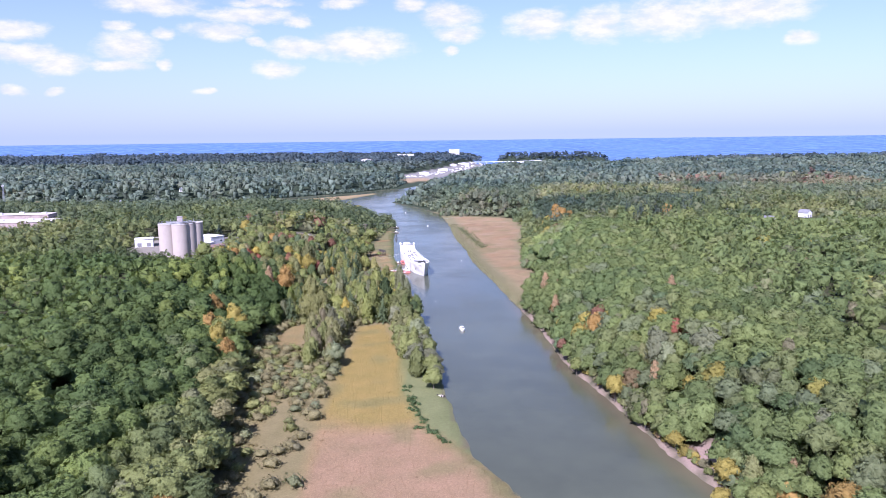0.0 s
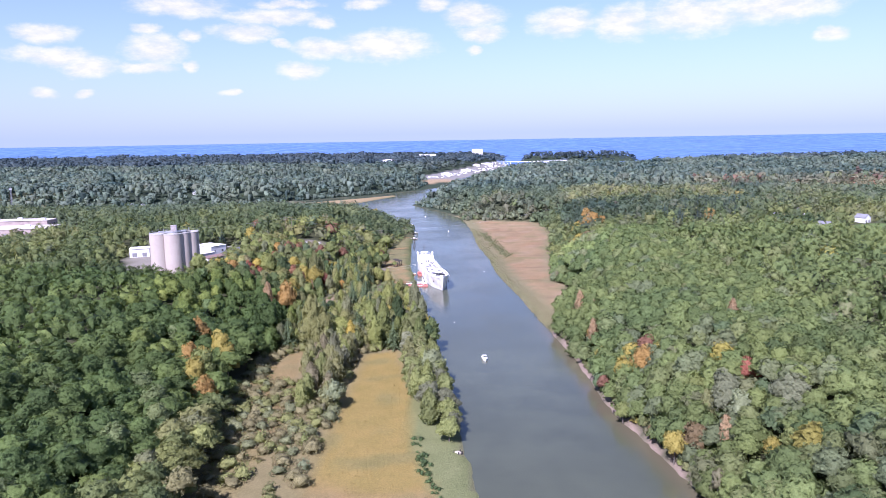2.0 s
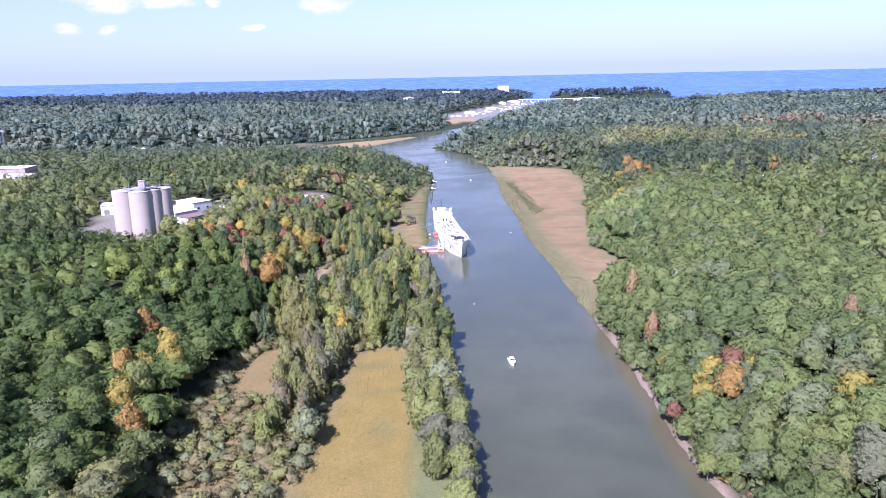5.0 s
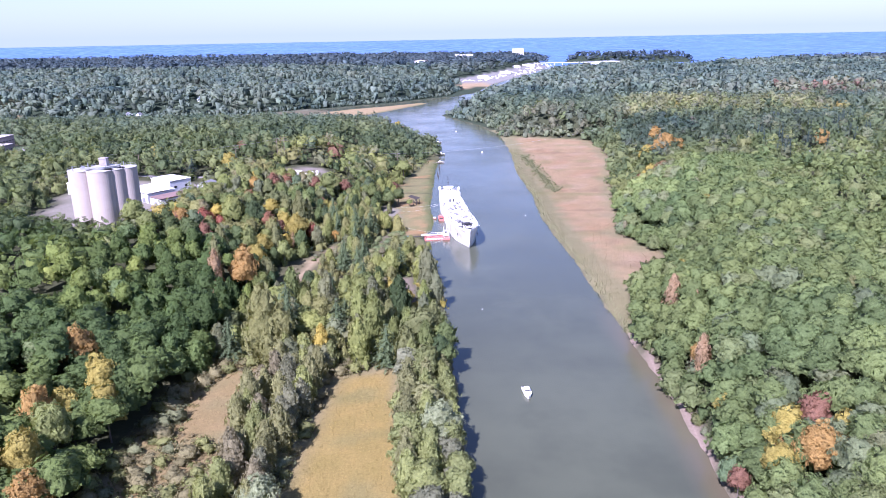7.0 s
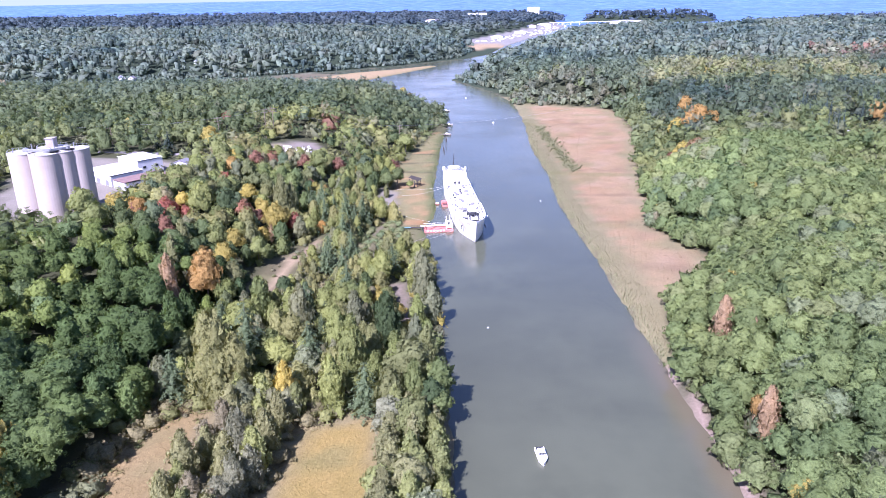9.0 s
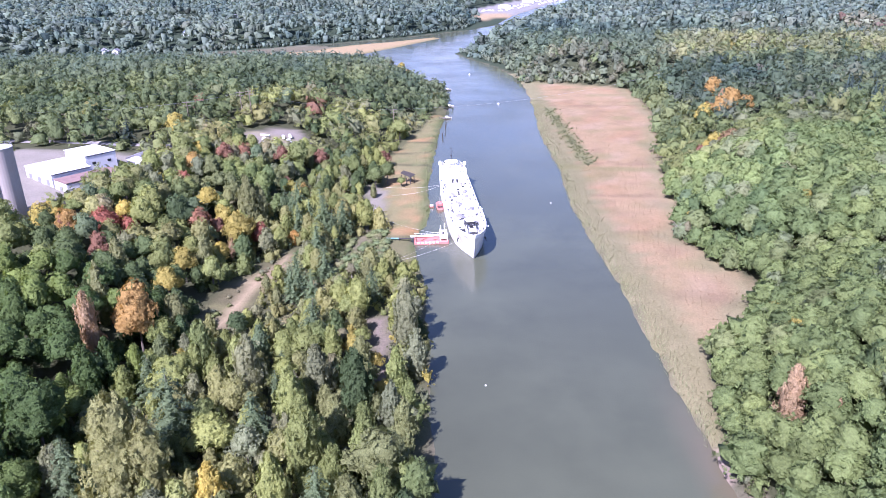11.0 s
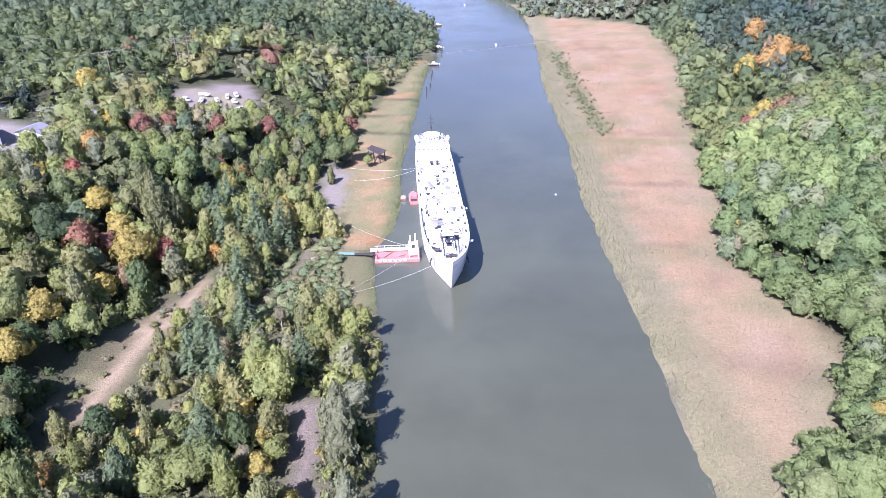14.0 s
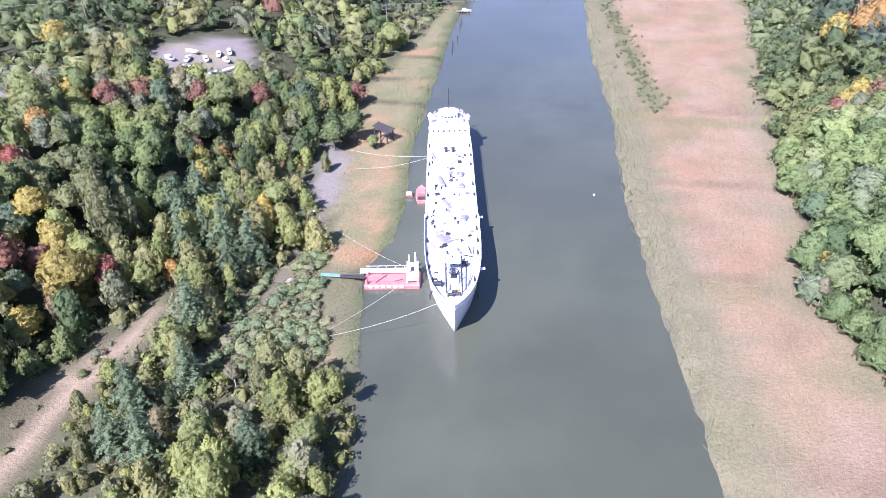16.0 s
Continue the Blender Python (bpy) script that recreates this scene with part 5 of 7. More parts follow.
GRASS_PATCH = np.array([(-82, 394), (-92, 378), (-88, 352), (-68, 346), (-67, 364), (-74, 384)], float)
sx, sy = scatter(rng, -98, -46, 180, 402, 5.0)
thick = (distance(MEADOW, sx, sy) > 0.5) & (distance(LEFT_UPLAND, sx, sy) > -7) & (distance(GRASS_PATCH, sx, sy) > 1)
for a, b in zip(sx[thick], sy[thick]):
    if b < 268 and random.random() < 0.6 or random.random() < (0.1 if b > 300 else 0.3):
        continue
    word, words = random.choice((("tan", "grey-brown dry thicket shrub in rough grass"), ("grey", "grey-green willow shrub beside the meadow"), ("tan", "brown almost leafless dogwood shrub in thicket"), ("grey", "grey soft-leaved thicket shrub in rough grass"), ("olive", "dull olive shrub with thinning leaves"), ("tan", "dry taupe thicket shrub with thinning leaves"), ("olive", "olive green shrub in the rough grass")))
    r = random.uniform(2.6, 4.8)
    shrub(a, b, r, r * random.uniform(0.6, 1.0), np.array(TINTS[word]) * np.array((1.04 if word == "tan" else 1.0, 1.0, 0.86)) * random.uniform(0.9, 1.25), words)
x, y = scatter(rng, -100, -46, 180, 402, 2.8)
keep = (distance(CLEARING, x, y) < 1.5) & (distance(GRASS_PATCH, x, y) > -2) & (rng.uniform(0, 1, len(x)) < np.where(y < 270, 0.25, 0.8))
x, y = x[keep], y[keep]
w = rng.uniform(1.0, 2.6, len(x))
t = np.array([(0.205, 0.19, 0.105), (0.195, 0.2, 0.09), (0.195, 0.195, 0.12), (0.235, 0.21, 0.1), (0.195, 0.175, 0.105), (0.18, 0.21, 0.085)])[rng.randint(0, 6, len(x))] * rng.uniform(0.8, 1.15, (len(x), 1)) * np.array((1.02, 0.95, 0.84))
mass("thicket", MID_T, x, y, terrain(x, y) + 0.1, w, w * rng.uniform(0.22, 0.45, len(x)), t, rng, "low taupe and olive thicket over the rough clearing")
y = rng.uniform(232, 290, 60)
x = np.interp(y, [232, 240, 246, 265, 291], [-1, -4, -8.5, -13, -18.5]) + rng.normal(0, 1.2, 60)
w = rng.uniform(0.8, 1.9, 60)
mass("meadow_bushes", MID_T, x, y, terrain(x, y) + 0.4, w, w * 0.6, np.array((0.085, 0.13, 0.05)) * rng.uniform(0.8, 1.2, (60, 1)), rng, "strip of dark green bushes beside the meadow")
for a, b, r, word in ((-52, 266, 3.4, "pale"), (-58, 346, 3.6, "pale"), (-56, 314, 3.8, "tan"), (-55, 326, 3.2, "salmon"), (-56, 286, 3.4, "lime"), (-51, 228, 2.6, "tan"), (-53, 203, 2.8, "tan"), (-59, 252, 2.6, "olive"), (-55, 337, 3.0, "pale")):
    shrub(a, b, r, r * 1.05, np.array(TINTS[word]) * 0.85, {"pale": "silvery soft-leaved shrub beside the meadow", "tan": "tan dry thicket shrub in rough grass", "salmon": "pinkish brown shrub beside the meadow", "lime": "yellow-green shrub beside the meadow", "olive": "olive green shrub in the rough grass"}[word])
for k in range(46):
    b = random.uniform(470, 552)
    a = float(np.interp(b, [470, 500, 520, 552], [-91, -88, -86, -86])) + random.choice((-1, -1, 1)) * random.uniform(3.6, 7.0)
    r = random.uniform(0.8, 1.9)
    shrub(a, b, r, r * 0.8, np.array(random.choice((TINTS["olive"], TINTS["tan"], TINTS["mid"], TINTS["grey"]))) * random.uniform(0.7, 1.0), "low scrub bush beside the sandy track")
qx, qy = scatter(rng, -70, -40, 512, 562, 3.0)
for a, b in zip(qx, qy):
    if distance(SCRUB, np.array([a]), np.array([b]))[0] > 0 or distance(FOOT_TRACK, np.array([a]), np.array([b]))[0] < 0.6 or distance(REED_BANK, np.array([a]), np.array([b]))[0] < 0.5 or random.random() < 0.04:
        continue
    r = random.uniform(2.3, 3.4)
    shrub(a, b, r, r * random.uniform(0.5, 0.8), np.array(random.choice(((0.17, 0.21, 0.09), (0.19, 0.215, 0.095), (0.15, 0.195, 0.09), (0.2, 0.2, 0.1)))) * random.uniform(0.95, 1.15), "dense grey-green bramble shrub near the gangway")
y = rng.uniform(196, 432, 150)
x = np.interp(y, [180, 225, 262, 317, 388, 420, 440], [86, 73, 67, 55, 50, 45.5, 43]) + rng.uniform(2.4, 6.0, 150)
w = rng.uniform(1.4, 2.7, 150)
t = np.where((y < 310)[:, None], np.array([TINTS[k] for k in ("lime", "yellow", "olive", "tan", "mid", "salmon")])[rng.randint(0, 6, 150)], np.array([TINTS[k] for k in ("mid", "olive", "green", "grey", "tan")])[rng.randint(0, 5, 150)])
mass("bank_shrubs", NEAR_T, x, y, terrain(x, y) + 0.7, w, w * rng.uniform(0.8, 1.2, 150), t * rng.uniform(0.7, 1.0, (150, 1)), rng, "bushy shrubs in autumn colours along the sandy bank")

# a bare tree leaning out of the marsh edge
bare = thing("bare_tree", (61, 562, ground_at(61, 562)), "bare grey tree leaning over the marsh edge", "tree")
bm = new_bm()
rod(bm, (0, 0, -0.3), (-1.5, -0.5, 5.5), 0.28, 0.14, 6)
for i in range(9):
    a = i * 2.2
    rod(bm, (-0.3 - 0.12 * i, -0.1, 1.4 + 0.45 * i), (-0.6 + 2.6 * math.cos(a), 2.2 * math.sin(a), 3.5 + 0.5 * i), 0.09, 0.02, 4)
part("trunk", bm, PALE_BARK, bare)


# an old timber crib at the edge of the meadow
crib = thing("timber_crib", (-3, 279, 0), "old weathered timber crib with pale stones at the water", "timber crib", turn=12)
for k in range(8):
    bm = new_bm()
    a = k * math.pi / 4
    rod(bm, (1.5 * math.cos(a), 1.3 * math.sin(a), -1.0), (1.55 * math.cos(a), 1.35 * math.sin(a), 1.2 + 0.3 * math.sin(2.3 * k)), 0.16, 0.14, 7)
    part("pile", bm, DARK_TIMBER, crib)
bm = new_bm()
rounds(bm, (0, 0, 0.55), (1.35, 1.15, 0.75), 5, 9)
part("stone_fill", bm, PALE_BARK, crib, "pale stone and driftwood filling")

# ---- reeds and grass ----
def blades(name, x, y, tall, wide, tint, label):
    n = len(x)
    z = terrain(x, y) - 0.05
    a = rng.uniform(0, 2 * np.pi, n)
    tip = (0.1 + np.abs(rng.normal(0.5, 0.25, n))) * tall
    lx, ly = -np.sin(a) * tip, np.cos(a) * tip
    dx, dy = np.cos(a) * wide / 2, np.sin(a) * wide / 2
    co = np.stack([np.stack([x - dx, y - dy, z], 1), np.stack([x + dx, y + dy, z], 1), np.stack([x + lx + dx * 0.5, y + ly + dy * 0.5, z + tall], 1), np.stack([x + lx - dx * 0.5, y + ly - dy * 0.5, z + tall * 0.93], 1)], 1)
    me = quads_mesh(name, co.reshape(-1, 3), np.arange(n * 4).reshape(-1, 4), REED, np.repeat(tint, 4, 0), np.repeat(np.c_[np.sin(a) * 0.14, -np.cos(a) * 0.14, np.full(n, 0.99)], 4, 0))
    tagged(new(name, me), label, "reeds", kind="stuff")


def strewn(x0, x1, y0, y1, per_m2):
    n = int((x1 - x0) * (y1 - y0) * per_m2)
    return rng.uniform(x0, x1, n), rng.uniform(y0, y1, n)


x, y = strewn(0, 90, 430, 860, 3.4)
keep = (distance(RIGHT_UPLAND, x, y) > 0) & (distance(RIVER_SHAPE, x, y) > -0.4) & (rng.uniform(0, 1, len(x)) < np.clip(1.5 - (y - 430) / 500, 0.35, 1) * np.where(distance(RIVER_SHAPE, x, y) > 9, 0.45, 1))
x, y = x[keep], y[keep]
river = distance(RIVER_SHAPE, x, y)
t = land_tint(x, y) * rng.uniform(0.85, 1.2, (len(x), 1))
fringe = smooth(river, 7, 1)[:, None]
t = t * (1 - fringe) + fringe * np.array((0.185, 0.2, 0.1)) * rng.uniform(0.85, 1.2, (len(x), 1))
blades("reeds", x, y, rng.uniform(0.35, 0.8, len(x)) * (1 + 0.7 * fringe[:, 0]), rng.uniform(0.05, 0.12, len(x)), t, "tan marsh reeds with a green fringe by the water")
x, y = strewn(-100, 50, 150, 400, 3.6)
keep = (distance(MEADOW, x, y) < 0) | (distance(CLEARING, x, y) < 2)
x, y = x[keep], y[keep]
blades("meadow_grass", x, y, rng.uniform(0.25, 0.6, len(x)), rng.uniform(0.05, 0.12, len(x)), land_tint(x, y) * rng.uniform(0.95, 1.2, (len(x), 1)), "golden dry grass of a riverside meadow")
x, y = strewn(-82, -30, 515, 800, 3.0)
keep = (distance(REED_BANK, x, y) < 0.5) & (distance(RIVER_SHAPE, x, y) > -0.3) & (distance(GRAVEL_YARD, x, y) > 0)
x, y = x[keep], y[keep]
t = land_tint(x, y) * rng.uniform(0.85, 1.2, (len(x), 1))
fringe = smooth(distance(RIVER_SHAPE, x, y), 3, 0.5)[:, None]
t = t * (1 - fringe) + fringe * np.array((0.10, 0.13, 0.05))
blades("reeds", x, y, rng.uniform(0.3, 0.6, len(x)) * (1 + 0.8 * fringe[:, 0]), rng.uniform(0.06, 0.14, len(x)), t, "tall yellow-brown reeds on the west bank")


# ---- the moored ship ----
S_KEYS = [0, 2, 5, 9, 14, 20, 28, 40, 85, 95, 101, 105, 107.3, 108]
B_KEYS = [0.12, 1.7, 3.4, 4.8, 5.8, 6.5, 6.9, 7.05, 7.0, 6.7, 6.1, 4.9, 2.6, 0.6]
W_KEYS_S = [0, 4.5, 9, 14, 20, 28, 40, 85, 95, 101, 105, 107.3, 108]
W_KEYS = [0.05, 0.08, 1.9, 3.8, 5.4, 6.5, 6.95, 6.9, 6.3, 5.0, 3.2, 1.4, 0.3]


def breadth(s):
    return float(np.interp(s, S_KEYS, B_KEYS))


def sheer(s):
    return 6.2 + 3.4 * max(0, 1 - s / 48) ** 1.4 + 0.7 * max(0, (s - 80) / 28)


def hull_station(s):
    b, w, top = breadth(s), float(np.interp(s, W_KEYS_S, W_KEYS)), sheer(s)
    low = max(-1.2, top * (1 - s / 4.6)) if s < 4.6 else -1.2
    pts = []
    for k in (0, 0.2, 0.45, 0.7, 0.88, 1.0):
        z = low + (top - low) * k
        pts.append(((w + (b - w) * max(0, k) ** 1.4) if s >= 4.6 else b * k ** 1.3 + 0.04, z))
    return pts


ship = thing("ship", (-17, 534, 0), "long white moored naval ship with cluttered deck", "ship", turn=10.95)
stations = sorted(set([0, 0.8, 1.6, 2.5, 3.5, 4.6, 6, 7.5, 9, 11, 14, 17, 20, 24, 28, 34, 40, 50, 60, 70, 80, 85, 90, 95, 98, 101, 103, 105, 106.3, 107.3, 108]))
bm = new_bm()
rows = []
for s in stations:
    prof = hull_station(s)
    rows.append([bm.verts.new((-p, s, z)) for p, z in reversed(prof)] + [bm.verts.new((p, s, z)) for p, z in prof])
for a, b in zip(rows, rows[1:]):
    for i in range(len(a) - 1):
        bm.faces.new((a[i], b[i], b[i + 1], a[i + 1]))
bm.faces.new(rows[-1])
bmesh.ops.recalc_face_normals(bm, faces=bm.faces)
part("hull", bm, HULL, ship, "pale grey-white hull with rust stains", True)
bm = new_bm()
deck_rows = [[bm.verts.new((k * breadth(s), s, sheer(s) - 0.06 + 0.12 * (1 - k * k))) for k in (-0.995, -0.5, 0, 0.5, 0.995)] for s in stations]
for a, b in zip(deck_rows, deck_rows[1:]):
    for i in range(4):
        bm.faces.new((a[i], a[i + 1], b[i + 1], b[i]))
part("deck", bm, DECK, ship, "white-painted weather deck")
for side in (-1, 1):
    bm = new_bm()
    steps = [s for s in stations if s <= 42] + [43]
    line = []
    for s in steps:
        b, z = breadth(s), sheer(s)
        line.append([bm.verts.new((side * max(0.02, b + d), s, z + h)) for d, h in ((0.02, -0.1), (0.1, 1.15), (-0.06, 1.15), (-0.12, -0.1))])
    for a, b in zip(line, line[1:]):
        for i in range(4):
            bm.faces.new((a[i], b[i], b[(i + 1) % 4], a[(i + 1) % 4]))
    bm.faces.new(line[-1])
    bmesh.ops.recalc_face_normals(bm, faces=bm.faces)
    part("bulwark", bm, WHITE, ship)
    bm = new_bm()
    for s in np.arange(44, 94, 2.0):
        rod(bm, (side * (breadth(s) - 0.15), s, sheer(s) - 0.1), (side * (breadth(s) - 0.15), s, sheer(s) + 1.05), 0.04, sides=5)
    for h in (0.55, 1.05):
        for s in np.arange(44, 92, 8.0):
            rod(bm, (side * (breadth(s) - 0.15), s, sheer(s) + h), (side * (breadth(s + 8) - 0.15), s + 8, sheer(s + 8) + h), 0.03, sides=5)
    part("railing", bm, WHITE, ship)
    bm = new_bm()
    rod(bm, (side * (breadth(12) * 0.93), 12, 5.6), (side * (breadth(12) + 0.15), 11.6, 4.6), 0.3, 0.18)
    box(bm, (side * (breadth(12) + 0.05), 11.6, 4.3), (0.3, 1.8, 0.35), 0, 0.08)
    part("anchor", bm, GREY, ship)
# deckhouse right across the stern
bm = new_bm()
outline = [(s, breadth(s) - 0.25) for s in (93.5, 96, 99, 101, 103, 105, 106.4)]
ring = [(-b, s) for s, b in outline] + [(b, s) for s, b in reversed(outline)]
low = [bm.verts.new((x_, s, 6.0)) for x_, s in ring]
top = [bm.verts.new((x_, s, 9.6)) for x_, s in ring]
for i in range(len(ring)):
    j = (i + 1) % len(ring)
    bm.faces.new((low[i], low[j], top[j], top[i]))
bm.faces.new(top)
bmesh.ops.recalc_face_normals(bm, faces=bm.faces)
house = part("deckhouse", bm, WHITE, ship, "white stern deckhouse with rounded back")
bm = new_bm()
box(bm, (0, 93.3, 9.7), (13.2, 0.35, 0.3), 0, 0.05)
part("coaming", bm, WHITE, house)
for k in range(7):
    bm = new_bm()
    box(bm, (-5.1 + 1.7 * k, 93.46, 8.4), (0.6, 0.1, 0.6), 0, 0.03)
    part("porthole", bm, GLASS, house)
bm = new_bm()
rod(bm, (0, 101.6, 9.5), (0, 101.6, 11.6), 3.0, 3.0, 20)
rod(bm, (0, 101.6, 11.6), (0, 101.6, 11.8), 3.3, 3.3, 20)
bridge = part("wheelhouse", bm, WHITE, ship, "round white wheelhouse with flat roof")
for k in range(5):
    bm = new_bm()
    box(bm, (-2.0 + 1.0 * k, 101.55 - math.sqrt(9.0 - (-2.0 + 1.0 * k) ** 2), 10.8), (0.6, 0.12, 0.6), 0, 0.02)
    part("window", bm, GLASS, bridge)
for side, s, high in ((-1, 97.0, 2.6), (1, 97.0, 2.0)):
    bm = new_bm()
    rod(bm, (side * 6.0, s, 6.2), (side * 6.0, s, 9.8 + high * 0.5), 0.35, sides=10)
    rod(bm, (side * 6.0, s, 9.8 + high * 0.5), (side * 6.0, s, 9.8 + high), 0.7, 0.9, 14)
    rounds(bm, (side * 6.0, s, 10.0 + high), (0.65, 0.65, 0.65))
    part("gun_tub", bm, WHITE, ship, "round white tub on a pedestal")
bm = new_bm()
rod(bm, (0, 103.2, 9.5), (0, 103.2, 19.0), 0.22, 0.1)
rod(bm, (-1.6, 103.2, 16.0), (1.6, 103.2, 16.0), 0.08)
rod(bm, (-1.0, 103.2, 17.5), (1.0, 103.2, 17.5), 0.06)
box(bm, (0, 103.0, 14.2), (0.9, 0.7, 0.5), 0, 0.08)
part("mast", bm, GREY, ship, "dark slender mast with crossarms")
for x_, s in ((-2.6, 105.0), (2.4, 104.9), (4.2, 101.5), (-4.3, 102.0), (4.6, 98.0), (-1.0, 97.0)):
    bm = new_bm()
    box(bm, (x_, s, 9.95), (1.3, 1.0, 0.8), 15 * x_, 0.1)
    rod(bm, (x_, s, 10.2), (x_ + 0.5, s + 0.4, 11.1), 0.16, 0.1)
    part("deck_gear", bm, MIDGREY if s < 104 else GREY, ship)
for x_ in (-1.15, 1.0):
    bm = new_bm()
    rod(bm, (x_, 82.5, 6.1), (x_, 82.5, 7.5), 0.42, sides=12)
    rounds(bm, (x_, 82.3, 7.65), (0.62, 0.7, 0.5))
    part("ventilator", bm, GREY, ship, "dark cowl ventilator")
bm = new_bm()
rail = [(x_ * 0.97, s) for x_, s in ring]
for (x0, s0), (x1, s1) in zip(rail[2:-2], rail[3:-1]):
    rod(bm, (x0, s0, 9.5), (x0, s0, 10.6), 0.04, sides=5)
    for h in (10.1, 10.6):
        rod(bm, (x0, s0, h), (x1, s1, h), 0.03, sides=5)
part("railing", bm, WHITE, ship)
# forecastle gear: gantry frame, windlass and winches
bm = new_bm()
for x_ in (-1.75, 1.75):
    rod(bm, (x_, 6.6, 10.6), (x_, 17.2, 10.4), 0.2, sides=6)
    for s in (6.8, 12.0, 17.0):
        rod(bm, (x_, s, sheer(s) - 0.1), (x_, s, 10.6), 0.16, sides=6)
rod(bm, (-2.0, 17.2, 10.4), (2.0, 17.2, 10.4), 0.22, sides=6)
part("gantry", bm, GREY, ship, "dark steel gantry rails over the forecastle")
bm = new_bm()
box(bm, (0, 11.5, sheer(11.5) + 0.45), (2.2, 3.2, 1.0), 0, 0.12)
hatch = part("hatch", bm, WHITE, ship)
bm = new_bm()
box(bm, (0, 12.2, sheer(11.5) + 1.05), (1.5, 1.7, 0.18), 0, 0.04)
part("hatch_cover", bm, GREY, hatch)
for x_, s, r in ((-0.8, 5.3, 0.62), (0.75, 5.5, 0.62), (0.0, 6.6, 0.5), (-0.9, 19.6, 0.95), (0.9, 20.2, 1.0), (2.5, 18.6, 0.8), (-3.7, 9.6, 0.85), (-3.2, 10.8, 0.5), (-4.2, 12.2, 0.35), (-4.0, 15.2, 0.35)):
    bm = new_bm()
    z = sheer(s)
    rod(bm, (x_ - r, s, z + r * 0.9), (x_ + r, s, z + r * 0.9), r * 0.6, sides=10)
    box(bm, (x_ - r * 1.05, s, z + r * 0.7), (r * 0.25, r * 1.5, r * 1.6), 0, 0.04)
    box(bm, (x_ + r * 1.05, s, z + r * 0.7), (r * 0.25, r * 1.5, r * 1.6), 0, 0.04)
    part("winch", bm, GREY, ship, "dark mooring winch")
bm = new_bm()
box(bm, (0.7, 7.4, sheer(7.4) + 0.3), (0.7, 0.7, 0.6), 20, 0.06)
part("locker", bm, surface("yellow_paint", (0.6, 0.4, 0.08), 0.6), ship, "small yellow deck locker")
bm = new_bm()
rod(bm, (3.0, 9.0, sheer(9) + 0.3), (4.6, 16.5, sheer(16) + 0.9), 0.16, 0.1)
part("boom", bm, MIDGREY, ship)
# low clutter of the long main deck
rnd = random.Random(8)
for i in range(74):
    s = rnd.uniform(22, 80)
    x_ = rnd.uniform(-5.3, 5.3)
    z = sheer(s) + 0.02
    bm = new_bm()
    pick = rnd.random()
    if pick < 0.4:
        box(bm, (x_, s, z + 0.2), (rnd.uniform(0.4, 1.2), rnd.uniform(0.4, 1.6), 0.5), rnd.uniform(0, 90), 0.06)
        part("deck_box", bm, rnd.choice((WHITE, MIDGREY, GREY, GREY)), ship)
    elif pick < 0.7:
        a = rnd.uniform(0, 3.14)
        d = rnd.uniform(1.0, 2.4)
        rod(bm, (x_ - d * math.cos(a) * 0.6, s - d * math.sin(a), z + 0.15), (x_ + d * math.cos(a) * 0.6, s + d * math.sin(a), z + 0.35), 0.14, 0.12, 6)
        part("spar", bm, rnd.choice((MIDGREY, GREY, TIMBER)), ship)
    else:
        rod(bm, (x_, s, z - 0.1), (x_, s, z + 0.7), 0.22, 0.18, 8)
        rod(bm, (x_, s, z + 0.7), (x_, s, z + 0.82), 0.32, 0.3, 8)
        part("bollard", bm, rnd.choice((GREY, GREY, MIDGREY)), ship)
bm = new_bm()
for k in range(14):
    a = k * math.pi / 7
    rod(bm, (1.1 * math.cos(a), 13.2 + 1.1 * math.sin(a), 10.2), (1.1 * math.cos(a + math.pi / 7), 13.2 + 1.1 * math.sin(a + math.pi / 7), 10.2), 0.14, sides=6)
box(bm, (0, 13.2, 9.7), (0.9, 1.3, 1.6), 0, 0.1)
part("windlass", bm, GREY, ship, "dark windlass head inside the gantry")
bm = new_bm()
box(bm, (0, 16.4, 10.9), (3.6, 1.6, 0.8), 0, 0.15)
part("gantry_house", bm, WHITE, ship)
for k in range(13):
    s = 12 + 6.2 * k
    for side in (-1, 1):
        if rnd.random() < 0.25:
            continue
        x_ = side * (breadth(s) - rnd.uniform(0.5, 0.8))
        bm = new_bm()
        box(bm, (x_, s, sheer(s) + 0.1), (0.5, 1.3, 0.24), 0, 0.04)
        for d in (-0.38, 0.38):
            rod(bm, (x_, s + d, sheer(s) + 0.1), (x_, s + d, sheer(s) + 0.75), 0.17, 0.15, 8)
        part("mooring_bitts", bm, GREY, ship, "dark pair of mooring bitts")
for x_, s, turn, long_, wide_ in ((-2.3, 31, 35, 4.2, 2.2), (3.2, 42, -20, 3.0, 1.8), (-2.6, 63, 12, 5.5, 1.2), (3.0, 67, -15, 2.6, 1.6), (-1.2, 50, 22, 4.6, 0.9), (3.1, 60, 5, 2.0, 1.5)):
    bm = new_bm()
    box(bm, (x_, s, sheer(s) + 0.42), (long_, wide_, 0.7), turn + 90, 0.2)
    box(bm, (x_, s, sheer(s) + 0.85), (long_ * 0.6, wide_ * 0.6, 0.3), turn + 90, 0.1)
    part("covered_gear", bm, MIDGREY, ship, "equipment under a grey canvas cover")
bm = new_bm()
box(bm, (0, 55, 6.4), (4.6, 9, 0.4), 0, 0.12)
part("hatch", bm, DECK, ship)
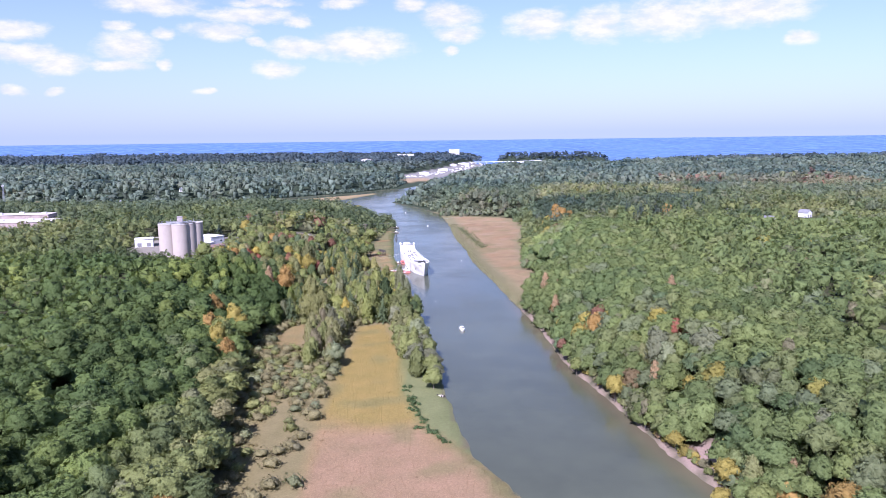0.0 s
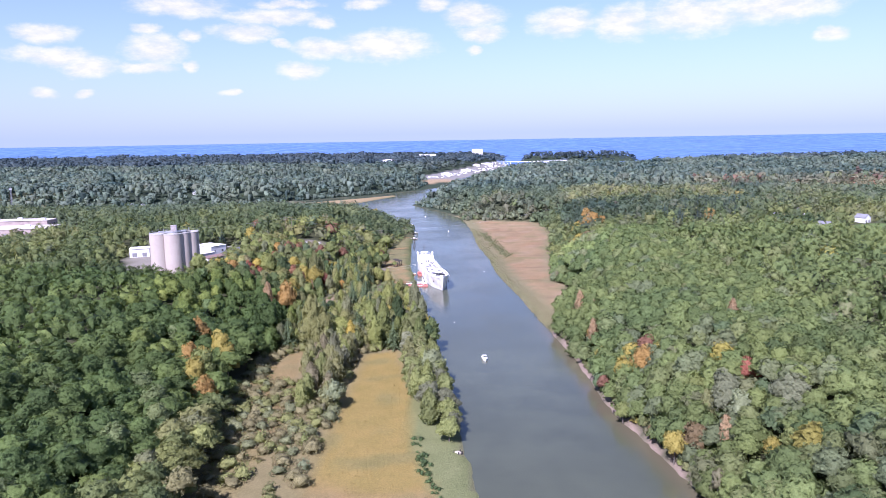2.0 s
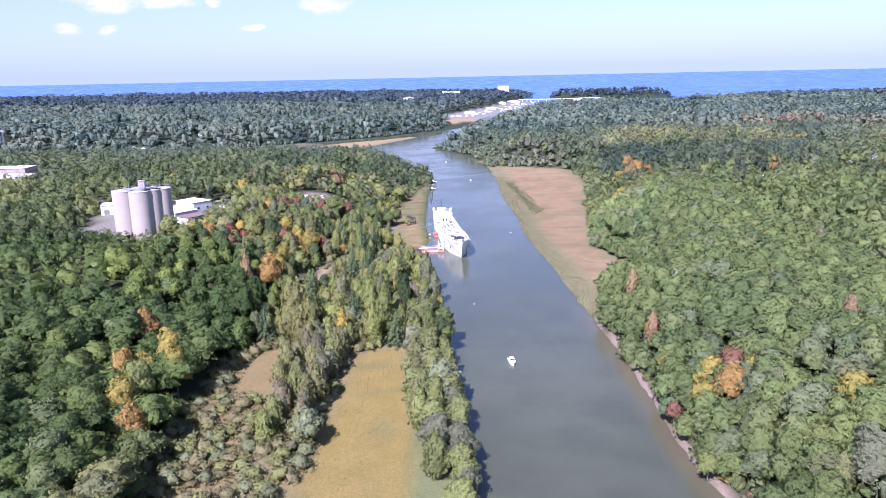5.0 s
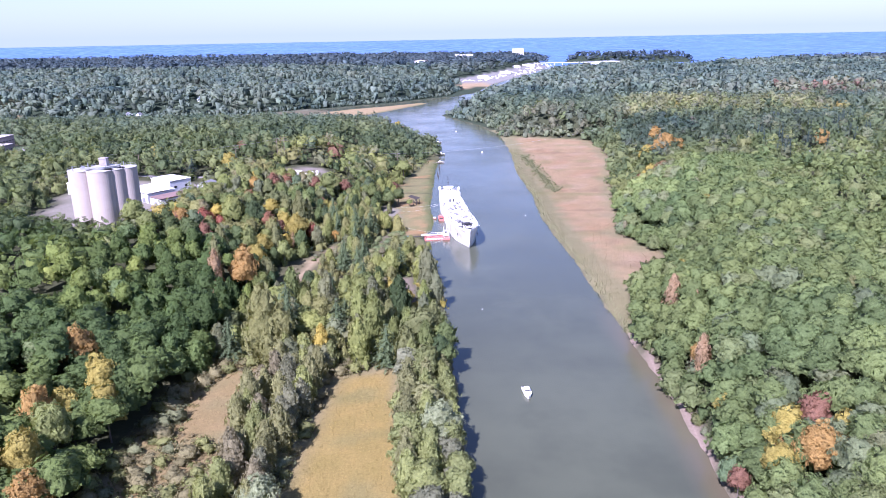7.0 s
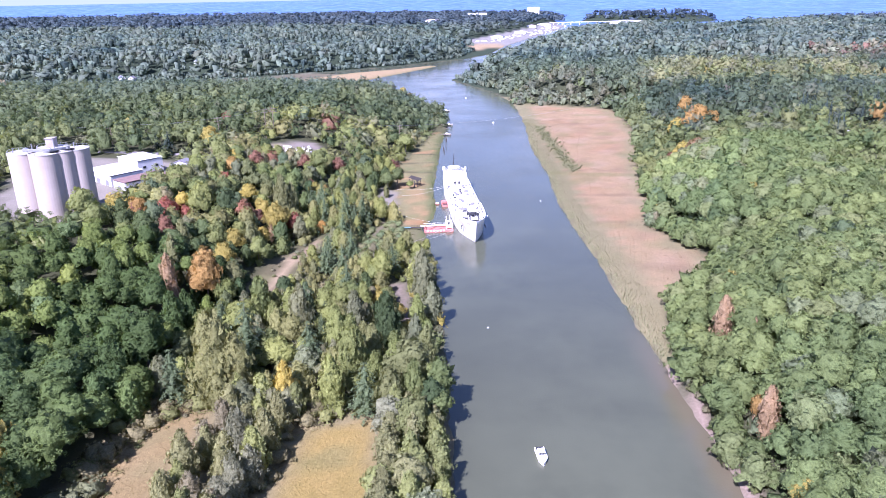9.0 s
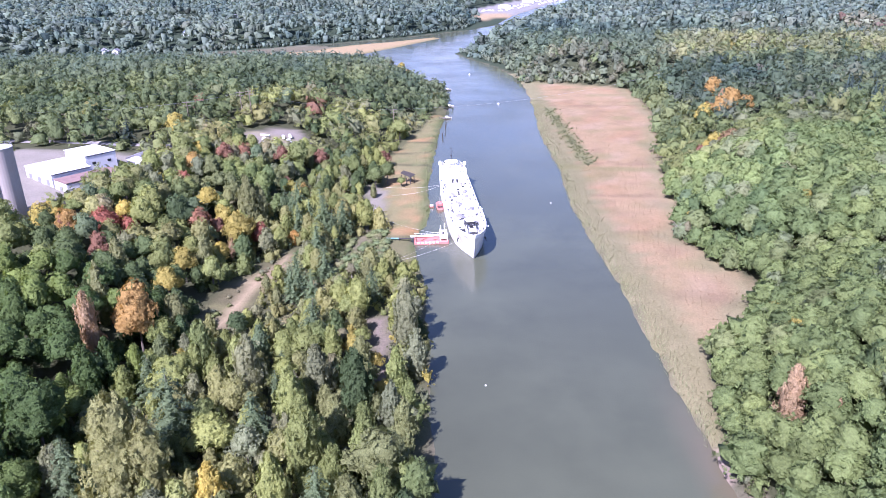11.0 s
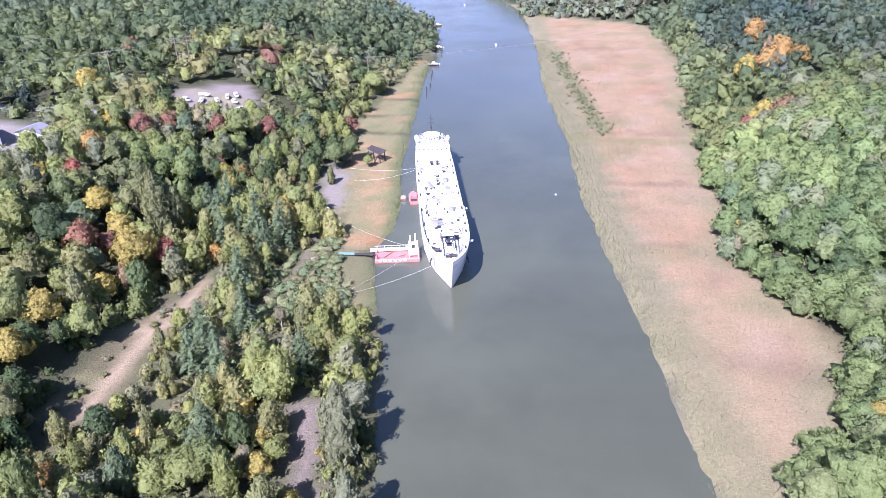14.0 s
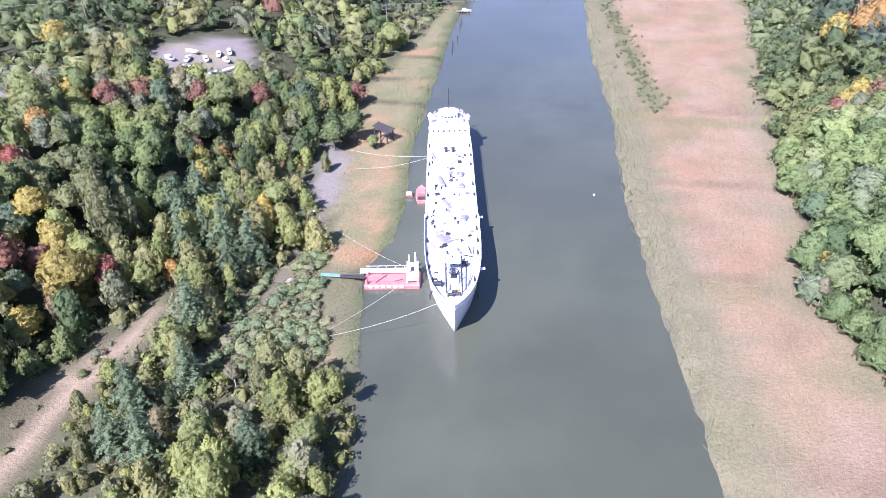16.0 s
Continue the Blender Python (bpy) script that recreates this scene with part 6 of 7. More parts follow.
for s in (17.5, 43.5):
    bm = new_bm()
    box(bm, (breadth(s) + 0.55, s, sheer(s) - 0.2), (1.3, 0.9, 0.18), 0, 0.03)
    rod(bm, (breadth(s) - 0.1, s, sheer(s) - 1.0), (breadth(s) + 0.9, s, sheer(s) - 0.25), 0.06)
    part("side_platform", bm, WHITE, ship)


def rope(name, a, b, sag, label, r=0.032, mat=ROPE, category="mooring line", group="mooring lines", steps=14):
    bm = new_bm()
    a, b = Vector(a), Vector(b)
    pts = []
    for i in range(steps + 1):
        k = i / steps
        p = a.lerp(b, k)
        p.z -= 4 * sag * k * (1 - k)
        pts.append(p)
    for p, q in zip(pts, pts[1:]):
        rod(bm, p, q, r, sides=5, cap=False)
    ob = part(name, bm, mat)
    return tagged(ob, label, category, group)


rope("mooring_line", (-20.2, 536.5, 9.4), (-48, 529, 1.3), 1.2, "pale mooring line running from bow to bank")
rope("mooring_line", (-31.5, 552.5, 2.6), (-46.5, 531, 1.3), 0.6, "pale mooring line running from landing barge to bank")
rope("mooring_line", (-31.5, 556.5, 2.6), (-56, 573, 1.3), 0.8, "pale mooring line running from landing barge to reeds")
rope("mooring_line", (-38.6, 611, 6.4), (-67, 621, 1.6), 1.0, "pale stern mooring line over the reeds")
rope("mooring_line", (-38.4, 610, 6.4), (-62, 609, 1.4), 1.2, "pale stern mooring line over the reeds")

# ---- landing barge with its gangway, and the workboat ----
barge = thing("barge", (-36.0, 554.2, 0), "red steel landing barge with white walkway", "barge", turn=11)
bm = new_bm()
box(bm, (0, 0, 0.3), (13.5, 6.0, 1.6), 0, 0.25)
part("hull", bm, RED, barge)
bm = new_bm()
box(bm, (-1.2, 2.6, 1.62), (14.0, 2.0, 0.16), 0, 0.04)
for k in range(6):
    box(bm, (-6 + 2.2 * k, 3.5, 1.95), (0.08, 0.08, 0.9))
box(bm, (-0.6, 3.5, 2.4), (12.2, 0.08, 0.08))
part("walkway", bm, WHITE, barge)
bm = new_bm()
box(bm, (4.9, 0.4, 1.9), (3.0, 5.4, 0.22), 0, 0.05)
for x_ in (3.6, 6.2):
    for y_ in (-2.1, 0.4, 2.9):
        rod(bm, (x_, y_, 1.0), (x_, y_, 4.0), 0.14, sides=8)
    rod(bm, (x_, -2.1, 3.9), (x_, 2.9, 3.9), 0.1, sides=6)
    rod(bm, (x_, -2.1, 2.0), (x_, 0.4, 3.9), 0.09, sides=6)
    rod(bm, (x_, 2.9, 2.0), (x_, 0.4, 3.9), 0.09, sides=6)
box(bm, (4.9, 2.0, 3.0), (2.4, 1.6, 1.6), 0, 0.1)
platform = part("platform", bm, WHITE, barge, "white landing platform with braced frame")
bm = new_bm()
box(bm, (4.9, 1.18, 3.0), (0.9, 0.08, 1.2), 0, 0.02)
part("opening", bm, GREY, platform)
for k in range(6):
    bm = new_bm()
    box(bm, (-5.2 + 1.5 * k, -2.98, 0.75), (0.9, 0.3, 0.7), 0, 0.08)
    part("fender", bm, WHITE, barge)
for x_, y_, h in ((5.6, 3.4, 6.2), (4.0, 3.6, 5.4), (-5.9, -2.2, 2.4), (-5.9, 1.6, 2.0)):
    bm = new_bm()
    rod(bm, (x_, y_, -1.2), (x_, y_, h), 0.22, sides=10)
    part("pile", bm, WHITE if h > 3 else RUST, barge)
for a, b in (((-4, -1.8, 1.25), (-1.5, 1.2, 1.3)), ((0.5, -1.5, 1.25), (2.5, -0.6, 1.3))):
    bm = new_bm()
    rod(bm, a, b, 0.12)
    part("spar", bm, RUST, barge)
gangway = thing("gangway", (-45.6, 552.4, 0), "narrow footbridge with dark and turquoise deck to the bank", "gangway", turn=4)
bm = new_bm()
box(bm, (0, 0, 1.75), (6.2, 1.1, 0.15), 0, 0.03)
for side in (-0.5, 0.5):
    box(bm, (0, side, 2.7), (6.2, 0.06, 0.06))
    for k in range(5):
        box(bm, (-3 + 1.5 * k, side, 2.2), (0.05, 0.05, 1.0))
part("span", bm, DARK_TIMBER, gangway)
bm = new_bm()
box(bm, (-5.6, 0.2, 1.7), (5.0, 1.2, 0.2), 0, 0.03)
part("ramp", bm, BLUE, gangway, "turquoise painted ramp")
bm = new_bm()
for x_ in (-7.6, -4.6, -2.9, 2.6):
    rod(bm, (x_, 0, -0.8), (x_, 0, 1.68), 0.12)
part("post", bm, DARK_TIMBER, gangway)


def small_boat(name, place, turn, long_, wide_, hull_mat, cabin_mat, label, group="", cabin=True, mast=0.0, deck_mat=None, wheel=False):
    ob = thing(name, place, label, "boat", group, turn)
    bm = new_bm()
    rows = []
    for k in (0, 0.15, 0.4, 0.7, 0.88, 1.0):
        b = wide_ / 2 * (0.9 if k < 0.1 else 1.0 if k < 0.6 else max(0.03, 1 - ((k - 0.6) / 0.4) ** 2))
        h = 0.16 * wide_ + 0.12 * wide_ * k + 0.25
        rows.append([bm.verts.new((x_, long_ * (k - 0.5), z)) for x_, z in ((-b, h), (-b * 0.8, -0.1), (0, -0.3 * (1 - 0.6 * k)), (b * 0.8, -0.1), (b, h))])
    for a, b in zip(rows, rows[1:]):
        for i in range(4):
            bm.faces.new((a[i], b[i], b[i + 1], a[i + 1]))
        bm.faces.new((a[4], b[4], b[0], a[0]))
    bm.faces.new(rows[0])
    bmesh.ops.recalc_face_normals(bm, faces=bm.faces)
    part("hull", bm, hull_mat, ob)
    if cabin:
        bm = new_bm()
        box(bm, (0, -long_ * 0.06, 0.3 * wide_ + 0.55), (wide_ * 0.68, long_ * 0.3, 0.36 * wide_), 0, 0.12)
        c = part("cabin", bm, cabin_mat, ob)
        bm = new_bm()
        box(bm, (0, long_ * 0.1, 0.3 * wide_ + 0.7), (wide_ * 0.58, 0.12, 0.16 * wide_), 0, 0.02)
        part("windscreen", bm, GLASS, c)
        bm = new_bm()
        box(bm, (0, -long_ * 0.36, 0.2 * wide_ + 0.35), (wide_ * 0.7, long_ * 0.2, 0.12), 0, 0.04)
        part("seat", bm, deck_mat or GREY, ob)
    if mast:
        bm = new_bm()
        rod(bm, (0, 0, 0.6), (0, 0, mast), 0.07, 0.03, 6)
        part("mast", bm, STEEL, ob)
    return ob


small_boat("motorboat", (8.0, 383, 0.05), 190, 6.6, 2.6, WHITE, WHITE, "white open motorboat with small windscreen cabin on the river")
small_boat("workboat", (-38.0, 597.5, 0.1), 12, 9.0, 3.4, RED, RED, "small red workboat tied up alongside the ship", mast=4.5)
pontoon = thing("pontoon", (-41.6, 597.0, 0), "small dark pontoon with white box beside the red workboat", "pontoon", turn=10)
bm = new_bm()
box(bm, (0, 0, 0.2), (2.4, 2.2, 0.8), 0, 0.1)
part("float", bm, RUST, pontoon)
bm = new_bm()
box(bm, (0, -0.3, 0.95), (1.5, 1.0, 0.7), 0, 0.06)
part("box", bm, WHITE, pontoon)

# buoys
for x_, y_, r in ((-23, 847, 0.8), (-58, 999, 0.7), (12, 606, 0.3), (-8, 452, 0.25)):
    buoy = thing("buoy", (x_, y_, 0), "small round white buoy floating on the river", "buoy", "buoys")
    bm = new_bm()
    rounds(bm, (0, 0, r * 0.3), (r, r, r * 0.8))
    rod(bm, (0, 0, r * 0.9), (0, 0, r * 1.7), r * 0.2, r * 0.15)
    part("float", bm, WHITE, buoy)

# jetties with boats along the far west bank
for x_, y_, turn in ((-58, 790, 5), (-61, 834, 5), (-71, 908, 20)):
    jetty = thing("jetty", (x_, y_, 0), "short timber jetty reaching out from reeds", "jetty", "jetties", turn)
    bm = new_bm()
    for k in range(8):
        box(bm, (-4.2 + 1.2 * k, 0, 0.8), (1.1, 2.2, 0.12))
    part("decking", bm, TIMBER, jetty)
    for px_, py_ in ((-3.6, -0.9), (-3.6, 0.9), (0.6, -0.9), (0.6, 0.9), (4.2, -0.9), (4.2, 0.9)):
        bm = new_bm()
        rod(bm, (px_, py_, -1.0), (px_, py_, 1.4), 0.14)
        part("pile", bm, DARK_TIMBER, jetty)
    small_boat("boat", (x_ + 1.5, y_ + 2.4, 0.05), turn - 90, 6.5, 2.3, WHITE, WHITE, "white boat tied to a timber jetty", "boats at the jetties")
for x_, y_ in ((-56.5, 772), (-56.0, 764), (-54, 745), (-53.5, 728), (-55, 738)):
    dolphin = thing("mooring_post", (x_ + 1.5, y_, 0), "old dark timber mooring post in the water", "post", "mooring posts")
    bm = new_bm()
    rod(bm, (0, 0, -1.5), (0.1, 0, 1.8), 0.3, 0.25)
    part("post", bm, DARK_TIMBER, dolphin)

# ruined timber loading frame in the reeds
ruin = thing("loading_frame", (-58, 631, ground_at(-58, 631)), "collapsed dark timber loading frame in the reeds", "ruin", turn=-25)
for px_, py_ in ((-2.8, -1.6), (2.8, -1.6), (-2.8, 1.6), (2.8, 1.6), (2.6, -4.6)):
    bm = new_bm()
    rod(bm, (px_, py_, -0.5), (px_ * 0.95, py_, 4.2), 0.24, 0.2)
    part("post", bm, DARK_TIMBER, ruin)
for k in range(6):
    bm = new_bm()
    m = pose(0, -1.6 + 0.64 * k, 4.4 + 0.1 * k, 0, 12, 2 * k) @ Matrix.Diagonal((6.6, 0.5, 0.22, 1))
    bmesh.ops.create_cube(bm, size=1, matrix=m)
    part("beam", bm, DARK_TIMBER, ruin)
bm = new_bm()
rod(bm, (2.6, -1.6, 4.0), (2.6, -7.0, 0.2), 0.16)
rod(bm, (-2.6, 1.6, 4.4), (2.6, 1.6, 1.0), 0.14)
part("brace", bm, DARK_TIMBER, ruin)

lamp = thing("street_lamp", (-63, 573, ground_at(-63, 573)), "slim grey lamp post beside the gravel yard", "street lamp")
bm = new_bm()
rod(bm, (0, 0, 0), (0, 0, 5.6), 0.09, 0.06)
rod(bm, (0, 0, 5.6), (0.9, 0, 5.8), 0.05)
part("pole", bm, STEEL, lamp)
bm = new_bm()
box(bm, (1.0, 0, 5.78), (0.6, 0.25, 0.14), 0, 0.04)
part("lamp_head", bm, WHITE, lamp)
for x_, y_, s in ((-60.5, 549, 1.6), (-61, 575.5, 1.2), (-47.5, 530, 0.9), (-63, 577, 0.8)):
    stone = thing("boulder", (x_, y_, ground_at(x_, y_)), "pale weathered boulder at the edge of the yard", "boulder", "boulders")
    bm = new_bm()
    bmesh.ops.create_icosphere(bm, subdivisions=2, radius=s * 0.6)
    for v in bm.verts:
        v.co *= 1 + 0.3 * noise.noise(v.co * 2 + Vector((x_, y_, 0)))
        v.co.z *= 0.6
    part("stone", bm, GRAVEL, stone)


# ---- cement silos and sheds on the west bluff ----
SILO_Z = ground_at(-195, 512)
SILO_TOP = 46.0 - SILO_Z
silos = thing("silo_block", (-189, 504.5, SILO_Z), "block of tall beige concrete cement silos", "silos")
SILO_ROOF = surface("silo_roof", (0.42, 0.4, 0.385), 0.85, dirt=(0.3, 0.28, 0.26))
for cx, cy, r in ((0, 0, 5.9), (-10.0, 1.2, 5.9), (3.8, 5.0, 5.3), (7.2, 9.8, 5.3), (-4.0, 11.5, 5.9)):
    bm = new_bm()
    rod(bm, (cx, cy, -1), (cx, cy, SILO_TOP), r, sides=40)
    silo = part("silo", bm, CONCRETE, silos, smooth=False)
    bm = new_bm()
    rod(bm, (cx, cy, SILO_TOP + 0.004), (cx, cy, SILO_TOP + 0.3), r + 0.12, sides=40)
    part("roof_slab", bm, SILO_ROOF, silo)
    for k in range(14):
        a = k * math.tau / 14 + 0.2
        px_, py_ = cx + (r - 0.2) * math.cos(a), cy + (r - 0.2) * math.sin(a)
        if any(math.hypot(px_ - qx, py_ - qy) < qr - 0.4 for qx, qy, qr in ((0, 0, 5.9), (-10.0, 1.2, 5.9), (3.8, 5.0, 5.3), (7.2, 9.8, 5.3), (-4.0, 11.5, 5.9))):
            continue
        bm = new_bm()
        box(bm, (px_, py_, SILO_TOP + 0.8), (0.09, 0.09, 1.1))
        rod(bm, (px_, py_, SILO_TOP + 1.3), (cx + (r - 0.2) * math.cos(a + 0.449), cy + (r - 0.2) * math.sin(a + 0.449), SILO_TOP + 1.3), 0.04, sides=5)
        part("rail_post", bm, STEEL, silos)
bm = new_bm()
box(bm, (-4.4, 12.0, SILO_TOP + 2.0), (3.4, 3.6, 3.8), 12, 0.1)
box(bm, (-4.4, 12.0, SILO_TOP + 4.0), (3.8, 4.0, 0.3), 12, 0.05)
part("head_house", bm, surface("ribbed_cladding", (0.34, 0.3, 0.3), 0.7), silos)
for centre, size, turn in (((-5.0, 1.6, 0.9), (9.5, 0.9, 1.0), -7), ((2.0, 4.5, 0.8), (0.9, 8.5, 0.9), -36), ((-9.6, 2.4, 0.9), (1.8, 2.2, 1.3), 20), ((4.6, 8.2, 0.9), (1.9, 1.6, 1.3), 8), ((0.6, 0.8, 0.7), (2.4, 1.4, 0.9), 30)):
    bm = new_bm()
    box(bm, (centre[0], centre[1], SILO_TOP + centre[2]), size, turn, 0.06)
    part("roof_gear", bm, STEEL, silos)
for px_, py_, h in ((-12.5, -1.2, 2.4), (-8.2, 4.6, 3.0), (1.6, 2.2, 1.8), (6.0, 11.0, 2.6), (-1.5, 9.0, 4.6)):
    bm = new_bm()
    rod(bm, (px_, py_, SILO_TOP + 0.2), (px_, py_, SILO_TOP + h), 0.22, sides=8)
    part("vent_pipe", bm, STEEL, silos)
for px_, py_ in ((-5.0, -2.6), (5.9, 1.2)):
    bm = new_bm()
    rod(bm, (px_, py_, 0), (px_, py_, SILO_TOP + 1.0), 0.12, sides=6)
    part("pipe", bm, STEEL, silos)


def shed(name, place, turn, size, walls, roof_mat, label, doors=2, pitch=0.0, category="shed"):
    """A plain shed: walls, a thin overhanging roof (pitched or flat), doors and windows."""
    ob = thing(name, place, label, category, turn=turn)
    w, d, h = size
    bm = new_bm()
    box(bm, (0, 0, h / 2 - 0.5), (w, d, h + 1))
    part("wall", bm, walls, ob)
    bm = new_bm()
    if pitch:
        pts = [(-w / 2 - 0.4, h - 0.1), (0, h + pitch), (w / 2 + 0.4, h - 0.1), (w / 2 + 0.4, h + 0.15), (0, h + pitch + 0.25), (-w / 2 - 0.4, h + 0.15)]
        ends = [[bm.verts.new((a, y_, b)) for a, b in pts] for y_ in (-d / 2 - 0.4, d / 2 + 0.4)]
        for i in range(6):
            j = (i + 1) % 6
            bm.faces.new((ends[0][i], ends[0][j], ends[1][j], ends[1][i]))
        bm.faces.new(ends[0])
        bm.faces.new(ends[1])
        for y_ in (-d / 2, d / 2):
            gable = new_bm()
            vs = [gable.verts.new(p) for p in ((-w / 2, y_, h - 0.2), (w / 2, y_, h - 0.2), (0, y_, h + pitch))]
            vs2 = [gable.verts.new((v.co.x, y_ - 0.2 * (1 if y_ > 0 else -1), v.co.z)) for v in vs]
            gable.faces.new(vs), gable.faces.new(vs2)
            for k in range(3):
                gable.faces.new((vs[k], vs[(k + 1) % 3], vs2[(k + 1) % 3], vs2[k]))
            part("gable", gable, walls, ob)
        bmesh.ops.recalc_face_normals(bm, faces=bm.faces)
    else:
        box(bm, (0, 0, h + 0.62), (w + 0.5, d + 0.5, 0.24), 0, 0.05)
    part("roof", bm, roof_mat, ob)
    for k in range(doors):
        bm = new_bm()
        box(bm, (-w / 2 + w * (k + 0.5) / doors, -d / 2 - 0.03, h * 0.28), (min(3.2, w / doors * 0.5), 0.12, h * 0.56), 0, 0.02)
        part("door", bm, MIDGREY, ob)
    for k in range(max(2, doors)):
        bm = new_bm()
        box(bm, (w / 2 + 0.03, -d / 2 + d * (k + 0.5) / max(2, doors), h * 0.6), (0.12, 1.6, 1.1), 0, 0.02)
        part("window", bm, GLASS, ob)
    return ob


for nm, x_, y_, turn, size, wall_m, roof_m, label, n, p, cat in [
        ("shed", -197, 590, -32, (19, 14, 8.0), WALL_PALE, ROOF_WHITE, "tall white flat-roofed works shed behind silos", 1, 0, "shed"),
        ("shed", -203, 574, -32, (25, 17, 4.8), WALL_PALE, ROOF_WHITE, "low white-roofed works shed beside silos", 3, 0, "shed"),
        ("shed", -184, 566, -32, (11, 24, 3.8), WALL_PALE, ROOF_BROWN, "low works annex with brown roof", 1, 0, "shed"),
        ("shed", -250, 586, 20, (14, 12, 5.5), WALL_PALE, ROOF_WHITE, "small white works building near the silos", 2, 0, "shed"),
        ("shed", -179, 601, -5, (11, 7, 3.2), WALL_PALE, ROOF_GREY, "white cottage-like office with grey roof", 2, 1.8, "house"),
        ("depot", -432, 706, 6, (84, 34, 8.0), surface("tan_brick", (0.36, 0.29, 0.27), 0.85), surface("tan_membrane_roof", (0.5, 0.45, 0.43), 0.85, vary=0.08, grain=1, stain=0.1), "wide flat-roofed depot building", 6, 0, "warehouse"),
        ("depot", -452, 752, 6, (70, 22, 8.5), bpy.data.materials["tan_brick"], bpy.data.materials["tan_membrane_roof"], "wide tan-roofed depot building with plant", 5, 0, "warehouse"),
        ("shed", -372, 600, 15, (22, 12, 4.5), WALL_PALE, ROOF_BROWN, "low house with brown and white roof among trees", 2, 2.0, "house"),
        ("tower_block", 30, 3000, 5, (42, 16, 34), WALL_PALE, ROOF_WHITE, "pale apartment tower near the lake shore", 4, 0, "apartment block"),
        ("apartment_block", -160, 2800, 0, (64, 18, 20), WALL_PALE, ROOF_WHITE, "long white apartment block above distant trees", 6, 0, "apartment block"),
        ("apartment_block", -260, 2350, 12, (40, 16, 16), WALL_PALE, ROOF_BROWN, "pale building with brown roof in distant woods", 4, 3, "apartment block"),
        ("marina_hall", -62, 2010, -15, (30, 12, 6), WALL_PALE, ROOF_GREY, "pale boat storage hall at the marina", 5, 2.5, "hall"),
        ("marina_hall", -10, 2190, -15, (30, 12, 6), WALL_PALE, ROOF_WHITE, "pale boat storage hall at the marina", 5, 2.5, "hall"),
        ("marina_hall", 60, 2560, -10, (40, 16, 7), WALL_PALE, ROOF_GREY, "pale boat storage hall at the marina", 5, 2.5, "hall"),
        ("marina_hall", 20, 2420, -10, (26, 13, 6), WALL_PALE, ROOF_BROWN, "boat storage hall with grey roof", 3, 2.5, "hall"),
        ("far_works", -2250, 3350, 10, (160, 40, 14), WALL_PALE, ROOF_WHITE, "pale industrial buildings near the lake", 4, 0, "works"),
        ("terminal_hall", 330, 2720, 0, (120, 26, 9), WALL_PALE, ROOF_GREY, "long harbour hall with grey roof", 6, 3, "hall")]:
    shed(nm, (x_, y_, ground_at(x_, y_)), turn, size, wall_m, roof_m, label, n, p, cat)
for x_, y_ in ((-440, 704), (-415, 712), (-424, 752), (-450, 756), (-468, 748)):
    unit = thing("roof_unit", (x_, y_, ground_at(-432, 706) + 8.75 if y_ < 730 else ground_at(-452, 752) + 9.25), "pale rooftop plant box on a depot roof", "roof unit", "roof units")
    bm = new_bm()
    box(bm, (0, 0, 0.9), (4, 3, 1.8), 12, 0.1)
    part("casing", bm, WHITE, unit)

# ---- houses among the trees ----
for i, (x_, y_, turn) in enumerate(HOUSES):
    shed("house", (x_, y_, ground_at(x_, y_)), turn, (8.0, 10, 4.6), (WHITE, WALL_PALE, WHITE)[i % 3], (ROOF_GREY, MIDGREY, ROOF_GREY)[i % 3], ("white house with dark grey gabled roof among trees", "pale house with mid-grey gabled roof among trees", "white house with dark grey gabled roof among trees")[i % 3], 2, 3.0, "house")

# ---- boat lot, road, poles ----
rnd = random.Random(4)
for x_, y_, turn in ((-134, 671, 20), (-136, 664, 35), (-138, 652, -60), (-126, 661, -40), (-147, 657, 60), (-141, 660, 10), (-130, 668, 50), (-129, 655, -20), (-143, 667, 75), (-132, 676, 30), (-149, 648, 40)):
    small_boat("stored_boat", (x_, y_, ground_at(x_, y_) + 0.45), turn, rnd.uniform(4.2, 6.2), 1.8, WHITE, WHITE, "white boat stored ashore on the gravel lot", "stored boats", rnd.random() < 0.6)


def strip(name, points, wide_, mat, label):
    bm = new_bm()
    pts = [Vector((*p, 0)) for p in points]
    left, right = [], []
    for i, p in enumerate(pts):
        d = (pts[min(i + 1, len(pts) - 1)] - pts[max(i - 1, 0)]).normalized()
        for out, k in ((left, -1), (right, 1)):
            q = p + k * wide_ / 2 * Vector((-d.y, d.x, 0))
            out.append(bm.verts.new((q.x, q.y, ground_at(p.x, p.y) + 0.25)))
    for a, b, c, d in zip(left, left[1:], right[1:], right):
        bm.faces.new((a, d, c, b))
    low_ring = bmesh.ops.extrude_face_region(bm, geom=bm.faces[:])
    for v in low_ring["geom"]:
        if isinstance(v, bmesh.types.BMVert):
            v.co.z -= 0.5
    bmesh.ops.recalc_face_normals(bm, faces=bm.faces)
    return tagged(part(name, bm, mat), label, "road", kind="structure")


strip("road", [(-300 + 8 * k, 634 + 0.02 * k) for k in range(18)], 5.5, ASPHALT, "pale asphalt road past the works")


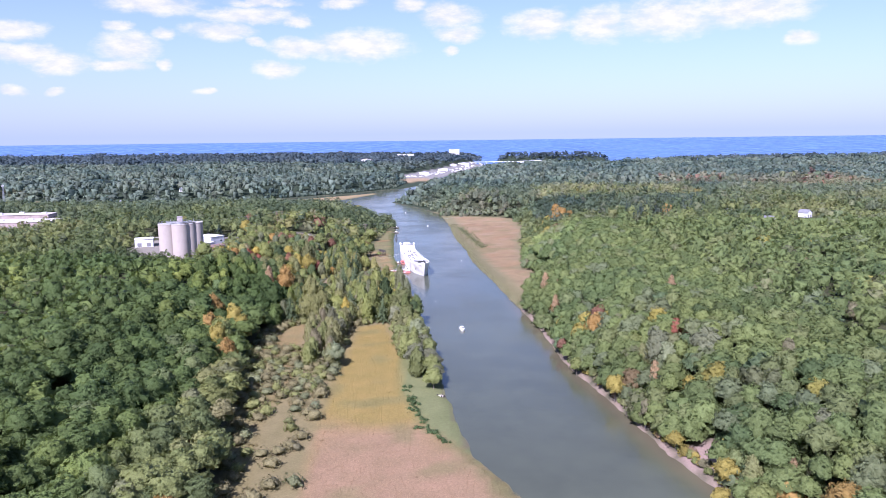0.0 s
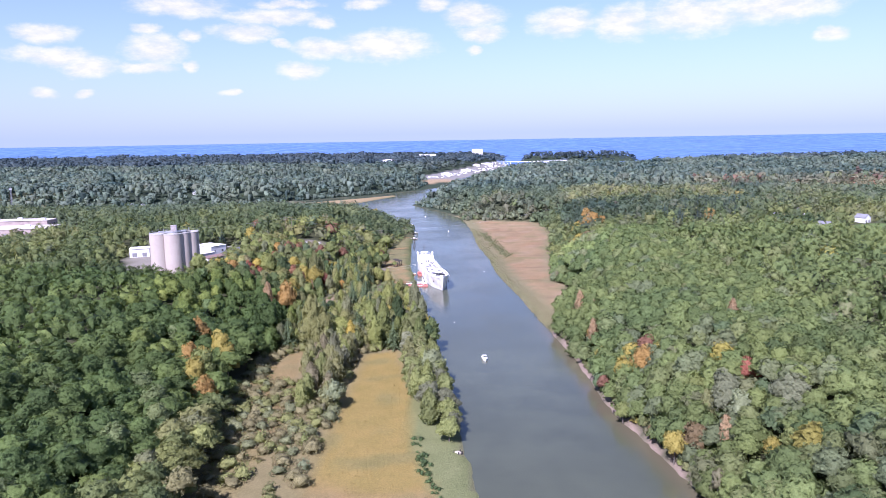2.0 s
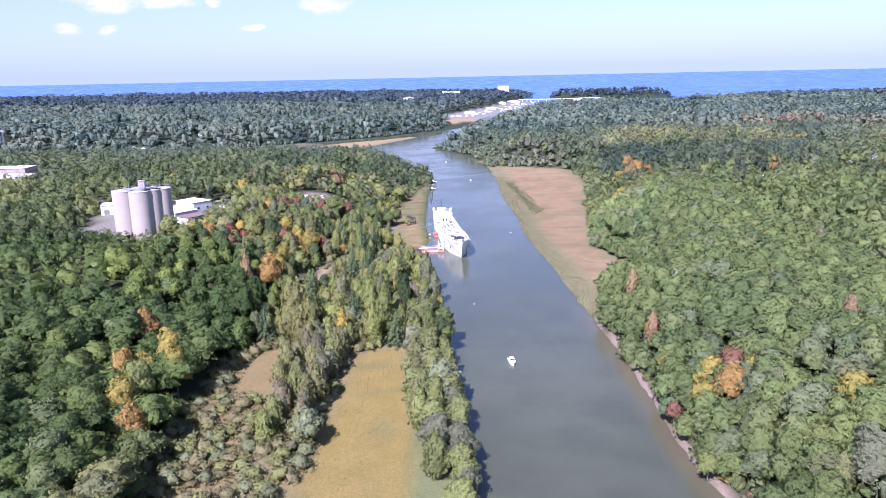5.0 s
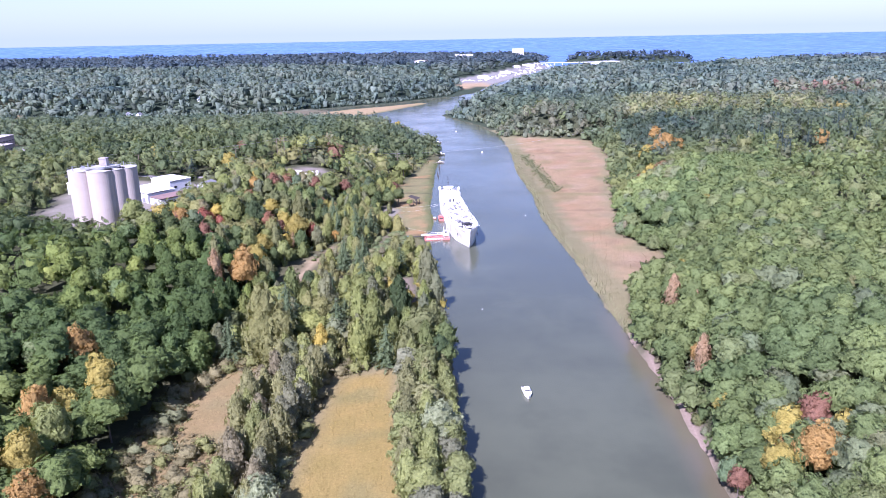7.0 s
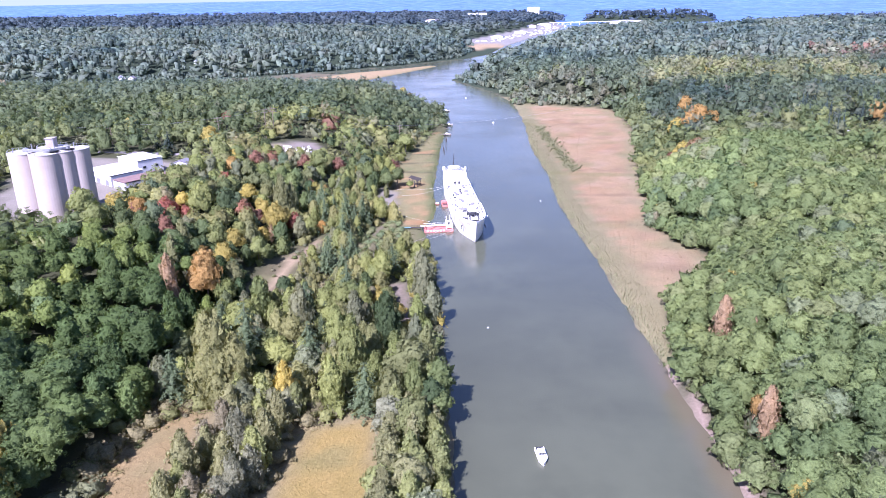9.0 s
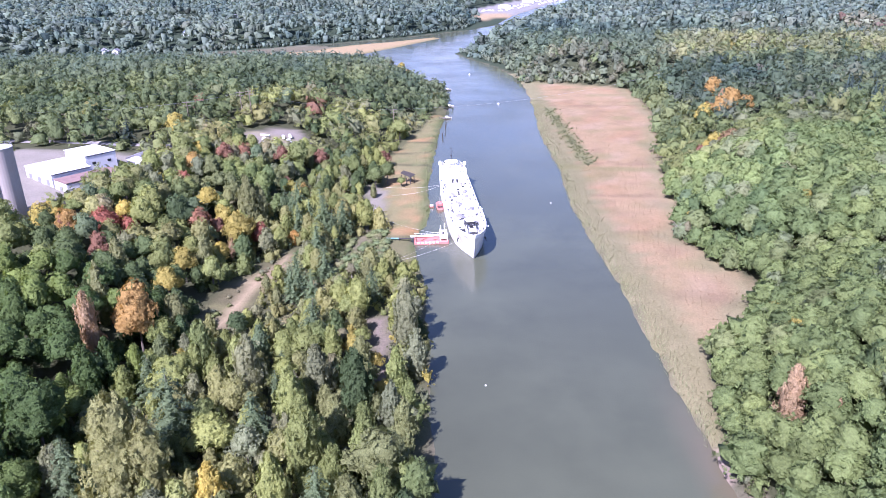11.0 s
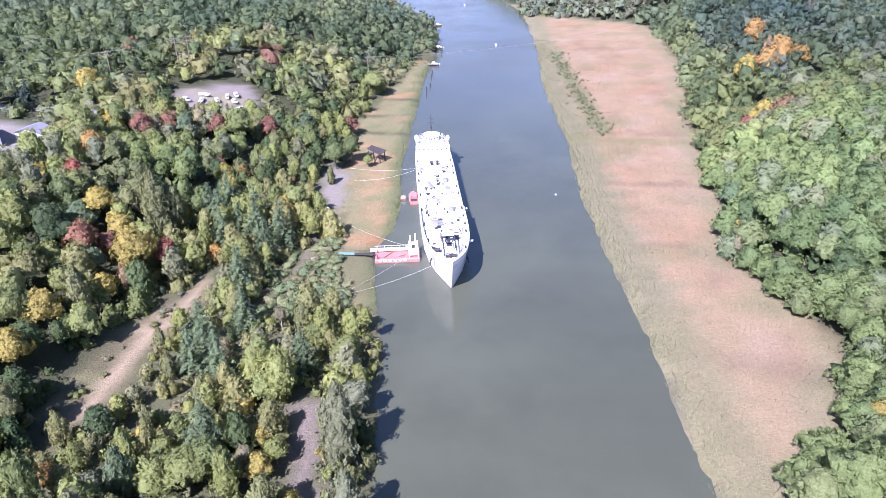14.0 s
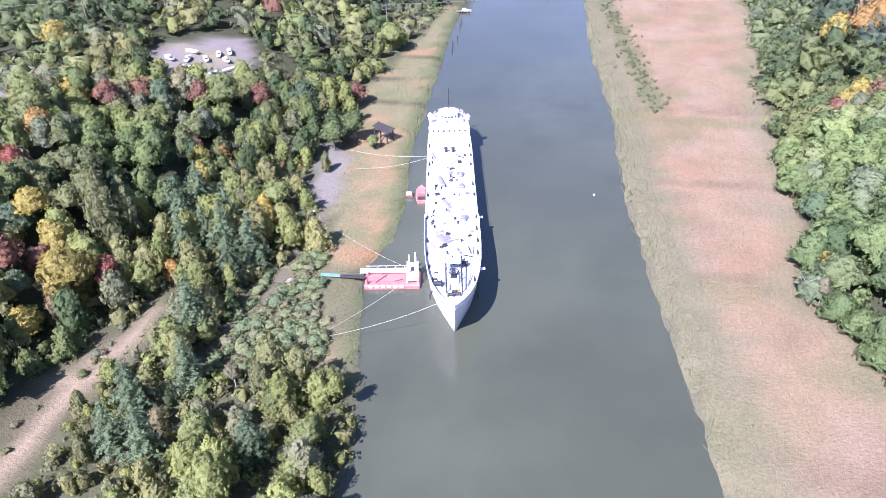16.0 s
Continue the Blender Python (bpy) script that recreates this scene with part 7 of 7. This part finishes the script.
def pole(x_, y_, high, turn, label="wooden power pole with crossarm above the lot", mat=TIMBER):
    ob = thing("power_pole", (x_, y_, ground_at(x_, y_)), label, "power pole", "power poles", turn)
    bm = new_bm()
    rod(bm, (0, 0, -0.5), (0, 0, high), 0.24, 0.16)
    part("pole", bm, mat, ob)
    for h in (high - 0.8, high - 2.6):
        bm = new_bm()
        box(bm, (0, 0.15, h), (4.2, 0.18, 0.22))
        arm = part("crossarm", bm, mat, ob)
        for k in (-1.9, 0.9, 1.9):
            bm = new_bm()
            rod(bm, (k, 0.15, h + 0.1), (k, 0.15, h + 0.45), 0.09, 0.06)
            part("insulator", bm, STEEL, arm)
    return ob


POLES = [(-188, 672, 16), (-164, 690, 19), (-160, 694, 19), (-85, 742, 15), (-250, 655, 13), (-300, 652, 13)]
for x_, y_, high in POLES:
    pole(x_, y_, high, 30)
tops = [Vector((x_, y_, ground_at(x_, y_) + h - 0.4)) for x_, y_, h in POLES]
for a, b, sag in ((tops[5], tops[4], 1.2), (tops[4], tops[0], 1.5), (tops[0], tops[1], 0.8), (tops[1], tops[3], 2.5), (tops[3], Vector((90, 800, 30)), 5.0)):
    rope("power_line", a, b, sag, "thin overhead power line across the valley", 0.035, STEEL, "power line", "power lines", 20)
mast = thing("radio_mast", (-659, 1066, ground_at(-659, 1066)), "grey lattice radio mast above distant trees", "radio mast")
for k in range(4):
    a = radians(45 + 90 * k)
    bm = new_bm()
    rod(bm, (2 * math.cos(a), 2 * math.sin(a), -1), (0.7 * math.cos(a), 0.7 * math.sin(a), 46), 0.22, 0.16, 6)
    part("leg", bm, STEEL, mast)
bm = new_bm()
for k in range(11):
    r0, z0 = 2 - 0.12 * k, 4 * k
    for q in range(4):
        a, b = radians(45 + 90 * q), radians(135 + 90 * q)
        rod(bm, (r0 * math.cos(a), r0 * math.sin(a), z0), (r0 * 0.94 * math.cos(b), r0 * 0.94 * math.sin(b), z0 + 4), 0.08, sides=4)
part("bracing", bm, STEEL, mast)
bm = new_bm()
for k in range(6):
    a = radians(60 * k)
    box(bm, (1.6 * math.cos(a), 1.6 * math.sin(a), 43.5), (0.5, 0.5, 2.6), 60 * k, 0.05)
part("antenna", bm, WHITE, mast)

# ---- the distant marina: boats, bridge ----
rnd = random.Random(9)
model = small_boat("marina_boat", (0, 0, 0), 0, 11, 4.2, WHITE, WHITE, "white boat berthed in the distant marina", "marina boats")
for i in range(64):
    k = rnd.random()
    cx, cy = np.interp(k, [0, 0.5, 1], [-60, 55, 150]), np.interp(k, [0, 0.5, 1], [1870, 2230, 2760])
    off = rnd.choice((-1, 1)) * rnd.uniform(4, 26) - 26
    x_, y_ = cx + off, cy + rnd.uniform(-12, 12)
    copy_thing(model, pose(x_, y_, max(0.05, ground_at(x_, y_) + 0.4), 0, 0, rnd.uniform(0, 360)))
model.matrix_world = pose(70, 2300, 0.1, 0, 0, 40)
bridge_thing = thing("bridge", (175, 2700, 0), "low white road bridge across the harbour channel", "bridge", turn=8)
bm = new_bm()
box(bm, (0, 0, 9), (190, 12, 1.6), 0, 0.2)
part("deck", bm, WHITE, bridge_thing)
for k in range(7):
    bm = new_bm()
    box(bm, (-84 + 28 * k, 0, 3.2), (3, 9, 10), 0, 0.2)
    part("pier", bm, WALL_PALE, bridge_thing)
